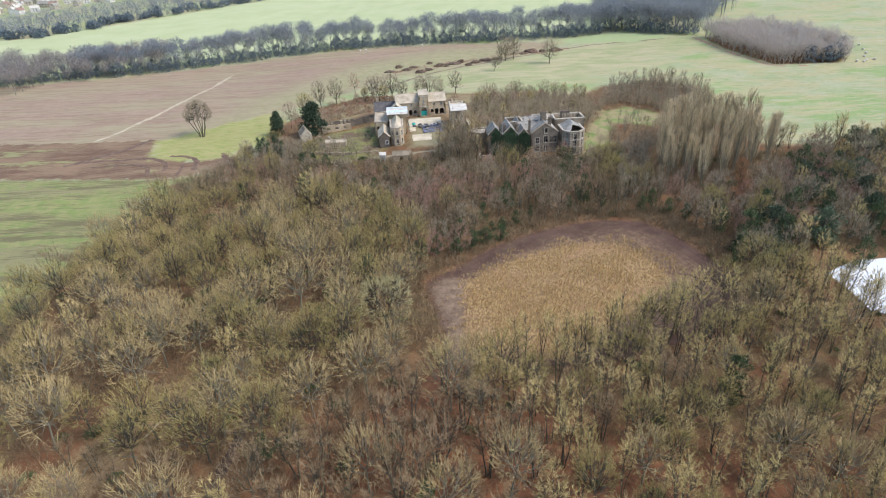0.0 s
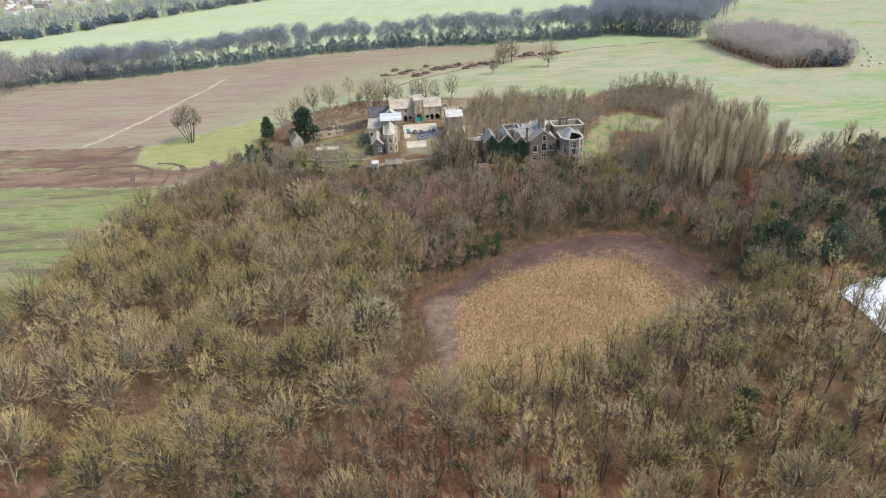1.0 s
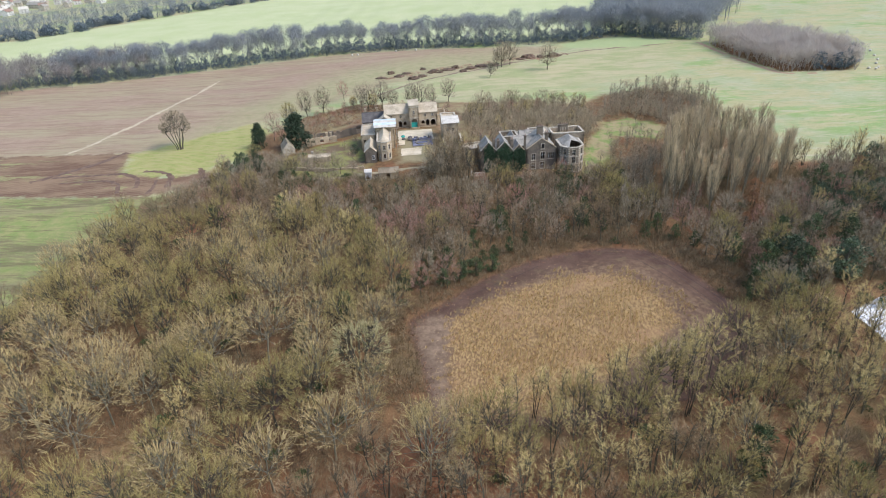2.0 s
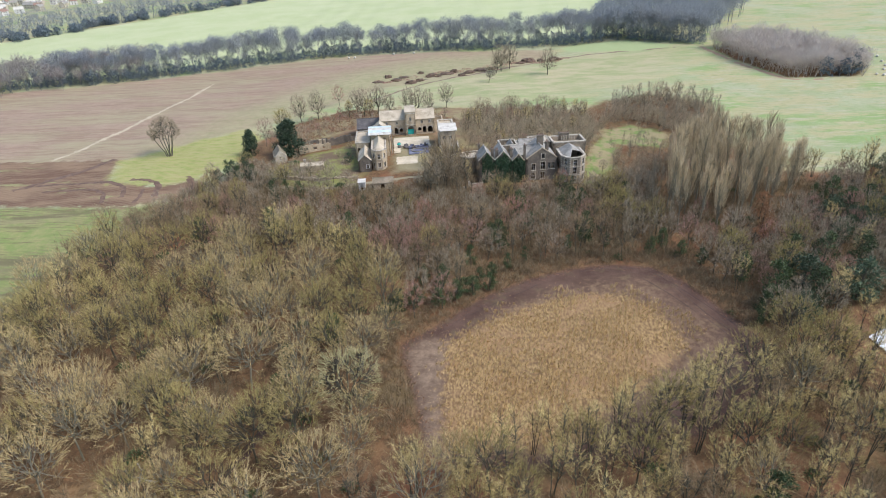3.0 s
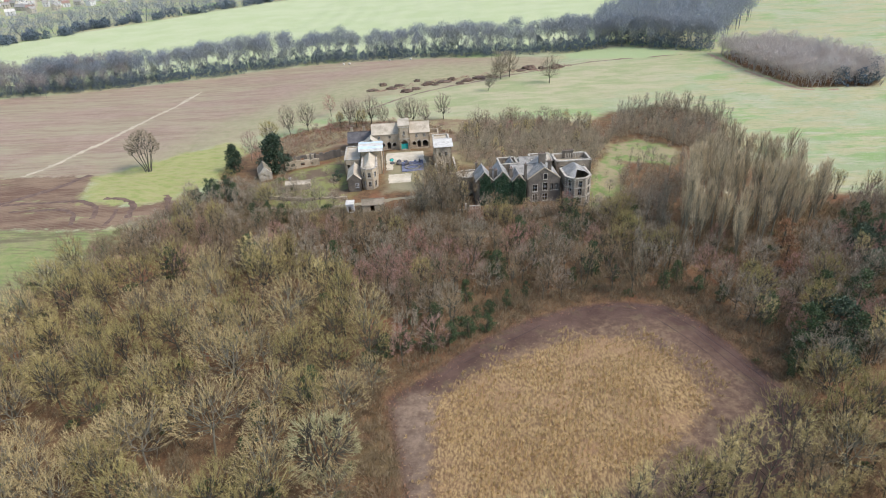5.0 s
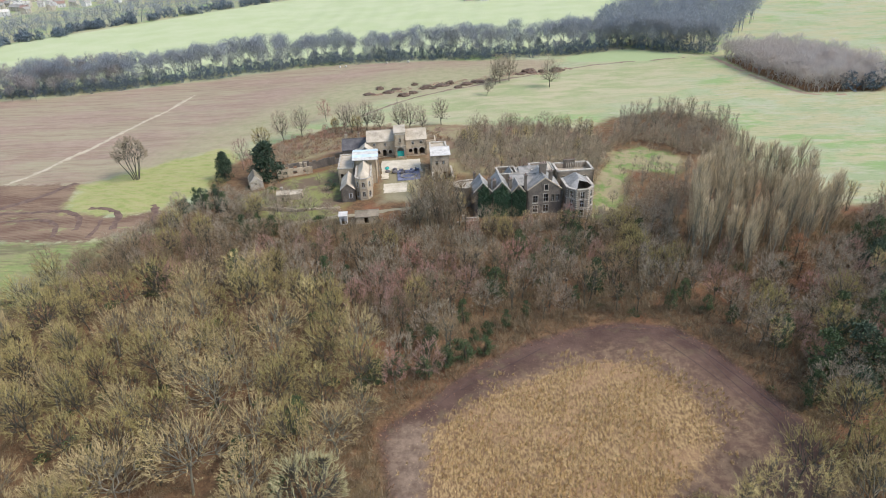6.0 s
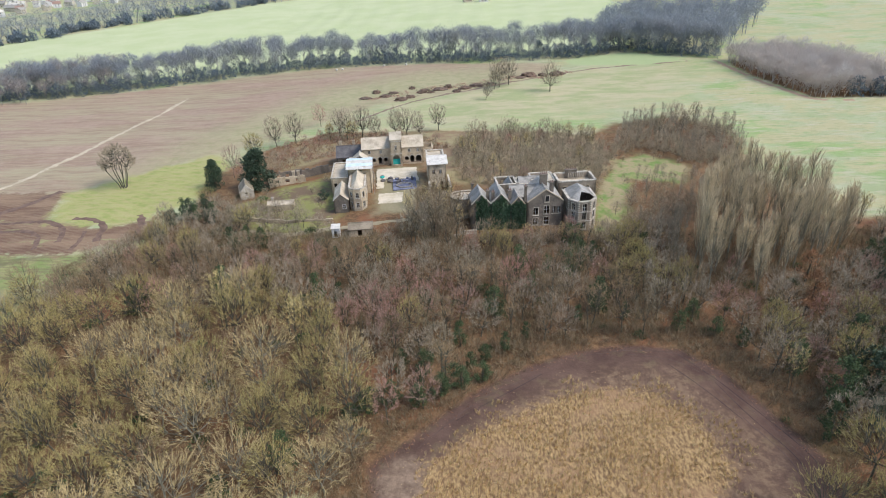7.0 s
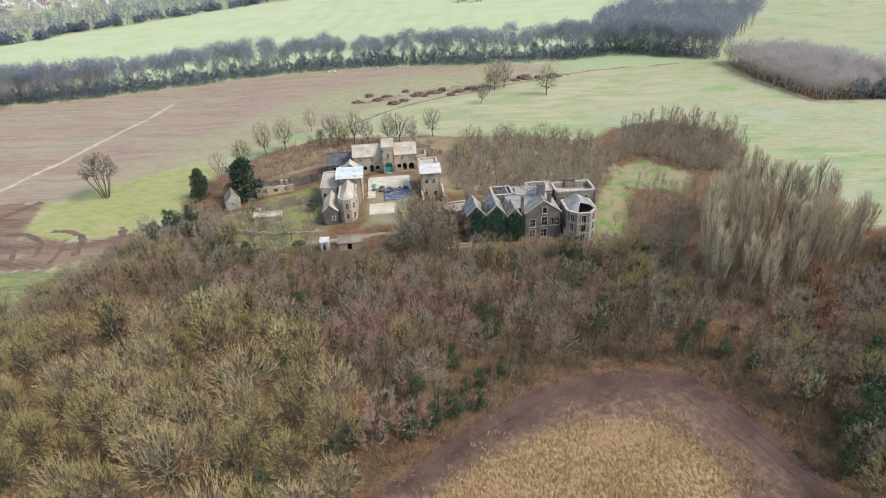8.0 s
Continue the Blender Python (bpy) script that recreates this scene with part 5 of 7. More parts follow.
def tall_tree(seed, high=21.0, wide=1.9, rise=0.3, count=95, fans=9, base=0.12):
    """A narrow poplar: one stem with steep branches all the way up."""
    rng = np.random.default_rng(seed)
    wood, fine = Geo(), Geo()
    n = 7
    lean = rng.normal(size=2) * 0.05
    p = np.array([[lean[0] * high * (i / n) ** 2, lean[1] * high * (i / n) ** 2, high * 0.94 * i / n - 0.3] for i in range(n + 1)])
    r = np.linspace(0.24, 0.03, n + 1)
    wood.add(*tubes(p[:-1], p[1:], r[:-1], r[1:], 6))
    h = rng.uniform(base, 0.93, count) ** 0.9
    az = rng.uniform(0, 6.28, count)
    start = np.stack([np.interp(h, np.linspace(0, 0.94, n + 1), p[:, j]) for j in range(3)], 1)
    reach = wide * np.minimum(1.0, 0.45 + 4.0 * (h - base)) * (1.2 - 0.95 * (h - base) / (1 - base)) * rng.uniform(0.6, 1.1, count)
    up = np.minimum(reach / rise, high * 1.02 - start[:, 2])
    tip = start + np.stack([np.cos(az) * reach, np.sin(az) * reach, up], 1)
    mid = start * 0.5 + tip * 0.5 + np.stack([np.cos(az), np.sin(az), 0 * az], 1) * reach[:, None] * 0.18
    wood.add(*tubes(start, mid, 0.05, 0.03, 3))
    fine.add(*blades(mid, tip - mid, np.linalg.norm(tip - mid, axis=1), 0.08, rng))
    k = count * fans
    i = np.repeat(np.arange(count), fans)
    f = rng.uniform(-0.5, 1.0, k)[:, None]
    basep = np.where(f < 0, mid[i] + (start[i] - mid[i]) * -f, mid[i] + (tip[i] - mid[i]) * f)
    way = np.stack([np.cos(az), np.sin(az), 0 * az], 1)[i] * 0.4 + np.array([0, 0, 1.0]) + rng.normal(size=(k, 3)) * 0.3
    fine.add(*blades(basep, way, rng.uniform(0.8, 2.0, k), 0.048, rng))
    return wood.arrays(), fine.arrays()


def leaf_tree(seed, high=9.0, wide=3.6, leaves=2600, size=0.42, cone=0.0, skirt=0.12):
    """An evergreen: a stem, some limbs, and a crown of many leaf sprays gathered in uneven clumps."""
    rng = np.random.default_rng(seed)
    wood, fine = Geo(), Geo()
    p = np.array([[0, 0, -0.3], [0.1, 0, high * 0.3], [0, 0.1, high * 0.62], [0.05, 0, high * 0.9]])
    wood.add(*tubes(p[:-1], p[1:], np.array([0.26, 0.2, 0.12]), np.array([0.2, 0.12, 0.03]), 6))
    m = 60 if cone else 34
    cz = rng.uniform(0, 1, m)
    az = rng.uniform(0, 6.28, m)
    prof = (1 - cz) ** 0.55 if cone else np.sin(np.clip(cz * 0.86 + 0.14, 0, 1) * np.pi) ** 0.6
    rad = wide * prof * rng.uniform(0.5, 0.92, m)
    c = np.stack([np.cos(az) * rad, np.sin(az) * rad, high * (skirt + (0.95 - skirt) * cz)], 1)
    wood.add(*tubes(np.stack([c[:, 0] * 0, c[:, 1] * 0, np.minimum(c[:, 2] * 0.85, high * 0.85)], 1), c, 0.06, 0.02, 3))
    i = rng.integers(0, m, leaves)
    d = unit(rng.normal(size=(leaves, 3)))
    rr = (wide * 0.34 * rng.uniform(0.6, 1.15, m))[i] * rng.uniform(0.45, 1.05, leaves)
    pos = c[i] + d * rr[:, None] * np.array([1.0, 1.0, 0.8])
    fine.add(*blades(pos, d + np.array([0, 0, -0.25 if cone else 0.1]) + rng.normal(size=(leaves, 3)) * 0.5, rng.uniform(0.6, 1.3, leaves) * size, rng.uniform(0.5, 1.0, leaves) * size, rng))
    return wood.arrays(), fine.arrays()


def far_tree(seed, high=13.0, wide=3.6, twigs=190, trunk=0.45):
    """A distant bare tree: stem, a few limbs, coarse twigs."""
    rng = np.random.default_rng(seed)
    g, t = Geo(), Geo()
    g.add(*tubes([(0, 0, -0.5)], [(rng.normal() * 0.2, rng.normal() * 0.2, high * trunk)], 0.17, 0.1, 4))
    az = rng.uniform(0, 6.28, 6)
    end = np.stack([np.cos(az) * wide * 0.6, np.sin(az) * wide * 0.6, high * rng.uniform(0.72, 0.95, 6)], 1)
    g.add(*tubes(np.tile([[0, 0, high * trunk]], (6, 1)) - np.array([[0, 0, 1]]) * rng.uniform(0, 2, 6)[:, None], end, 0.09, 0.03, 3))
    cz = rng.uniform(-0.85, 1, twigs)
    a = rng.uniform(0, 6.28, twigs)
    d = np.stack([np.sqrt(1 - cz ** 2) * np.cos(a), np.sqrt(1 - cz ** 2) * np.sin(a), cz], 1)
    c = np.array([0, 0, high * (0.5 + trunk * 0.42)])
    lump = 0.9 + 0.1 * np.sin(a * 3 + seed) + 0.08 * np.sin(cz * 5 + a * 2)
    pos = c + d * np.array([wide, wide, high * (0.46 - trunk * 0.42)]) * (lump * rng.uniform(0.3, 1, twigs) ** 0.5)[:, None]
    t.add(*blades(pos, d * 0.7 + np.array([0, 0, 0.35]) + rng.normal(size=(twigs, 3)) * 0.4, rng.uniform(0.6, 1.5, twigs), 0.26, rng))
    inner = twigs // 5
    t.add(*blades(c + (pos[:inner] - c) * 0.62, rng.normal(size=(inner, 3)) + np.array([0, 0, 0.5]), rng.uniform(1.4, 2.6, inner), 0.4, rng))
    return g.arrays(), t.arrays()


def bush(seed, wide=1.6, high=2.2, twigs=95, thick=0.075, lean=0.6):
    rng = np.random.default_rng(seed)
    a = rng.uniform(0, 6.28, twigs)
    r = np.sqrt(rng.uniform(0, 1, twigs)) * wide
    h = high * (1 - (r / wide) ** 2 * 0.7)
    z0 = rng.uniform(-0.1, 0.6, twigs) * h
    pos = np.stack([np.cos(a) * r, np.sin(a) * r, z0], 1)
    way = np.stack([np.cos(a) * r / wide * lean, np.sin(a) * r / wide * lean, np.ones(twigs)], 1) + rng.normal(size=(twigs, 3)) * 0.4
    return blades(pos, way, np.maximum(0.35, h - z0) * rng.uniform(0.5, 1.0, twigs), thick, rng)


def species(name, shapes, bark, twig, label, category="tree", group="", crown="crown"):
    """Builds each shape once as a thing with trunk and crown; the first use takes it, later ones copy it."""
    made = []
    for wood, fine in shapes:
        made.append((tri_mesh("trunk", *wood, bark), tri_mesh(crown, *fine, twig)))

    def plant(x, y, scale=1.0, turn=None, rng=random, stretch=1.0, variant=None):
        a, b = made[variant if variant is not None else rng.randrange(len(made))]
        ob = new(name)
        ob.empty_display_size = 0.3
        ob.matrix_basis = pose(x, y, level(x, y), rng.uniform(-3, 3), rng.uniform(-3, 3), rng.uniform(0, 360) if turn is None else turn) @ Matrix.Diagonal((scale * rng.uniform(0.88, 1.12), scale * rng.uniform(0.88, 1.12), scale * stretch, 1))
        for nm, me in (("trunk", a), (crown, b)):
            c = new(nm, me)
            c.parent = ob
        return tagged(ob, label, category, group)

    return plant


def scatter_mesh(name, shapes, spots, material, label, category, seed=0, lift=0.0):
    """One mesh of many joined copies of the shapes, for growth that nobody could count."""
    rng = np.random.default_rng(seed)
    g = Geo()
    zs = land(np.array([s[0] for s in spots]), np.array([s[1] for s in spots]))
    for (x, y, sc), z in zip(spots, zs):
        v, f = shapes[rng.integers(len(shapes))]
        t = rng.uniform(0, 6.28)
        c, s = math.cos(t), math.sin(t)
        w = np.stack([v[:, 0] * c - v[:, 1] * s, v[:, 0] * s + v[:, 1] * c, v[:, 2] * rng.uniform(0.85, 1.15)], 1) * sc
        g.add(w + np.array([x, y, z + lift]), f)
    return tagged(new(name, g.mesh(name, material)), label, category, kind="stuff")


def poisson(poly, gap, seed, taken=(), holes=(), tries=9000, margin=0.0, vary=0.35, want=10 ** 6):
    """Random spots in a polygon, no nearer to one another than about gap."""
    rng = np.random.default_rng(seed)
    p = np.array(poly, float)
    lo, hi = p.min(0), p.max(0)
    c = rng.uniform(lo, hi, (tries, 2))
    keep = inside_distance(c[:, 0], c[:, 1], poly) > margin
    for h, m in holes:
        keep &= inside_distance(c[:, 0], c[:, 1], h) < -m
    cell, out = {}, []
    for q in taken:
        cell.setdefault((int(q[0] // gap), int(q[1] // gap)), []).append(q)
    for x, y in c[keep]:
        i, j = int(x // gap), int(y // gap)
        g2 = (gap * rng.uniform(1 - vary, 1)) ** 2
        if all((x - a) ** 2 + (y - b) ** 2 > g2 for di in (-1, 0, 1) for dj in (-1, 0, 1) for a, b in cell.get((i + di, j + dj), ())):
            cell.setdefault((i, j), []).append((x, y))
            out.append((float(x), float(y)))
            if len(out) >= want:
                break
    return out


def reach(spots):
    """Keeps the spots on the stretch of land between the near glade and the hall."""
    return [(x, y) for x, y in spots if y > 46 and abs(x - 4) < 0.66 * y + 38]


def ring(cx, cy, rx, ry, k=20):
    return [(cx + rx * math.cos(i * math.tau / k), cy + ry * math.sin(i * math.tau / k)) for i in range(k)]


HALL_PLOT = [(8, 200), (48, 203), (51, 228), (36, 230), (6, 225)]
STABLE_PLOT = [(-33, 212), (-4, 208), (8, 224), (8, 272), (-42, 274), (-36, 240)]
WEST_PLOT = [(-66, 235), (-52, 246), (-28, 256), (-28, 262), (-56, 256), (-68, 248)]
PLOTS = [(MUD, 0.5), (HALL_PLOT, 0.5), (STABLE_PLOT, 0.5), (POND, 0.0)]
GLADES = [(ring(-9, 67, 22, 15), 0.0), (GLADE, 0.0), ([(-29, 109), (-35, 109), (-38, 90), (-44, 56), (-38, 56), (-34, 84)], 0.0)]
trng = random.Random(21)

plant_ash = species("ash_tree", [coral_tree(s, 13.2 + 0.6 * (s % 4), 4.3 + 0.75 * (s % 3), fork=0.34, flat=0.4 + 0.02 * (s % 2), tips=350, ends=6, end=0.5, thick=0.06, low=-0.5, loose=0.5, up=0.25, depth=0.35) for s in range(1, 10)], BARK, TWIG_OLIVE, "bare ash tree with lichen-olive twigs in winter woodland", group="woodland ash trees")
plant_tan = species("sycamore_tree", [coral_tree(s, 14.0 + 0.5 * (s % 3), 4.9 + 0.6 * (s % 3), fork=0.34, flat=0.41, thick=0.068, tips=350, ends=6, end=0.5, low=-0.5, loose=0.5, up=0.25, depth=0.35) for s in range(11, 18)], BARK_PALE, TWIG_TAN, "bare sycamore with pale tan coral-like twigs", group="woodland sycamores")
plant_slim = species("beech_tree", [pole_tree(s, 15.0, 2 + s % 3, 1.3, 2.2, 28, 15, 0.4, 0.038) for s in range(21, 27)], BARK, TWIG_BROWN, "clump of slender bare beech stems with fine olive-tan twigs", group="woodland beeches")
plant_haze = species("silver_birch_tree", [pole_tree(s, 14.0, 2 + s % 2, 1.8, 2.9, 36, 13, 0.36, 0.042, 0.17) for s in range(221, 226)], BARK, TWIG_HAZE, "dark-stemmed bare tree under a haze of fine brown twigs", group="hazy trees in the dip")
plant_young = species("young_ash_tree", [pole_tree(s, 13.0, 2 + s % 2, 0.8, 1.5, 22, 9, 0.3, 0.05, 0.1) for s in range(231, 235)], BARK_PALE, TWIG_GREY, "slender upright young tree with grey-brown twigs", group="young trees beside the poplars")
plant_dusk = species("hornbeam_tree", [coral_tree(s, 13.5, 3.9, fork=0.3, flat=0.42, tips=130, ends=8, end=1.0, thick=0.05, trunk=0.18, low=-0.6, up=0.4, loose=0.5) for s in range(121, 125)], BARK, TWIG_DUSK, "bare hornbeam with dark brown hazy twigs", group="woodland hornbeams")
plant_grey = species("alder_tree", [coral_tree(s, 11.5, 3.9, fork=0.24, flat=0.44, tips=135, ends=11, end=0.9, thick=0.046, trunk=0.16, low=-0.6, up=0.4, loose=0.5) for s in range(31, 37)], BARK, TWIG_GREY, "bare grey-brown alder in dense woodland", group="woodland alders")
plant_red = species("birch_tree", [coral_tree(s, 10.5, 3.2, fork=0.24, flat=0.46, tips=115, ends=12, end=0.9, thick=0.044, trunk=0.14, low=-0.6, up=0.45, loose=0.5) for s in range(41, 44)], BARK, TWIG_RED, "bare birch with a reddish-brown haze of twigs", group="woodland birches")
plant_thorn = species("thorn_tree", [coral_tree(s, 6.2, 2.2, fork=0.14, flat=0.47, tips=60, ends=7, end=0.8, thick=0.05, trunk=0.08, low=-0.7, up=0.7, loose=0.4) for s in range(111, 117)], BARK, TWIG_THORN, "small bare thorn tree in a tangled thicket", group="thicket thorns")
plant_poplar = species("poplar_tree", [tall_tree(s, 22.5, 3.0, 0.27, 110, 15, 0.16) for s in range(51, 58)], BARK_PALE, TWIG_POPLAR, "tall narrow bare poplar with pale steep twigs", group="poplar stand")
plant_ever = species("holly_tree", [leaf_tree(s) for s in range(61, 65)], BARK, LEAF_DARK, "dark evergreen holly tree among bare trees", group="evergreens")
plant_yew = species("yew_tree", [leaf_tree(s, 11.5, 4.3, 5200, 0.5, cone=1.0, skirt=0.03) for s in range(71, 73)], BARK, LEAF_YEW, "dark conical yew beside the lawn", group="yews by the lawn")
plant_rust = species("rusty_beech", [leaf_tree(s, 7.5, 2.5, 1500, 0.26) for s in range(75, 77)], BARK, LEAF_RUST, "small beech still holding rust-brown leaves", group="rusty beeches")
plant_ivy = species("ivy_clad_tree", [leaf_tree(s, 11.0, 2.9, 1900, 0.36) for s in range(81, 83)], BARK, LEAF_HOLLY, "leafless tree thickly clad in green ivy", group="ivy-clad trees")
plant_field = species("parkland_tree", [coral_tree(s, 13.5, 4.8, fork=0.18, flat=0.44, tips=220, ends=11, end=1.0, thick=0.05, trunk=0.26, low=-0.8, up=0.4, loose=0.5, depth=0.5) for s in range(91, 96)], BARK, TWIG_GREY, "solitary bare parkland tree in the pasture", group="parkland trees")

# ash and sycamore on the west side, slim beeches in the dip, mixed wood on the east side
WEST = [(-73, 119), (-68, 125), (-59, 120), (-65, 105), (-51, 126), (-46, 111), (-48, 105), (-44, 124), (-40, 110), (-36, 114), (-36, 129), (-27, 120), (-28, 114), (-18, 130), (-27, 143), (-36, 139), (-40, 146), (-51, 144), (-48, 154), (-58, 152), (-69, 164), (-75, 158), (-82, 156), (-77, 141), (-70, 143), (-81, 134), (-81, 127), (-40, 159), (-39, 171), (-29, 164), (-20, 151), (-62, 166), (-14, 121), (-37, 100), (-30, 96), (-36, 92), (-50, 91), (-44, 91), (-27, 100), (-26, 130), (-13, 133), (-80, 90), (-72, 95), (-71, 113), (-45, 99), (-63, 69)]
DIP = [(-18, 88), (-11, 84), (-2, 82), (-20, 77), (-12, 73), (-4, 68), (-15, 65), (-22, 64), (-33, 69), (-39, 63), (-46, 64), (4, 75), (7, 63), (-3, 58), (-27, 59), (-27, 82)]
EAST = [(8, 89), (18, 88), (16, 69), (29, 81), (35, 80), (28, 72), (48, 85), (57, 86), (68, 92), (49, 93), (45, 103), (38, 102), (70, 121), (75, 113), (64, 79), (56, 72), (49, 67), (38, 64), (32, 66), (19, 59), (54, 61), (21, 79), (38, 74), (47, 73), (63, 71), (24, 63), (39, 57), (48, 59), (30, 56), (58, 113), (50, 108), (31, 100), (16, 96), (10, 96), (23, 92), (54, 95), (64, 97), (64, 105)]
planted = []


def thinned(spots, gap):
    kept = []
    for x, y in spots:
        if all((x - a) ** 2 + (y - b) ** 2 > gap * gap for a, b in kept):
            kept.append((x, y))
    return kept




def outside(spots, polys):
    return [q for q in spots if all(inside_distance(np.array([q[0]]), np.array([q[1]]), h)[0] < 0 for h, m in polys)]


WEST, DIP, EAST = outside(thinned(WEST, 7.0), GLADES[1:]), outside(thinned(DIP, 7.0), GLADES[1:]), thinned(EAST, 6.4)
for x, y in WEST:
    (plant_tan if (x * 7 + y * 3) % 5 < 2 else plant_ash)(x, y, trng.uniform(0.92, 1.12), rng=trng)
for x, y in DIP:
    (plant_haze if (x + y) % 5 else plant_tan)(x, y, trng.uniform(0.9, 1.1), rng=trng)
for x, y in EAST:
    k = (x * 5 + y * 3) % 7
    (plant_slim if k < 5 else plant_tan if k < 6 else plant_ash)(x, y, trng.uniform(0.85, 1.02), rng=trng)
planted += WEST + DIP + EAST + [(-16, 108)]
# tall olive ash trees along the near edge of the field
for x, y, s in ((30, 96.5, 1.12), (36, 98, 1.05), (42, 99.5, 1.15), (49, 102, 1.1), (56, 106, 1.05), (12, 92, 1.05), (19, 92.5, 1.1), (25, 94, 1.0), (67, 113, 1.05), (73, 115, 1.1)):
    planted.append((x, y))
    (plant_ash if x > 60 else plant_slim)(x, y, s, rng=trng)
# the old oak at the field's corner
plant_oak = species("oak_tree", [fork_tree(97, 13.0, 6.4, fork=0.22, leaders=9, tips=380, fans=16, twig=0.9, thick=0.05, trunk=0.36, low=-0.45, flat=0.42)], BARK, TWIG_OAK, "spreading bare oak at the corner of the field")
plant_oak(-16, 108, 1.0, rng=trng)

WEST_WOOD = [(-108, 40), (-103, 100), (-102, 130), (-98, 146), (-92, 162), (-82, 167), (-60, 169), (-40, 169), (-24, 166), (-16, 156), (-10, 141), (-9, 131), (-12, 118), (-12, 110), (-8, 92), (-2, 40)]
for x, y in reach(poisson(WEST_WOOD, 7.7, 5, planted, PLOTS + GLADES, margin=1.0)):
    planted.append((x, y))
    k = trng.random()
    (plant_dusk if k < 0.08 else plant_ash if k < 0.58 else plant_tan if k < 0.94 else plant_slim)(x, y, trng.uniform(0.72, 1.12), rng=trng)
EAST_WOOD = [(-6, 40), (-6, 90), (10, 94), (32, 95), (52, 102), (66, 112), (76, 122), (84, 112), (92, 96), (120, 90), (120, 40)]
for x, y in poisson(GLADES[0][0], 6.8, 7, planted, [(MUD, 1.0)]):
    planted.append((x, y))
    plant_haze(x, y, trng.uniform(0.8, 1.05), rng=trng)
for x, y in reach(poisson(EAST_WOOD, 5.4, 6, planted, PLOTS + GLADES, margin=0.8)):
    planted.append((x, y))
    k = trng.random()
    (plant_ash if k < 0.08 else plant_slim if k < 0.8 else plant_haze if k < 0.93 else plant_tan)(x, y, trng.uniform(0.7, 0.95), rng=trng)
for x, y in ((95, 103), (99, 103), (104, 103.5), (86, 115), (86, 120), (87, 126), (110, 103), (83, 104), (86.5, 108), (89, 101), (85, 112), (92, 98), (81, 109), (84, 117)):
    planted.append((x, y))
    plant_slim(x, y, trng.uniform(0.7, 0.86), rng=trng)
for x, y, s in ((48, 82, 1.0), (-6, 62, 0.5), (-33, 72, 0.55), (-21, 126, 0.8), (-30, 120, 0.6), (16, 56, 0.5)):
    plant_ivy(x, y, s, rng=trng)

for x, y, s in ((-9, 139, 0.75), (-5, 141, 0.7), (0, 141, 0.62), (4, 143, 0.7), (8, 145, 0.62), (12, 147, 0.6), (1, 149, 0.75), (-12, 137, 0.5), (37, 197, 0.8), (40, 198, 0.75), (38.5, 194, 0.7)):
    plant_ivy(x, y, s, rng=trng, stretch=0.75)
for x, y, s in ((4, 206, 1.35), (-1, 203, 1.2), (8, 202, 1.2), (0, 208, 1.1), (-26, 196, 0.6)):
    plant_dusk(x, y, s, rng=trng)
for x, y, s in ((1, 202, 1.1), (-3, 200, 1.0), (5, 204, 0.95), (14, 195, 0.8), (-10, 192, 0.7)):
    plant_grey(x, y, s, rng=trng, stretch=1.1)
# the darker belt between the field and the buildings
BELT = [(-80, 216), (-86, 198), (-93, 184), (-96, 166), (-84, 170), (-60, 172), (-22, 169), (-8, 150), (-10, 134), (-2, 136), (13, 150), (33, 160), (54, 159), (62, 170), (58, 196), (50, 200), (30, 201), (8, 203), (-2, 207), (-30, 203), (-60, 208)]
for x, y in ((0, 169), (-6, 158), (4, 173), (-11, 166), (8, 166), (-60, 170), (20, 176), (-4, 178)):
    planted.append((x, y))
    plant_red(x, y, trng.uniform(0.9, 1.15), rng=trng)
for x, y, s in ((16, 168, 0.75), (8, 158, 0.6), (-4, 150, 0.55), (38.5, 188, 0.7), (42, 190, 0.55), (-20, 176, 0.5), (25, 178, 0.5), (-76, 226, 0.62), (-70, 222, 0.55), (30, 186, 0.45), (13, 153, 0.4), (17, 156, 0.45), (10, 151, 0.38), (54, 161, 0.5), (58, 164, 0.55), (61, 159, 0.45), (65, 155, 0.45), (22, 160, 0.4), (-70, 229, 0.6), (-66, 224, 0.5), (0, 146, 0.4), (34, 166, 0.4), (44, 166, 0.42)):
    planted.append((x, y))
    plant_ivy(x, y, s, rng=trng)
for x, y in reach(poisson(BELT, 5.6, 8, planted, PLOTS, margin=0.5)):
    planted.append((x, y))
    k = trng.random()
    fade = 0.42 if -36 < x < -7 and y > 192 else 0.72 if y > 196 else 0.82 if y > 180 else 0.95
    (plant_dusk if k < 0.3 else plant_grey if k < 0.66 else plant_haze if k < 0.76 else plant_red if k < 0.87 else plant_ivy if k < 0.92 else plant_ash)(x, y, fade * trng.uniform(0.75, 1.05), rng=trng)
# east: evergreens, mixed trees up to the poplars
for x, y, s in ((69, 130, 0.75), (71, 146, 0.8), (84, 151, 0.95), (74, 137, 1.05), (82, 140, 1.2), (90, 148, 1.1), (93, 138, 1.15), (100, 150, 1.0), (107, 175, 0.95), (111, 171, 0.8), (98, 128, 0.9), (78, 131, 0.8), (118, 160, 1.0), (112, 148, 1.0)):
    planted.append((x, y))
    (plant_ivy if (x + y) % 3 == 1 else plant_ever)(x, y, s, rng=trng)
for x, y, s in ((90, 179, 1.1), (86, 168, 0.9), (118, 190, 0.9), (130, 196, 1.0), (99, 183, 0.8)):
    planted.append((x, y))
    plant_rust(x, y, s, rng=trng)
for x, y, s in ((85, 168, 1.2), (81, 163, 0.7)):
    planted.append((x, y))
    plant_rust(x, y, s, rng=trng, stretch=1.15)
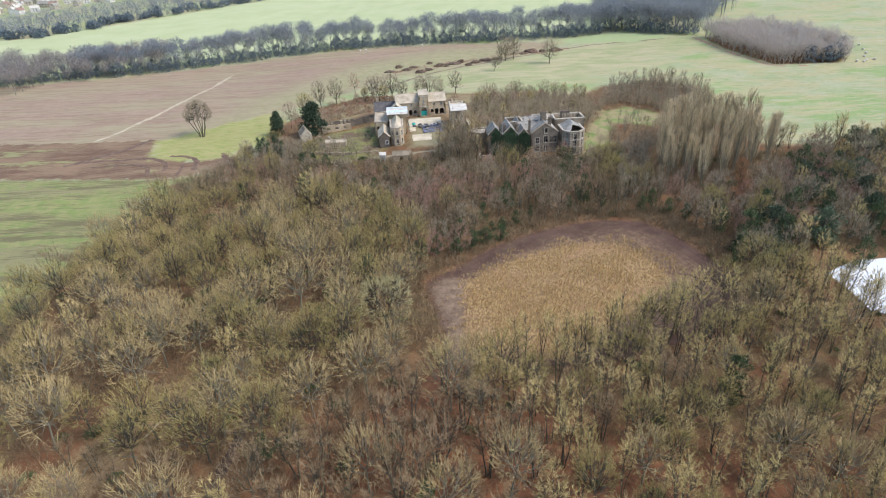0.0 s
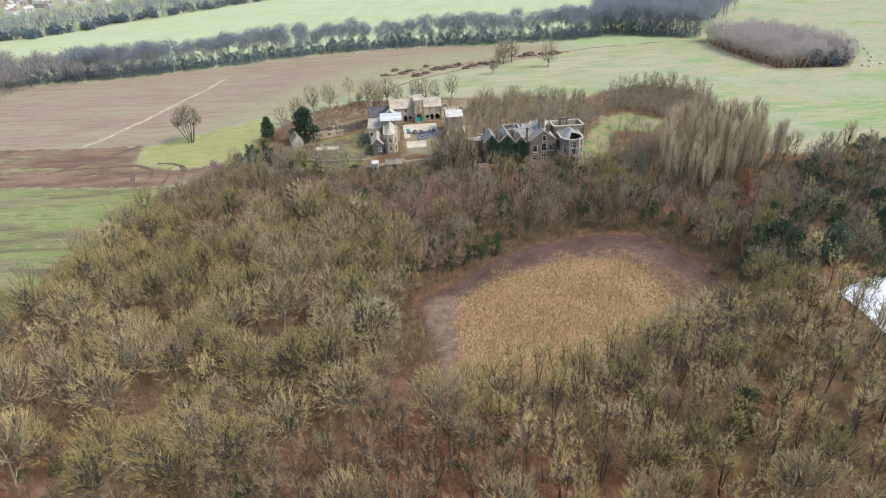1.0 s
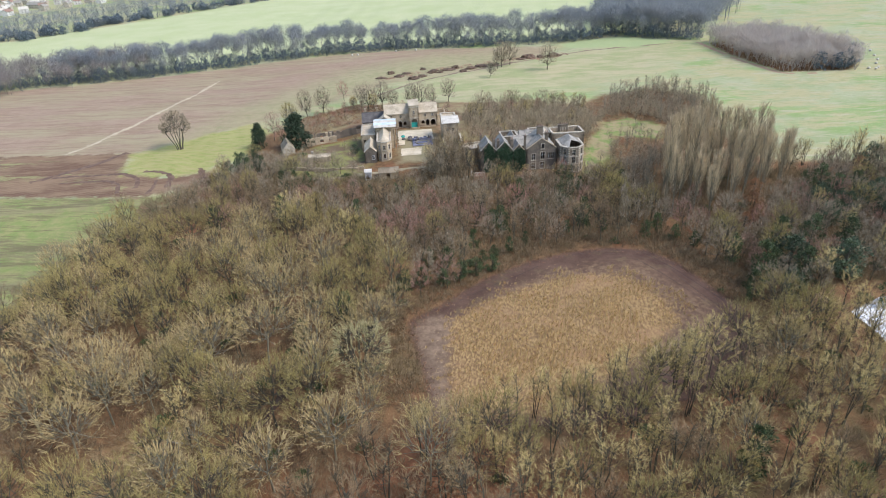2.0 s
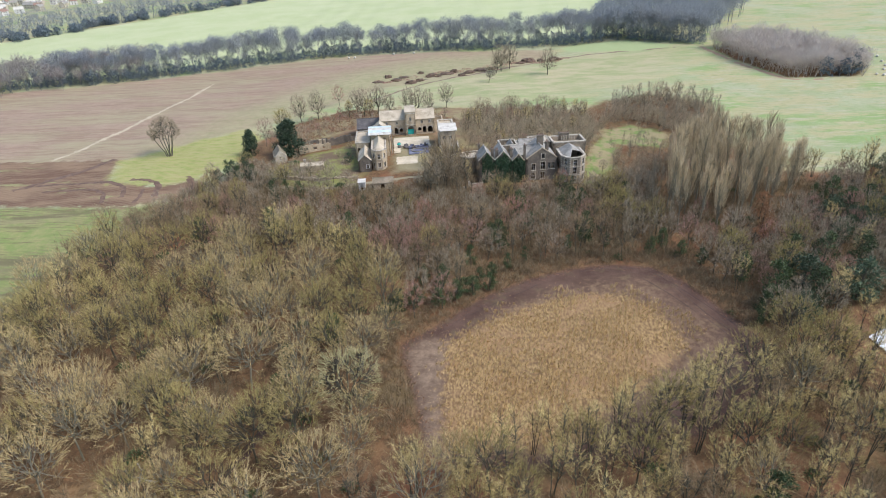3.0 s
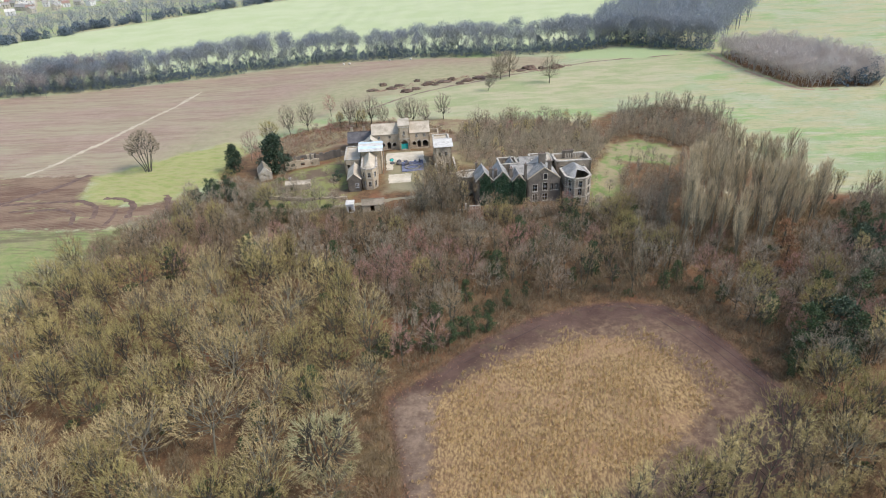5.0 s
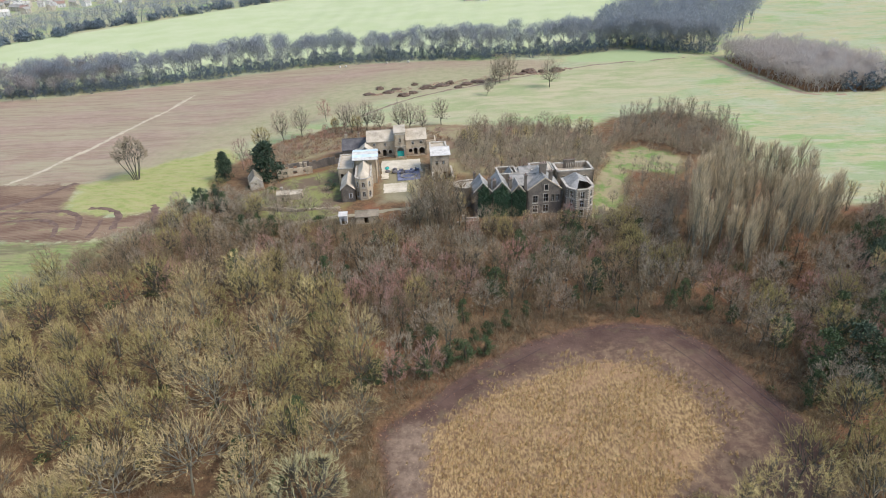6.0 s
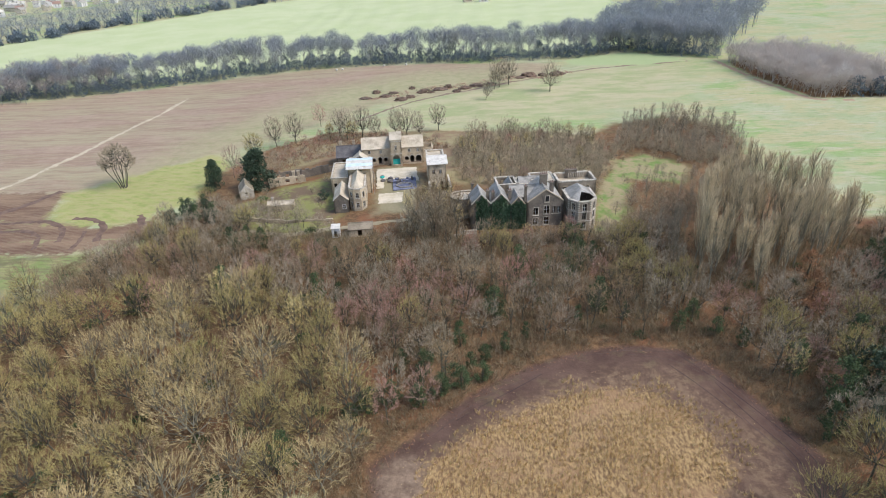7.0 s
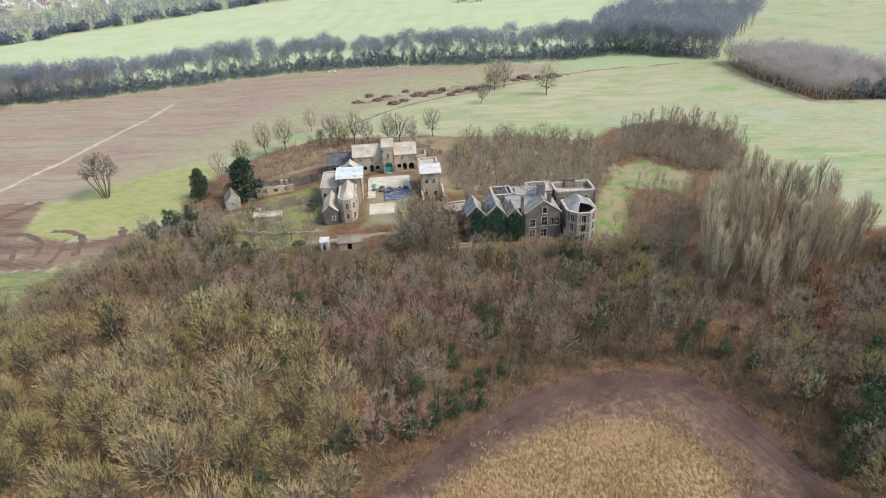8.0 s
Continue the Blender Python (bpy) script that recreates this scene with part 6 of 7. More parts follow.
for x, y, s in ((46, 174, 0.85), (51, 176, 0.9), (55, 171, 0.8), (50, 184, 0.75)):
    planted.append((x, y))
    plant_ash(x, y, s, rng=trng)
POPLARS = [(62, 174), (66, 190), (72, 206), (82, 220), (93, 230), (103, 214), (109, 200), (102, 188), (90, 178), (76, 172)]
POPLAR_WEST = [(50, 166), (52, 184), (56, 198), (63, 210), (72, 216), (77, 213), (69, 201), (64, 189), (62, 166)]
for x, y in poisson(POPLARS, 6.4, 24, planted, [(GARDEN, 0.5)]):
    planted.append((x, y))
    plant_poplar(x, y, trng.uniform(0.74, 1.04) * (0.88 if y < 185 else 1.0), rng=trng)
for x, y in poisson(POPLAR_WEST, 4.6, 26, planted, [(GARDEN, 0.5)]):
    planted.append((x, y))
    (plant_young if trng.random() < 0.75 else plant_grey)(x, y, trng.uniform(0.65, 1.0) * (0.7 if y > 198 else 1.0), rng=trng)
for x, y in poisson(POPLARS, 6.2, 25, planted, [(GARDEN, 0.5)]):
    (plant_grey if trng.random() < 0.7 else plant_red)(x, y, trng.uniform(0.55, 0.85), rng=trng)
EAST_MIX = [(62, 160), (58, 170), (74, 166), (94, 174), (112, 190), (128, 204), (130, 136), (98, 136), (74, 126)]
for x, y in reach(poisson(EAST_MIX, 5.4, 9, planted, PLOTS, margin=0.3)):
    planted.append((x, y))
    k = trng.random()
    (plant_grey if k < 0.55 else plant_ash if k < 0.63 else plant_red if k < 0.78 else plant_slim if k < 0.88 else plant_ivy)(x, y, trng.uniform(0.7, 1.0), rng=trng)
EAST_FAR = [(128, 204), (190, 196), (190, 80), (146, 96), (142, 124), (130, 136)]
for x, y in reach(poisson(EAST_FAR, 7.5, 29, planted, PLOTS, margin=0.8)):
    planted.append((x, y))
    k = trng.random()
    (plant_grey if k < 0.6 else plant_slim if k < 0.8 else plant_ever)(x, y, trng.uniform(0.9, 1.25), rng=trng)
# hedge line of thin trees against the pasture on the east
for i in range(14):
    x = 112 + i * 4.6 + trng.uniform(-1.5, 1.5)
    plant_slim(x, 207 - i * 0.5 + trng.uniform(-3, 3), trng.uniform(0.62, 0.82), rng=trng)
    plant_dusk(x - 6 + trng.uniform(-2, 2), 201 - i * 0.4 + trng.uniform(-3, 3), trng.uniform(0.6, 0.9), rng=trng)
for x, y, s in ((106, 174, 0.9), (112, 169, 0.85), (119, 173, 0.95), (103, 164, 0.8), (126, 178, 0.9), (115, 182, 0.7)):
    plant_ever(x, y, s, rng=trng)
# round the buildings
for x, y, s in ((-3, 222, 0.72), (2, 217, 0.85), (6, 213, 0.8), (4, 207, 0.75), (-45, 219, 0.66), (-39, 216, 0.7), (-51, 219, 0.68), (-58, 222, 0.6), (9, 218, 0.5), (54, 215, 0.4), (60, 222, 0.5)):
    plant_grey(x, y, s, rng=trng)
for x, y, s in ((-1, 219, 0.62), (3, 221, 0.6), (6, 217, 0.66), (1, 212, 0.7), (5, 209, 0.64), (-5, 213, 0.6), (9, 206, 0.6), (26, 198, 0.5), (36, 199, 0.45)):
    plant_slim(x, y, s, rng=trng)
for x, y, s in ((-36, 300, 0.95), (-30, 303, 1.0), (-40, 306, 0.85), (-64, 294, 1.0), (-57, 298, 0.95), (-16, 302, 0.85), (-11, 300, 0.9), (-5, 298, 0.8), (2, 306, 0.85), (-24, 302, 0.7)):
    plant_field(x, y, s, rng=trng, stretch=1.12)
for x, y, s in ((-68, 276, 0.95), (-33, 298, 0.7), (-43, 300, 0.6)):
    plant_ash(x, y, s, rng=trng)
for x, y, s in ((-51, 322, 1.05), (-71, 260, 1.2), (-67, 257, 0.8), (-46, 290, 0.6)):
    plant_red(x, y, s, rng=trng)
for x, y, s in ((-53, 215, 0.7), (-62, 222, 0.7), (-40, 211, 0.62), (-36, 213, 0.6), (-47, 213, 0.66), (-57, 217, 0.62), (-31, 210, 0.5), (-66, 226, 0.6)):
    plant_grey(x, y, s, rng=trng)
for x, y, s in ((-73, 225, 0.75), (-69, 227, 0.6), (-78, 221, 0.6), (-66, 221, 0.5)):
    plant_ever(x, y, s, rng=trng)
for x, y in poisson([(-80, 218), (-72, 234), (-64, 226), (-52, 213), (-40, 206), (-34, 203), (-60, 205)], 6.0, 33, planted, PLOTS):
    planted.append((x, y))
    (plant_grey if trng.random() < 0.8 else plant_ash)(x, y, trng.uniform(0.55, 0.78), rng=trng)
plant_yew(-58.5, 248, 1.55, stretch=0.78, rng=trng, variant=0)
plant_yew(-74.5, 250.5, 0.85, rng=trng, variant=1, stretch=1.05)
plant_ever(-33, 231, 0.42, rng=trng)
plant_many = species("many_stemmed_tree", [fork_tree(99, 14.5, 6.0, fork=0.5, leaders=14, tips=360, fans=20, twig=1.0, thick=0.06, trunk=0.34, stems=7, low=-0.4, flat=0.4, loose=0.4)], BARK, TWIG_GREY, "lone many-stemmed bare tree on the lime-green grass")
plant_many(-109, 255.5, 1.13, rng=trng)
for x, y, s in ((57, 361, 1.15), (33, 376, 1.2), (38, 379, 1.1), (24.5, 352, 0.75), (30, 372, 0.9)):
    plant_field(x, y, s, rng=trng)
# scrub and thin young trees behind the hall
SCRUB = [(6, 262), (14, 296), (35, 300), (62, 290), (64, 262), (54, 240), (30, 234), (12, 238)]
GROVE = [(68, 272), (76, 274), (86, 270), (88, 259), (104, 256), (115, 272), (119, 294), (102, 312), (80, 304)]
for x, y in poisson(SCRUB, 5.2, 12, planted, PLOTS):
    k = trng.random()
    (plant_thorn if k < 0.75 else plant_red if k < 0.87 else plant_slim)(x, y, trng.uniform(0.75, 1.3) * (1.0 if k < 0.75 else 0.5), rng=trng)
for x, y in poisson(GROVE, 5.6, 13, planted, PLOTS):
    if trng.random() < 0.55:
        plant_thorn(x, y, trng.uniform(1.0, 1.4), rng=trng)
    else:
        plant_young(x, y, trng.uniform(0.58, 0.76), rng=trng)
for x, y, s in [(a, b, 0.35 + 0.05 * (int(a * 7 + b) % 9)) for a, b in ((54, 236), (57, 243), (61, 250), (64, 262), (52, 229), (67, 266), (72, 271), (80, 272), (88, 262), (90, 250), (86, 243), (62, 238), (79, 262))]:
    plant_thorn(x, y, s, rng=trng)
for x, y in poisson([(57, 205), (74, 216), (91, 240), (84, 242), (67, 242), (57, 216)], 4.2, 39, planted, [(HALL_PLOT, 1.0)]):
    (plant_thorn if trng.random() < 0.7 else plant_young)(x, y, trng.uniform(0.4, 0.75), rng=trng)
for x, y in poisson([(64, 264), (70, 276), (90, 274), (108, 256), (104, 248), (90, 256), (78, 270)], 3.6, 40, planted):
    plant_thorn(x, y, trng.uniform(0.45, 0.95), rng=trng)
for x, y in poisson(PLOT, 9.0, 37, planted, [(STABLE_PLOT, -3.0)]):
    plant_thorn(x, y, trng.uniform(0.35, 0.9), rng=trng)
for x, y, s in ((11, 262, 0.75), (16, 272, 0.7), (24, 258, 0.6), (30, 284, 0.75), (40, 270, 0.65), (48, 282, 0.7), (52, 258, 0.6), (20, 288, 0.65), (34, 246, 0.55), (58, 276, 0.65), (98, 290, 0.75), (88, 286, 0.7), (106, 300, 0.75)):
    plant_dusk(x, y, s, rng=trng)
for x, y in poisson(GARDEN, 9.0, 38, (), [(HALL_PLOT, 1.0)]):
    plant_thorn(x, y, trng.uniform(0.22, 0.45), rng=trng)
BACK = [(-66, 290), (-45, 310), (-8, 300), (6, 280), (-10, 274), (-40, 278), (-58, 262), (-64, 266)]
for x, y in poisson(BACK, 7.0, 14, planted, PLOTS + [(WEST_PLOT, 0.0)]):
    if trng.random() < 0.4:
        plant_red(x, y, trng.uniform(0.25, 0.5), rng=trng)
    else:
        plant_thorn(x, y, trng.uniform(0.4, 0.8), rng=trng)

# ---- undergrowth ----
HALL_SKIRT = [(2, 200), (50, 198), (54, 206), (50, 210), (44, 202), (10, 203), (6, 214), (2, 222), (-6, 216)]
GARDEN_SIDE = [(-78, 222), (-74, 246), (-66, 240), (-50, 228), (-36, 214), (-30, 204), (-60, 206)]
TALL_UNDER = [(-60, 176), (-20, 170), (-8, 152), (14, 152), (40, 160), (60, 160), (76, 124), (90, 136), (128, 140), (128, 204), (60, 204), (0, 206), (-40, 206), (-84, 220), (-98, 192)]
twig_bushes = [bush(s) for s in range(5)]
srng = np.random.default_rng(30)


def sized(spots, lo, hi):
    return [(x, y, float(srng.uniform(lo, hi))) for x, y in spots]


ALL_WOOD = [(-112, 40), (-109, 150), (-100, 190), (-84, 220), (-62, 250), (-50, 230), (-30, 208), (10, 200), (60, 200), (110, 200), (150, 205), (190, 150), (170, 40)]
UNDER = PLOTS + [(GARDEN, 0.0)]
scatter_mesh("brown_scrub", twig_bushes, sized(reach(poisson(ALL_WOOD, 5.0, 15, (), UNDER, 14000)), 0.7, 1.4), TWIG_DUSK, "brown leafless scrub under the woodland trees", "scrub", 1)
scatter_mesh("tall_scrub", [bush(s, 1.9, 3.8, 140, 0.075, 0.6) for s in range(30, 35)], sized(poisson(TALL_UNDER, 3.6, 27, (), UNDER, 14000), 0.7, 1.35), TWIG_DUSK, "tangled leafless thicket between field and hall", "thicket", 8)
rim = [(x, y) for x, y in poisson(ring(28, 128, 50, 42), 1.9, 36, (), [(MUD, 0.6)]) if inside_distance(np.array([x]), np.array([y]), MUD)[0] > -7.5 and (y > 118 or x > 62 or x < -2)]
scatter_mesh("field_edge_scrub", [bush(s, 1.4, 2.4, 90, 0.075, 0.8) for s in range(40, 44)], sized(rim, 0.7, 1.5), TWIG_DUSK, "dense leafless scrub along the field edge", "scrub", 10)
scatter_mesh("red_bracken", [bush(s, 1.5, 1.0, 90, 0.09, 1.2) for s in range(5, 9)], sized(reach(poisson(ALL_WOOD, 5.0, 16, (), UNDER, 6000, want=520)), 0.6, 1.3), LEAF_LITTER, "dead rust-coloured bracken on the woodland floor", "bracken", 2)
scatter_mesh("bramble", [bush(s, 1.4, 1.5, 150, 0.2, 1.2) for s in range(9, 13)], sized(reach(poisson(ALL_WOOD, 7.0, 17, (), UNDER, 6000, want=260)), 0.6, 1.4), LEAF_HOLLY, "green bramble and ivy undergrowth in the wood", "bramble", 3)
scatter_mesh("brown_understorey", [bush(s, 2.3, 5.0, 150, 0.055, 0.6) for s in range(90, 95)], sized(reach(poisson(WEST_WOOD, 4.4, 91, (), UNDER)), 0.5, 1.15), TWIG_DUSK, "brown leafless hazel understorey beneath the ash trees", "understorey", 92)
whip_shapes = [bush(s, 1.8, 5.6, 120, 0.06, 0.35) for s in range(70, 76)]
scatter_mesh("saplings_in_wood", whip_shapes, sized(reach(poisson(EAST_WOOD, 4.8, 71, (), UNDER)), 0.35, 1.0) + sized(reach(poisson(WEST_WOOD, 12.0, 72, (), UNDER)), 0.35, 0.7), TWIG_HAZE, "thin tan saplings growing between the woodland trees", "saplings", 71)
whips = [bush(s, 1.9, 5.2, 150, 0.085, 0.35) for s in range(20, 26)]
scatter_mesh("sapling_thicket", whips, sized(poisson(SCRUB, 3.6, 18, (), PLOTS), 0.3, 0.8), TWIG_THORN, "thicket of thin pale-brown saplings behind the hall", "thicket", 4)
scatter_mesh("grey_thicket", whips, sized(poisson(SCRUB, 6.0, 34, (), PLOTS), 0.5, 1.0), TWIG_GREY, "taller grey saplings standing in the thicket", "thicket", 9)
scatter_mesh("grove_thicket", whips, sized(poisson(GROVE, 3.6, 19), 0.4, 0.85), TWIG_GREY, "dense grove of grey-brown young trees in the pasture", "thicket", 6)
scatter_mesh("garden_scrub", twig_bushes, sized(poisson(BACK, 4.0, 20, (), PLOTS), 0.5, 1.3) + sized(poisson(HALL_SKIRT, 2.6, 25, (), [(HALL_PLOT, -1.5)]), 0.8, 1.6) + sized(poisson(GARDEN_SIDE, 5.0, 26, (), PLOTS), 0.4, 1.0) + sized(poisson([(50, 199), (62, 203), (74, 216), (82, 228), (74, 232), (66, 222), (57, 212)], 2.6, 35), 0.7, 1.6), TWIG_GREY, "grey-brown scrub round the buildings", "scrub", 7)
scatter_mesh("rust_scrub", [bush(s, 1.5, 1.3, 100, 0.1, 1.0) for s in range(13, 16)], sized(poisson(BACK, 4.2, 22, (), PLOTS), 0.8, 1.8) + sized(poisson(SCRUB, 11.0, 23, (), PLOTS), 0.6, 1.0), LEAF_LITTER, "rust-brown dead growth behind the stables", "scrub", 5)

# ---- the stubble: cut stalks in rough rows ----
st = []
for row in np.arange(-26, 62, 0.95):
    for s in np.arange(90, 150, 0.42):
        st.append((row + 0.3 * (s - 100) - 5 + srng.normal() * 0.13, s + srng.normal() * 0.2))
st = np.array(st)
dist = inside_distance(st[:, 0], st[:, 1], STUBBLE)
noisy = np.array([noise.noise(Vector((x * 0.12, y * 0.12, 3.0))) + 0.5 * noise.noise(Vector((x * 0.4, y * 0.4, 9.0))) for x, y in st])
st = st[(dist + noisy * 8.0 > -2.0) & (srng.uniform(0, 1, len(st)) < np.clip(0.3 + dist * 0.12, 0.12, 0.62) + noisy)]
kk = len(st)
b3 = np.column_stack([st, land(st[:, 0], st[:, 1]) - 0.03])
g = Geo()
for rep in range(8):
    off = srng.normal(size=(kk, 3)) * np.array([0.12, 0.15, 0.0])
    g.add(*blades(b3 + off, srng.normal(size=(kk, 3)) * 0.35 + np.array([0.1, 0.0, 0.9]), srng.uniform(0.4, 1.0, kk), 0.11, srng))
tagged(new("stubble", g.mesh("stubble", STRAW)), "golden cut maize stubble standing in rough rows", "stubble", kind="stuff")
# trodden straw strewn over the bare headland
hs = srng.uniform((-8, 94), (67, 157), (26000, 2))
inner = inside_distance(hs[:, 0], hs[:, 1], STUBBLE)
hs = hs[(inside_distance(hs[:, 0], hs[:, 1], MUD) > 0.3) & (inner < 1.0) & (srng.uniform(0, 1, len(hs)) < np.exp(inner / 2.0) * 0.6)]
k = len(hs)
tagged(new("strewn_straw", tri_mesh("strewn_straw", *blades(np.column_stack([hs, land(hs[:, 0], hs[:, 1]) + 0.03]), srng.normal(size=(k, 3)) * np.array([1, 1, 0.25]) + np.array([0, 0, 0.15]), srng.uniform(0.2, 0.5, k), 0.05, srng), STRAW)), "trodden straw strewn over the muddy headland", "straw", kind="stuff")
# fallen leaves and dead stalks along the field's edge
ed = []
mud_ring = np.array(MUD, float)
for a, b in zip(mud_ring, np.roll(mud_ring, -1, 0)):
    for f in np.linspace(0, 1, int(np.hypot(*(b - a)) * 9)):
        ed.append(a + (b - a) * f + srng.normal(size=2) * 1.1)
ed = np.array(ed)
k = len(ed)
tagged(new("edge_litter", tri_mesh("edge_litter", *blades(np.column_stack([ed, land(ed[:, 0], ed[:, 1]) + 0.02]), srng.normal(size=(k, 3)) * np.array([1, 1, 0.5]) + np.array([0, 0, 0.3]), srng.uniform(0.3, 0.8, k), srng.uniform(0.08, 0.25, k), srng), LEAF_LITTER)), "pale dead stalks and leaves along the field edge", "leaf litter", kind="stuff")

# a few thin brown trees in the clearing
for x, y, s in ((-50, 92, 0.55), (-55, 84, 0.6), (-58, 76, 0.7), (-62, 81, 0.5), (-66, 71, 0.6), (-60, 69, 0.65)):
    plant_haze(x, y, s, rng=trng)
# fallen logs in the clearing of the west wood
lrng = random.Random(77)
for i in range(14):
    s = lrng.random()
    x, y = -47 - 18 * s + lrng.gauss(0, 3), 98 - 28 * s + lrng.gauss(0, 3)
    log = thing("fallen_log", x, y, level(x, y), lrng.uniform(0, 180), "pale barkless fallen log on the woodland floor", "log", "fallen logs")
    ln, r = lrng.uniform(1.5, 4.5), lrng.uniform(0.12, 0.2)
    pts = np.array([[ln * (k / 4 - 0.5), 0.12 * math.sin(k * 1.7 + i), r * 0.8] for k in range(5)])
    v, f = tubes(pts[:-1], pts[1:], np.linspace(r, r * 0.7, 4), np.linspace(r * 0.93, r * 0.6, 4), 7)
    stem = new("stem", tri_mesh("stem", v, f, STONE_PALE if i % 3 == 0 else BARK_PALE))
    stem.parent = log
    v, f = tubes(pts[1:4], pts[1:4] + np.array([[0.5, 0.7, 0.5], [0.4, -0.8, 0.3], [0.6, 0.5, 0.6]]) * ln * 0.22, 0.06, 0.02, 4)
    arm = new("side_branches", tri_mesh("side_branches", v, f, BARK_PALE))
    arm.parent = log

# ---- the distance: hedgerow belts, copse, far woods, village, heaps ----
def joined(shapes):
    """Wood and twigs of each shape as one pair of arrays."""
    return [(np.concatenate([w[0], t[0]]), np.concatenate([w[1], t[1] + len(w[0])])) for w, t in shapes]


far_all = joined([far_tree(s, 16.5, 5.2, 260, 0.36) for s in range(6)])
low_all = joined([far_tree(s, 9.5, 4.6, 60, 0.15) for s in range(6, 10)])
plant_belt = species("belt_tree", [far_tree(s, 21.0, 7.0, 950, 0.4) for s in range(140, 146)], BARK_FAR, TWIG_FAR_HAZED, "tall round-headed bare tree in the distant tree belt", group="belt trees")


def band(line, depth, front=0.0):
    """A strip of land behind a line, that much deep."""
    return [(x, y + front) for x, y in line] + [(x, y + depth) for x, y in reversed(line)]


BELT_LINE = [(-420, 372), (-340, 386), (-270, 402), (-254, 409), (-220, 412), (-176, 427), (-127, 448), (-70, 456), (-12, 448), (28, 436), (78, 433), (115, 437), (142, 415), (160, 403)]
wide_left = [(-420, 300), (-268, 362), (-256, 392), (-225, 405), (-196, 424), (-204, 470), (-300, 455), (-420, 450)]
right_run = [(100, 442), (142, 417), (160, 405), (200, 470), (230, 520), (150, 560), (110, 500)]
brng = random.Random(140)
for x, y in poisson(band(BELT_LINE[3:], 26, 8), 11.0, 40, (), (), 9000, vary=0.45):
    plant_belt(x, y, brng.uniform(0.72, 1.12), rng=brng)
scatter_mesh("belt_saplings", far_all, sized(poisson(band(BELT_LINE, 22, 4), 8.5, 39, (), (), 9000, want=170), 0.5, 0.8), TWIG_FAR_HAZED, "young trees filling the distant tree belt, haze-grey in their colour", "woodland", 39)
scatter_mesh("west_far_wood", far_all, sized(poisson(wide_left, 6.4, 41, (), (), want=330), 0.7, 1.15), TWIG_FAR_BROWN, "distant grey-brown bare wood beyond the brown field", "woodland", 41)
scatter_mesh("east_far_wood", far_all, sized(poisson(right_run, 7.0, 42, (), (), want=180), 0.9, 1.35), TWIG_FAR_HAZED, "distant bare wood where the tree belt widens", "woodland", 42)
# understorey whose bluish tone is painted haze
scatter_mesh("belt_undergrowth", [leaf_tree(s, 7.5, 3.4, 230, 0.75, skirt=0.05)[1] for s in range(3)], sized(poisson(band(BELT_LINE, 16), 4.8, 43, (), (), 20000, want=430), 0.45, 1.15), TWIG_EVERGREEN_HAZED, "dark evergreen understorey along the distant tree belt", "undergrowth", 43)
scatter_mesh("copse", far_all, sized(poisson(COPSE, 5.0, 44, (), ()), 0.6, 0.85), TWIG_COPSE, "distant copse of bare trees in the pasture", "woodland", 44)
scatter_mesh("copse_understorey", low_all, sized(poisson(COPSE, 4.2, 48, (), ()), 0.7, 1.05), TWIG_COPSE, "young bare trees filling the distant copse", "woodland", 48)
scatter_mesh("copse_evergreens", [leaf_tree(s, 5.5, 3.0, 200, 1.0, skirt=0.05)[1] for s in range(3)], sized([(203, 331), (206, 334), (199, 330), (209, 339), (212, 343), (190, 331)], 1.0, 1.6), TWIG_EVERGREEN_HAZED, "dark evergreens at the corner of the copse", "undergrowth", 45)
FAR_LINE = [(-620, 560), (-480, 590), (-396, 597), (-362, 645), (-340, 690), (-301, 738), (-246, 804), (-204, 854), (-60, 960), (60, 1040), (220, 1000), (420, 900)]
far_poly = FAR_LINE + [(460, 1060), (60, 1180), (-80, 1120), (-330, 980), (-420, 850), (-470, 760), (-520, 700), (-640, 660)]
# the skyline wood gets its bluish haze from the twig colour
scatter_mesh("far_wood", low_all, sized(poisson(far_poly, 8.5, 46, (), (), 30000, want=1050), 1.0, 1.6), TWIG_FAR_HAZED, "far bare woodland on the skyline with bluish haze in its colour", "woodland", 46)
scatter_mesh("far_wood_edge", [leaf_tree(s, 6.0, 4.0, 110, 1.6, skirt=0.02)[1] for s in range(3)], sized([(x + srng.normal() * 6, y + srng.uniform(0, 40)) for a, b in zip(FAR_LINE, FAR_LINE[1:]) for f in np.linspace(0, 1, 22) for x, y in [(a[0] + (b[0] - a[0]) * f, a[1] + (b[1] - a[1]) * f)]], 0.8, 1.3), TWIG_EVERGREEN_HAZED, "dark edge of the far woodland", "woodland", 47)


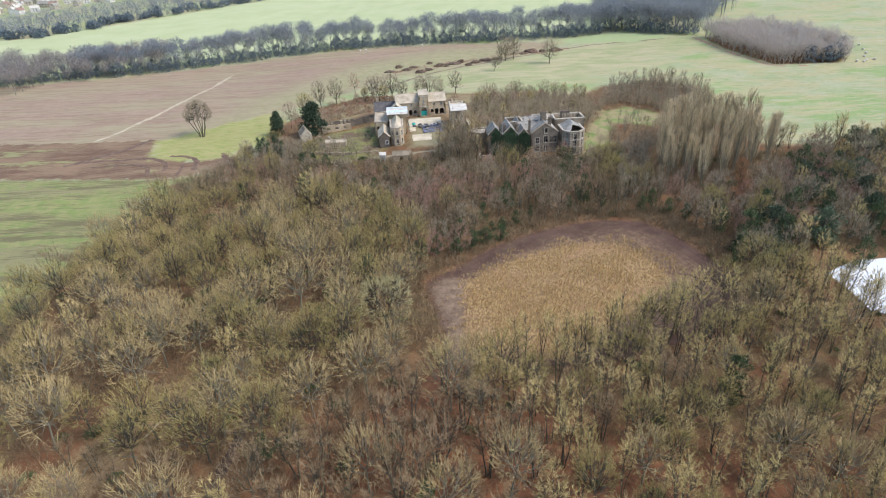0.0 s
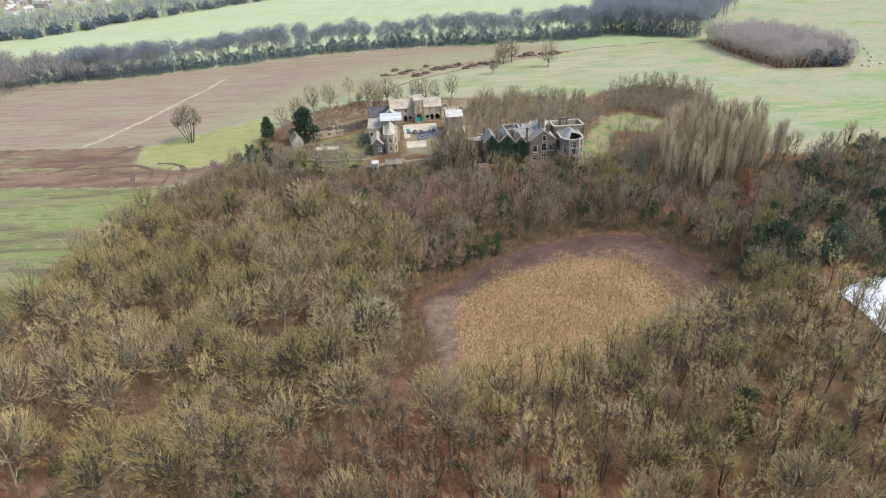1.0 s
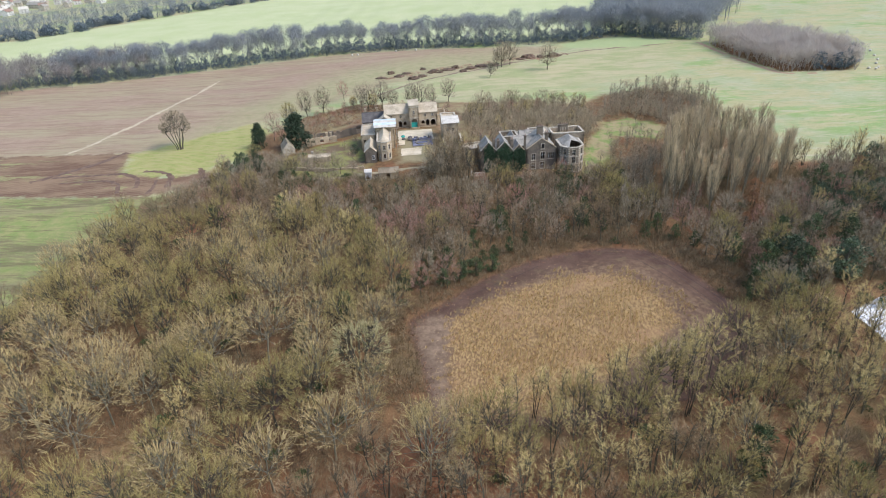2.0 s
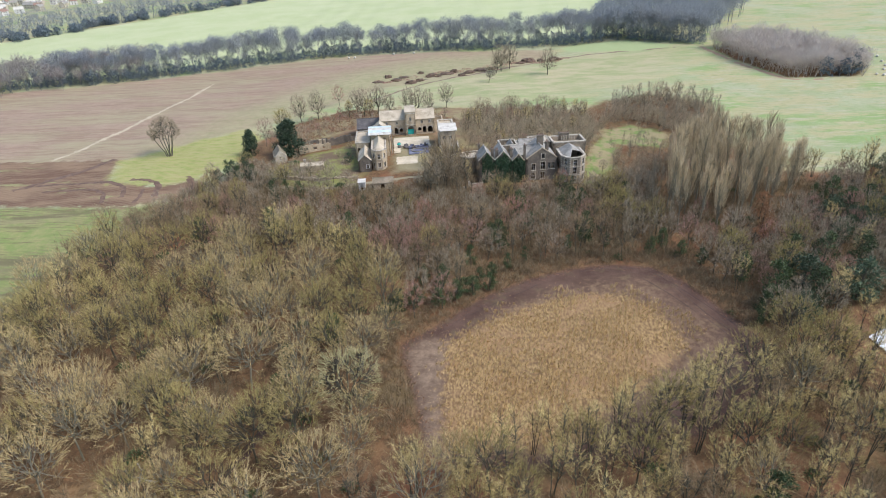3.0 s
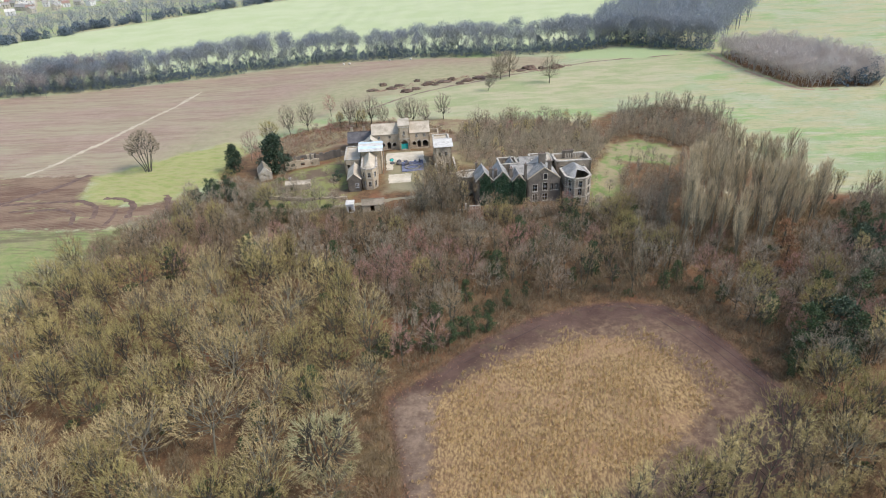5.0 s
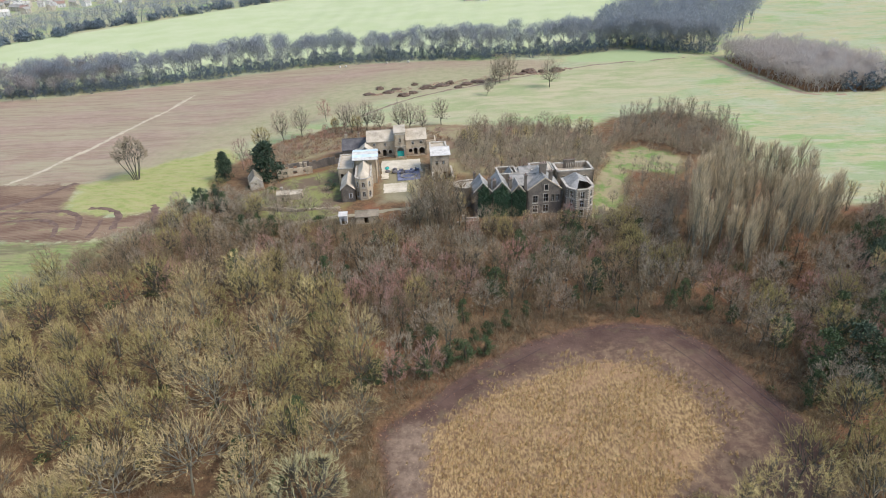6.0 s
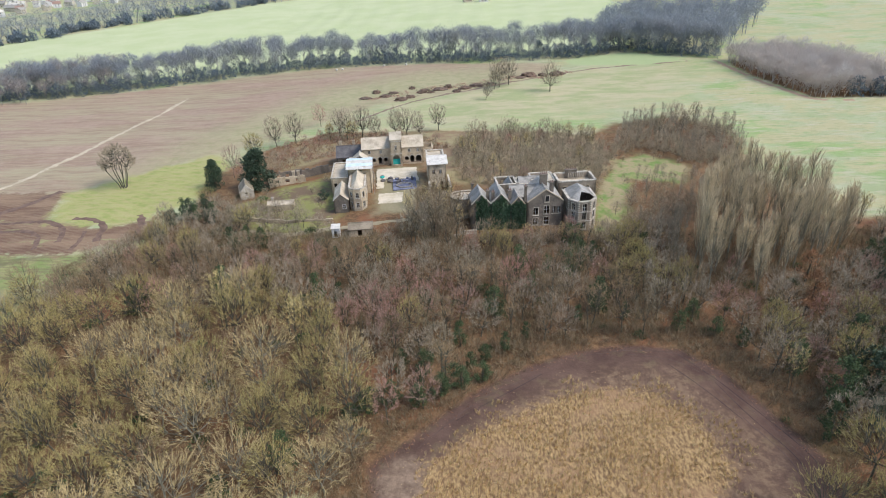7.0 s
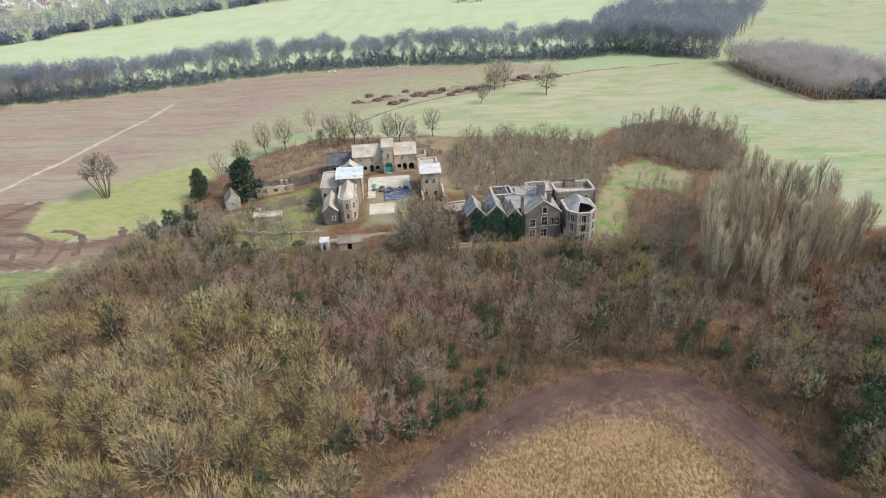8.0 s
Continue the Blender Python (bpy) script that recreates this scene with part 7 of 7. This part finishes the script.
def village_house(x, y, turn, pale, wide=8.0):
    h = thing("village_house", x, y, level(x, y), turn, "small distant house with a pitched roof in the village", "house", "village houses")
    bm = bmesh.new()
    box(bm, -wide / 2, wide / 2, -3.5, 3.5, -1, 5)
    prism(bm, [(-wide / 2, -3.5, 5), (-wide / 2, 3.5, 5), (-wide / 2, 0, 7.6)], (wide, 0, 0))
    part("wall", bm, RENDER_WHITE if pale else STONE_PALE, h)
    gable_roof(h, -wide / 2, wide / 2, -3.5, 3.5, 5.02, 7.65, (BRICK_ROOF, SLATE, SHEET_WHITE)[int(x * 3 + y) % 3], "u", 0.3, 0.2)
    # flat near-black panels paint the dark rooms behind the windows
    for u in (-2.2, 1.2):
        for v in (0.8, 3.1):
            bm = bmesh.new()
            box(bm, u, u + 1.1, -3.54, -3.5, v, v + 1.2)
            part("window", bm, PAINTED_DARK, h)
    bm = bmesh.new()
    box(bm, wide / 2 - 1.2, wide / 2 - 0.4, -0.4, 0.4, 6.6, 8.8)
    part("chimney", bm, STONE_DARK, h)


vr = random.Random(50)
VILLAGE = [(-760, 1060), (-640, 800), (-520, 800), (-500, 860), (-400, 960), (-500, 1100)]
for x, y in poisson(VILLAGE, 17.0, 51, (), (), want=95):
    village_house(x, y, vr.choice((0, 20, 90, 110)) + vr.uniform(-10, 10), vr.random() < 0.6, vr.uniform(7, 12))
for x, y in ((28, 735), (44, 728), (62, 742), (82, 730), (104, 745), (52, 755), (126, 738)):
    village_house(x, y, vr.uniform(-15, 15), vr.random() < 0.5, 9.0)


def heap(x, y, wide, high, seed, material, label, name="soil_heap"):
    h = thing(name, x, y, level(x, y), 0, label, "heap", "heaps in the field")
    bm = bmesh.new()
    bmesh.ops.create_icosphere(bm, subdivisions=3, radius=1.0)
    for v in bm.verts:
        k = 1 + 0.35 * noise.noise(v.co * 1.7 + Vector((seed, 0, 0))) + 0.18 * noise.noise(v.co * 5 + Vector((0, seed, 0)))
        v.co = Vector((v.co.x * wide * k, v.co.y * wide * 0.7 * k, max(v.co.z, -0.15) * high * k))
    part("mound", bm, material, h)
    rng = np.random.default_rng(seed)
    k = 60
    a = rng.uniform(0, 6.28, k)
    r = rng.uniform(0, 1, k)
    pos = np.stack([np.cos(a) * wide * r, np.sin(a) * wide * 0.7 * r, high * (1 - r ** 2) * 0.8], 1)
    v, f = tubes(pos, pos + rng.normal(size=(k, 3)) * np.array([1.2, 1.2, 0.4]), 0.07, 0.03, 3)
    ob = new("branches", tri_mesh("branches", v, f, BARK))
    ob.parent = h


hr = random.Random(60)
brush_spots = [(-36 + i * 1.2 + hr.gauss(0, 2), 370 + i * 0.32 + hr.gauss(0, 3.5), hr.uniform(0.5, 1.5)) for i in range(90)]
scatter_mesh("brushwood", [bush(s, 1.6, 0.9, 60, 0.14, 1.6) for s in range(60, 64)], brush_spots, TWIG_RED, "scattered felled brushwood along the field edge", "brushwood", 66)
for x, y, w in ((-35, 369, 2.6), (-27, 372, 3.0), (-31, 377, 2.0), (-22, 378, 2.2), (-17, 366, 3.6), (-12, 368, 3.0), (-9, 376, 2.8), (-2, 372, 2.6), (-5, 380, 2.4), (3, 376, 3.2), (8, 380, 2.6), (14, 378, 3.4), (20, 382, 3.6), (26, 384, 3.0), (44, 392, 2.8), (50, 396, 3.2), (57, 398, 3.0), (64, 400, 2.6), (-14, 384, 2.0), (10, 372, 2.0)):
    heap(x + hr.gauss(0, 1.2), y + hr.gauss(0, 2.0), w * hr.uniform(0.7, 1.5), hr.uniform(0.7, 2.3), int(x + y) % 97, RUBBLE, "dark heap of soil and felled branches in the pasture")
tagged(strip("field_ditch", [(-40, 320), (-28, 338), (-16, 354), (0, 364), (20, 374), (40, 384), (70, 399), (107, 406), (140, 405)], 2.2, 0.05, DIRT, 61), "bare earth trackside line across the pasture", "track", kind="structure")
tagged(strip("copse_verge", [(154, 402), (159, 362), (169, 329), (186, 325)], 3.0, 0.05, surface("dead_grass_verge", (0.3, 0.2, 0.14), (0.4, 0.28, 0.18), 0.3, 3.0), 62), "reddish dead verge beside the copse", "verge", kind="structure")
# rounded white lumps added for small unidentified white spots in the fields
for x, y in ((-60, 446), (-34, 449), (-20, 447), (-64, 447), (233, 361), (230, 352), (227, 344), (222, 337), (219, 330), (216, 327), (213, 328), (224, 331)):
    s = thing("white_lump", x, y, level(x, y), hr.uniform(0, 90), "small rounded white lump lying on the grass", "bale", "bales in the fields")
    bm = bmesh.new()
    bmesh.ops.create_icosphere(bm, subdivisions=2, radius=0.7)
    for v in bm.verts:
        v.co = Vector((v.co.x * 1.2, v.co.y, v.co.z * 0.85 + 0.5))
    part("wrap", bm, SHEET_WHITE, s)
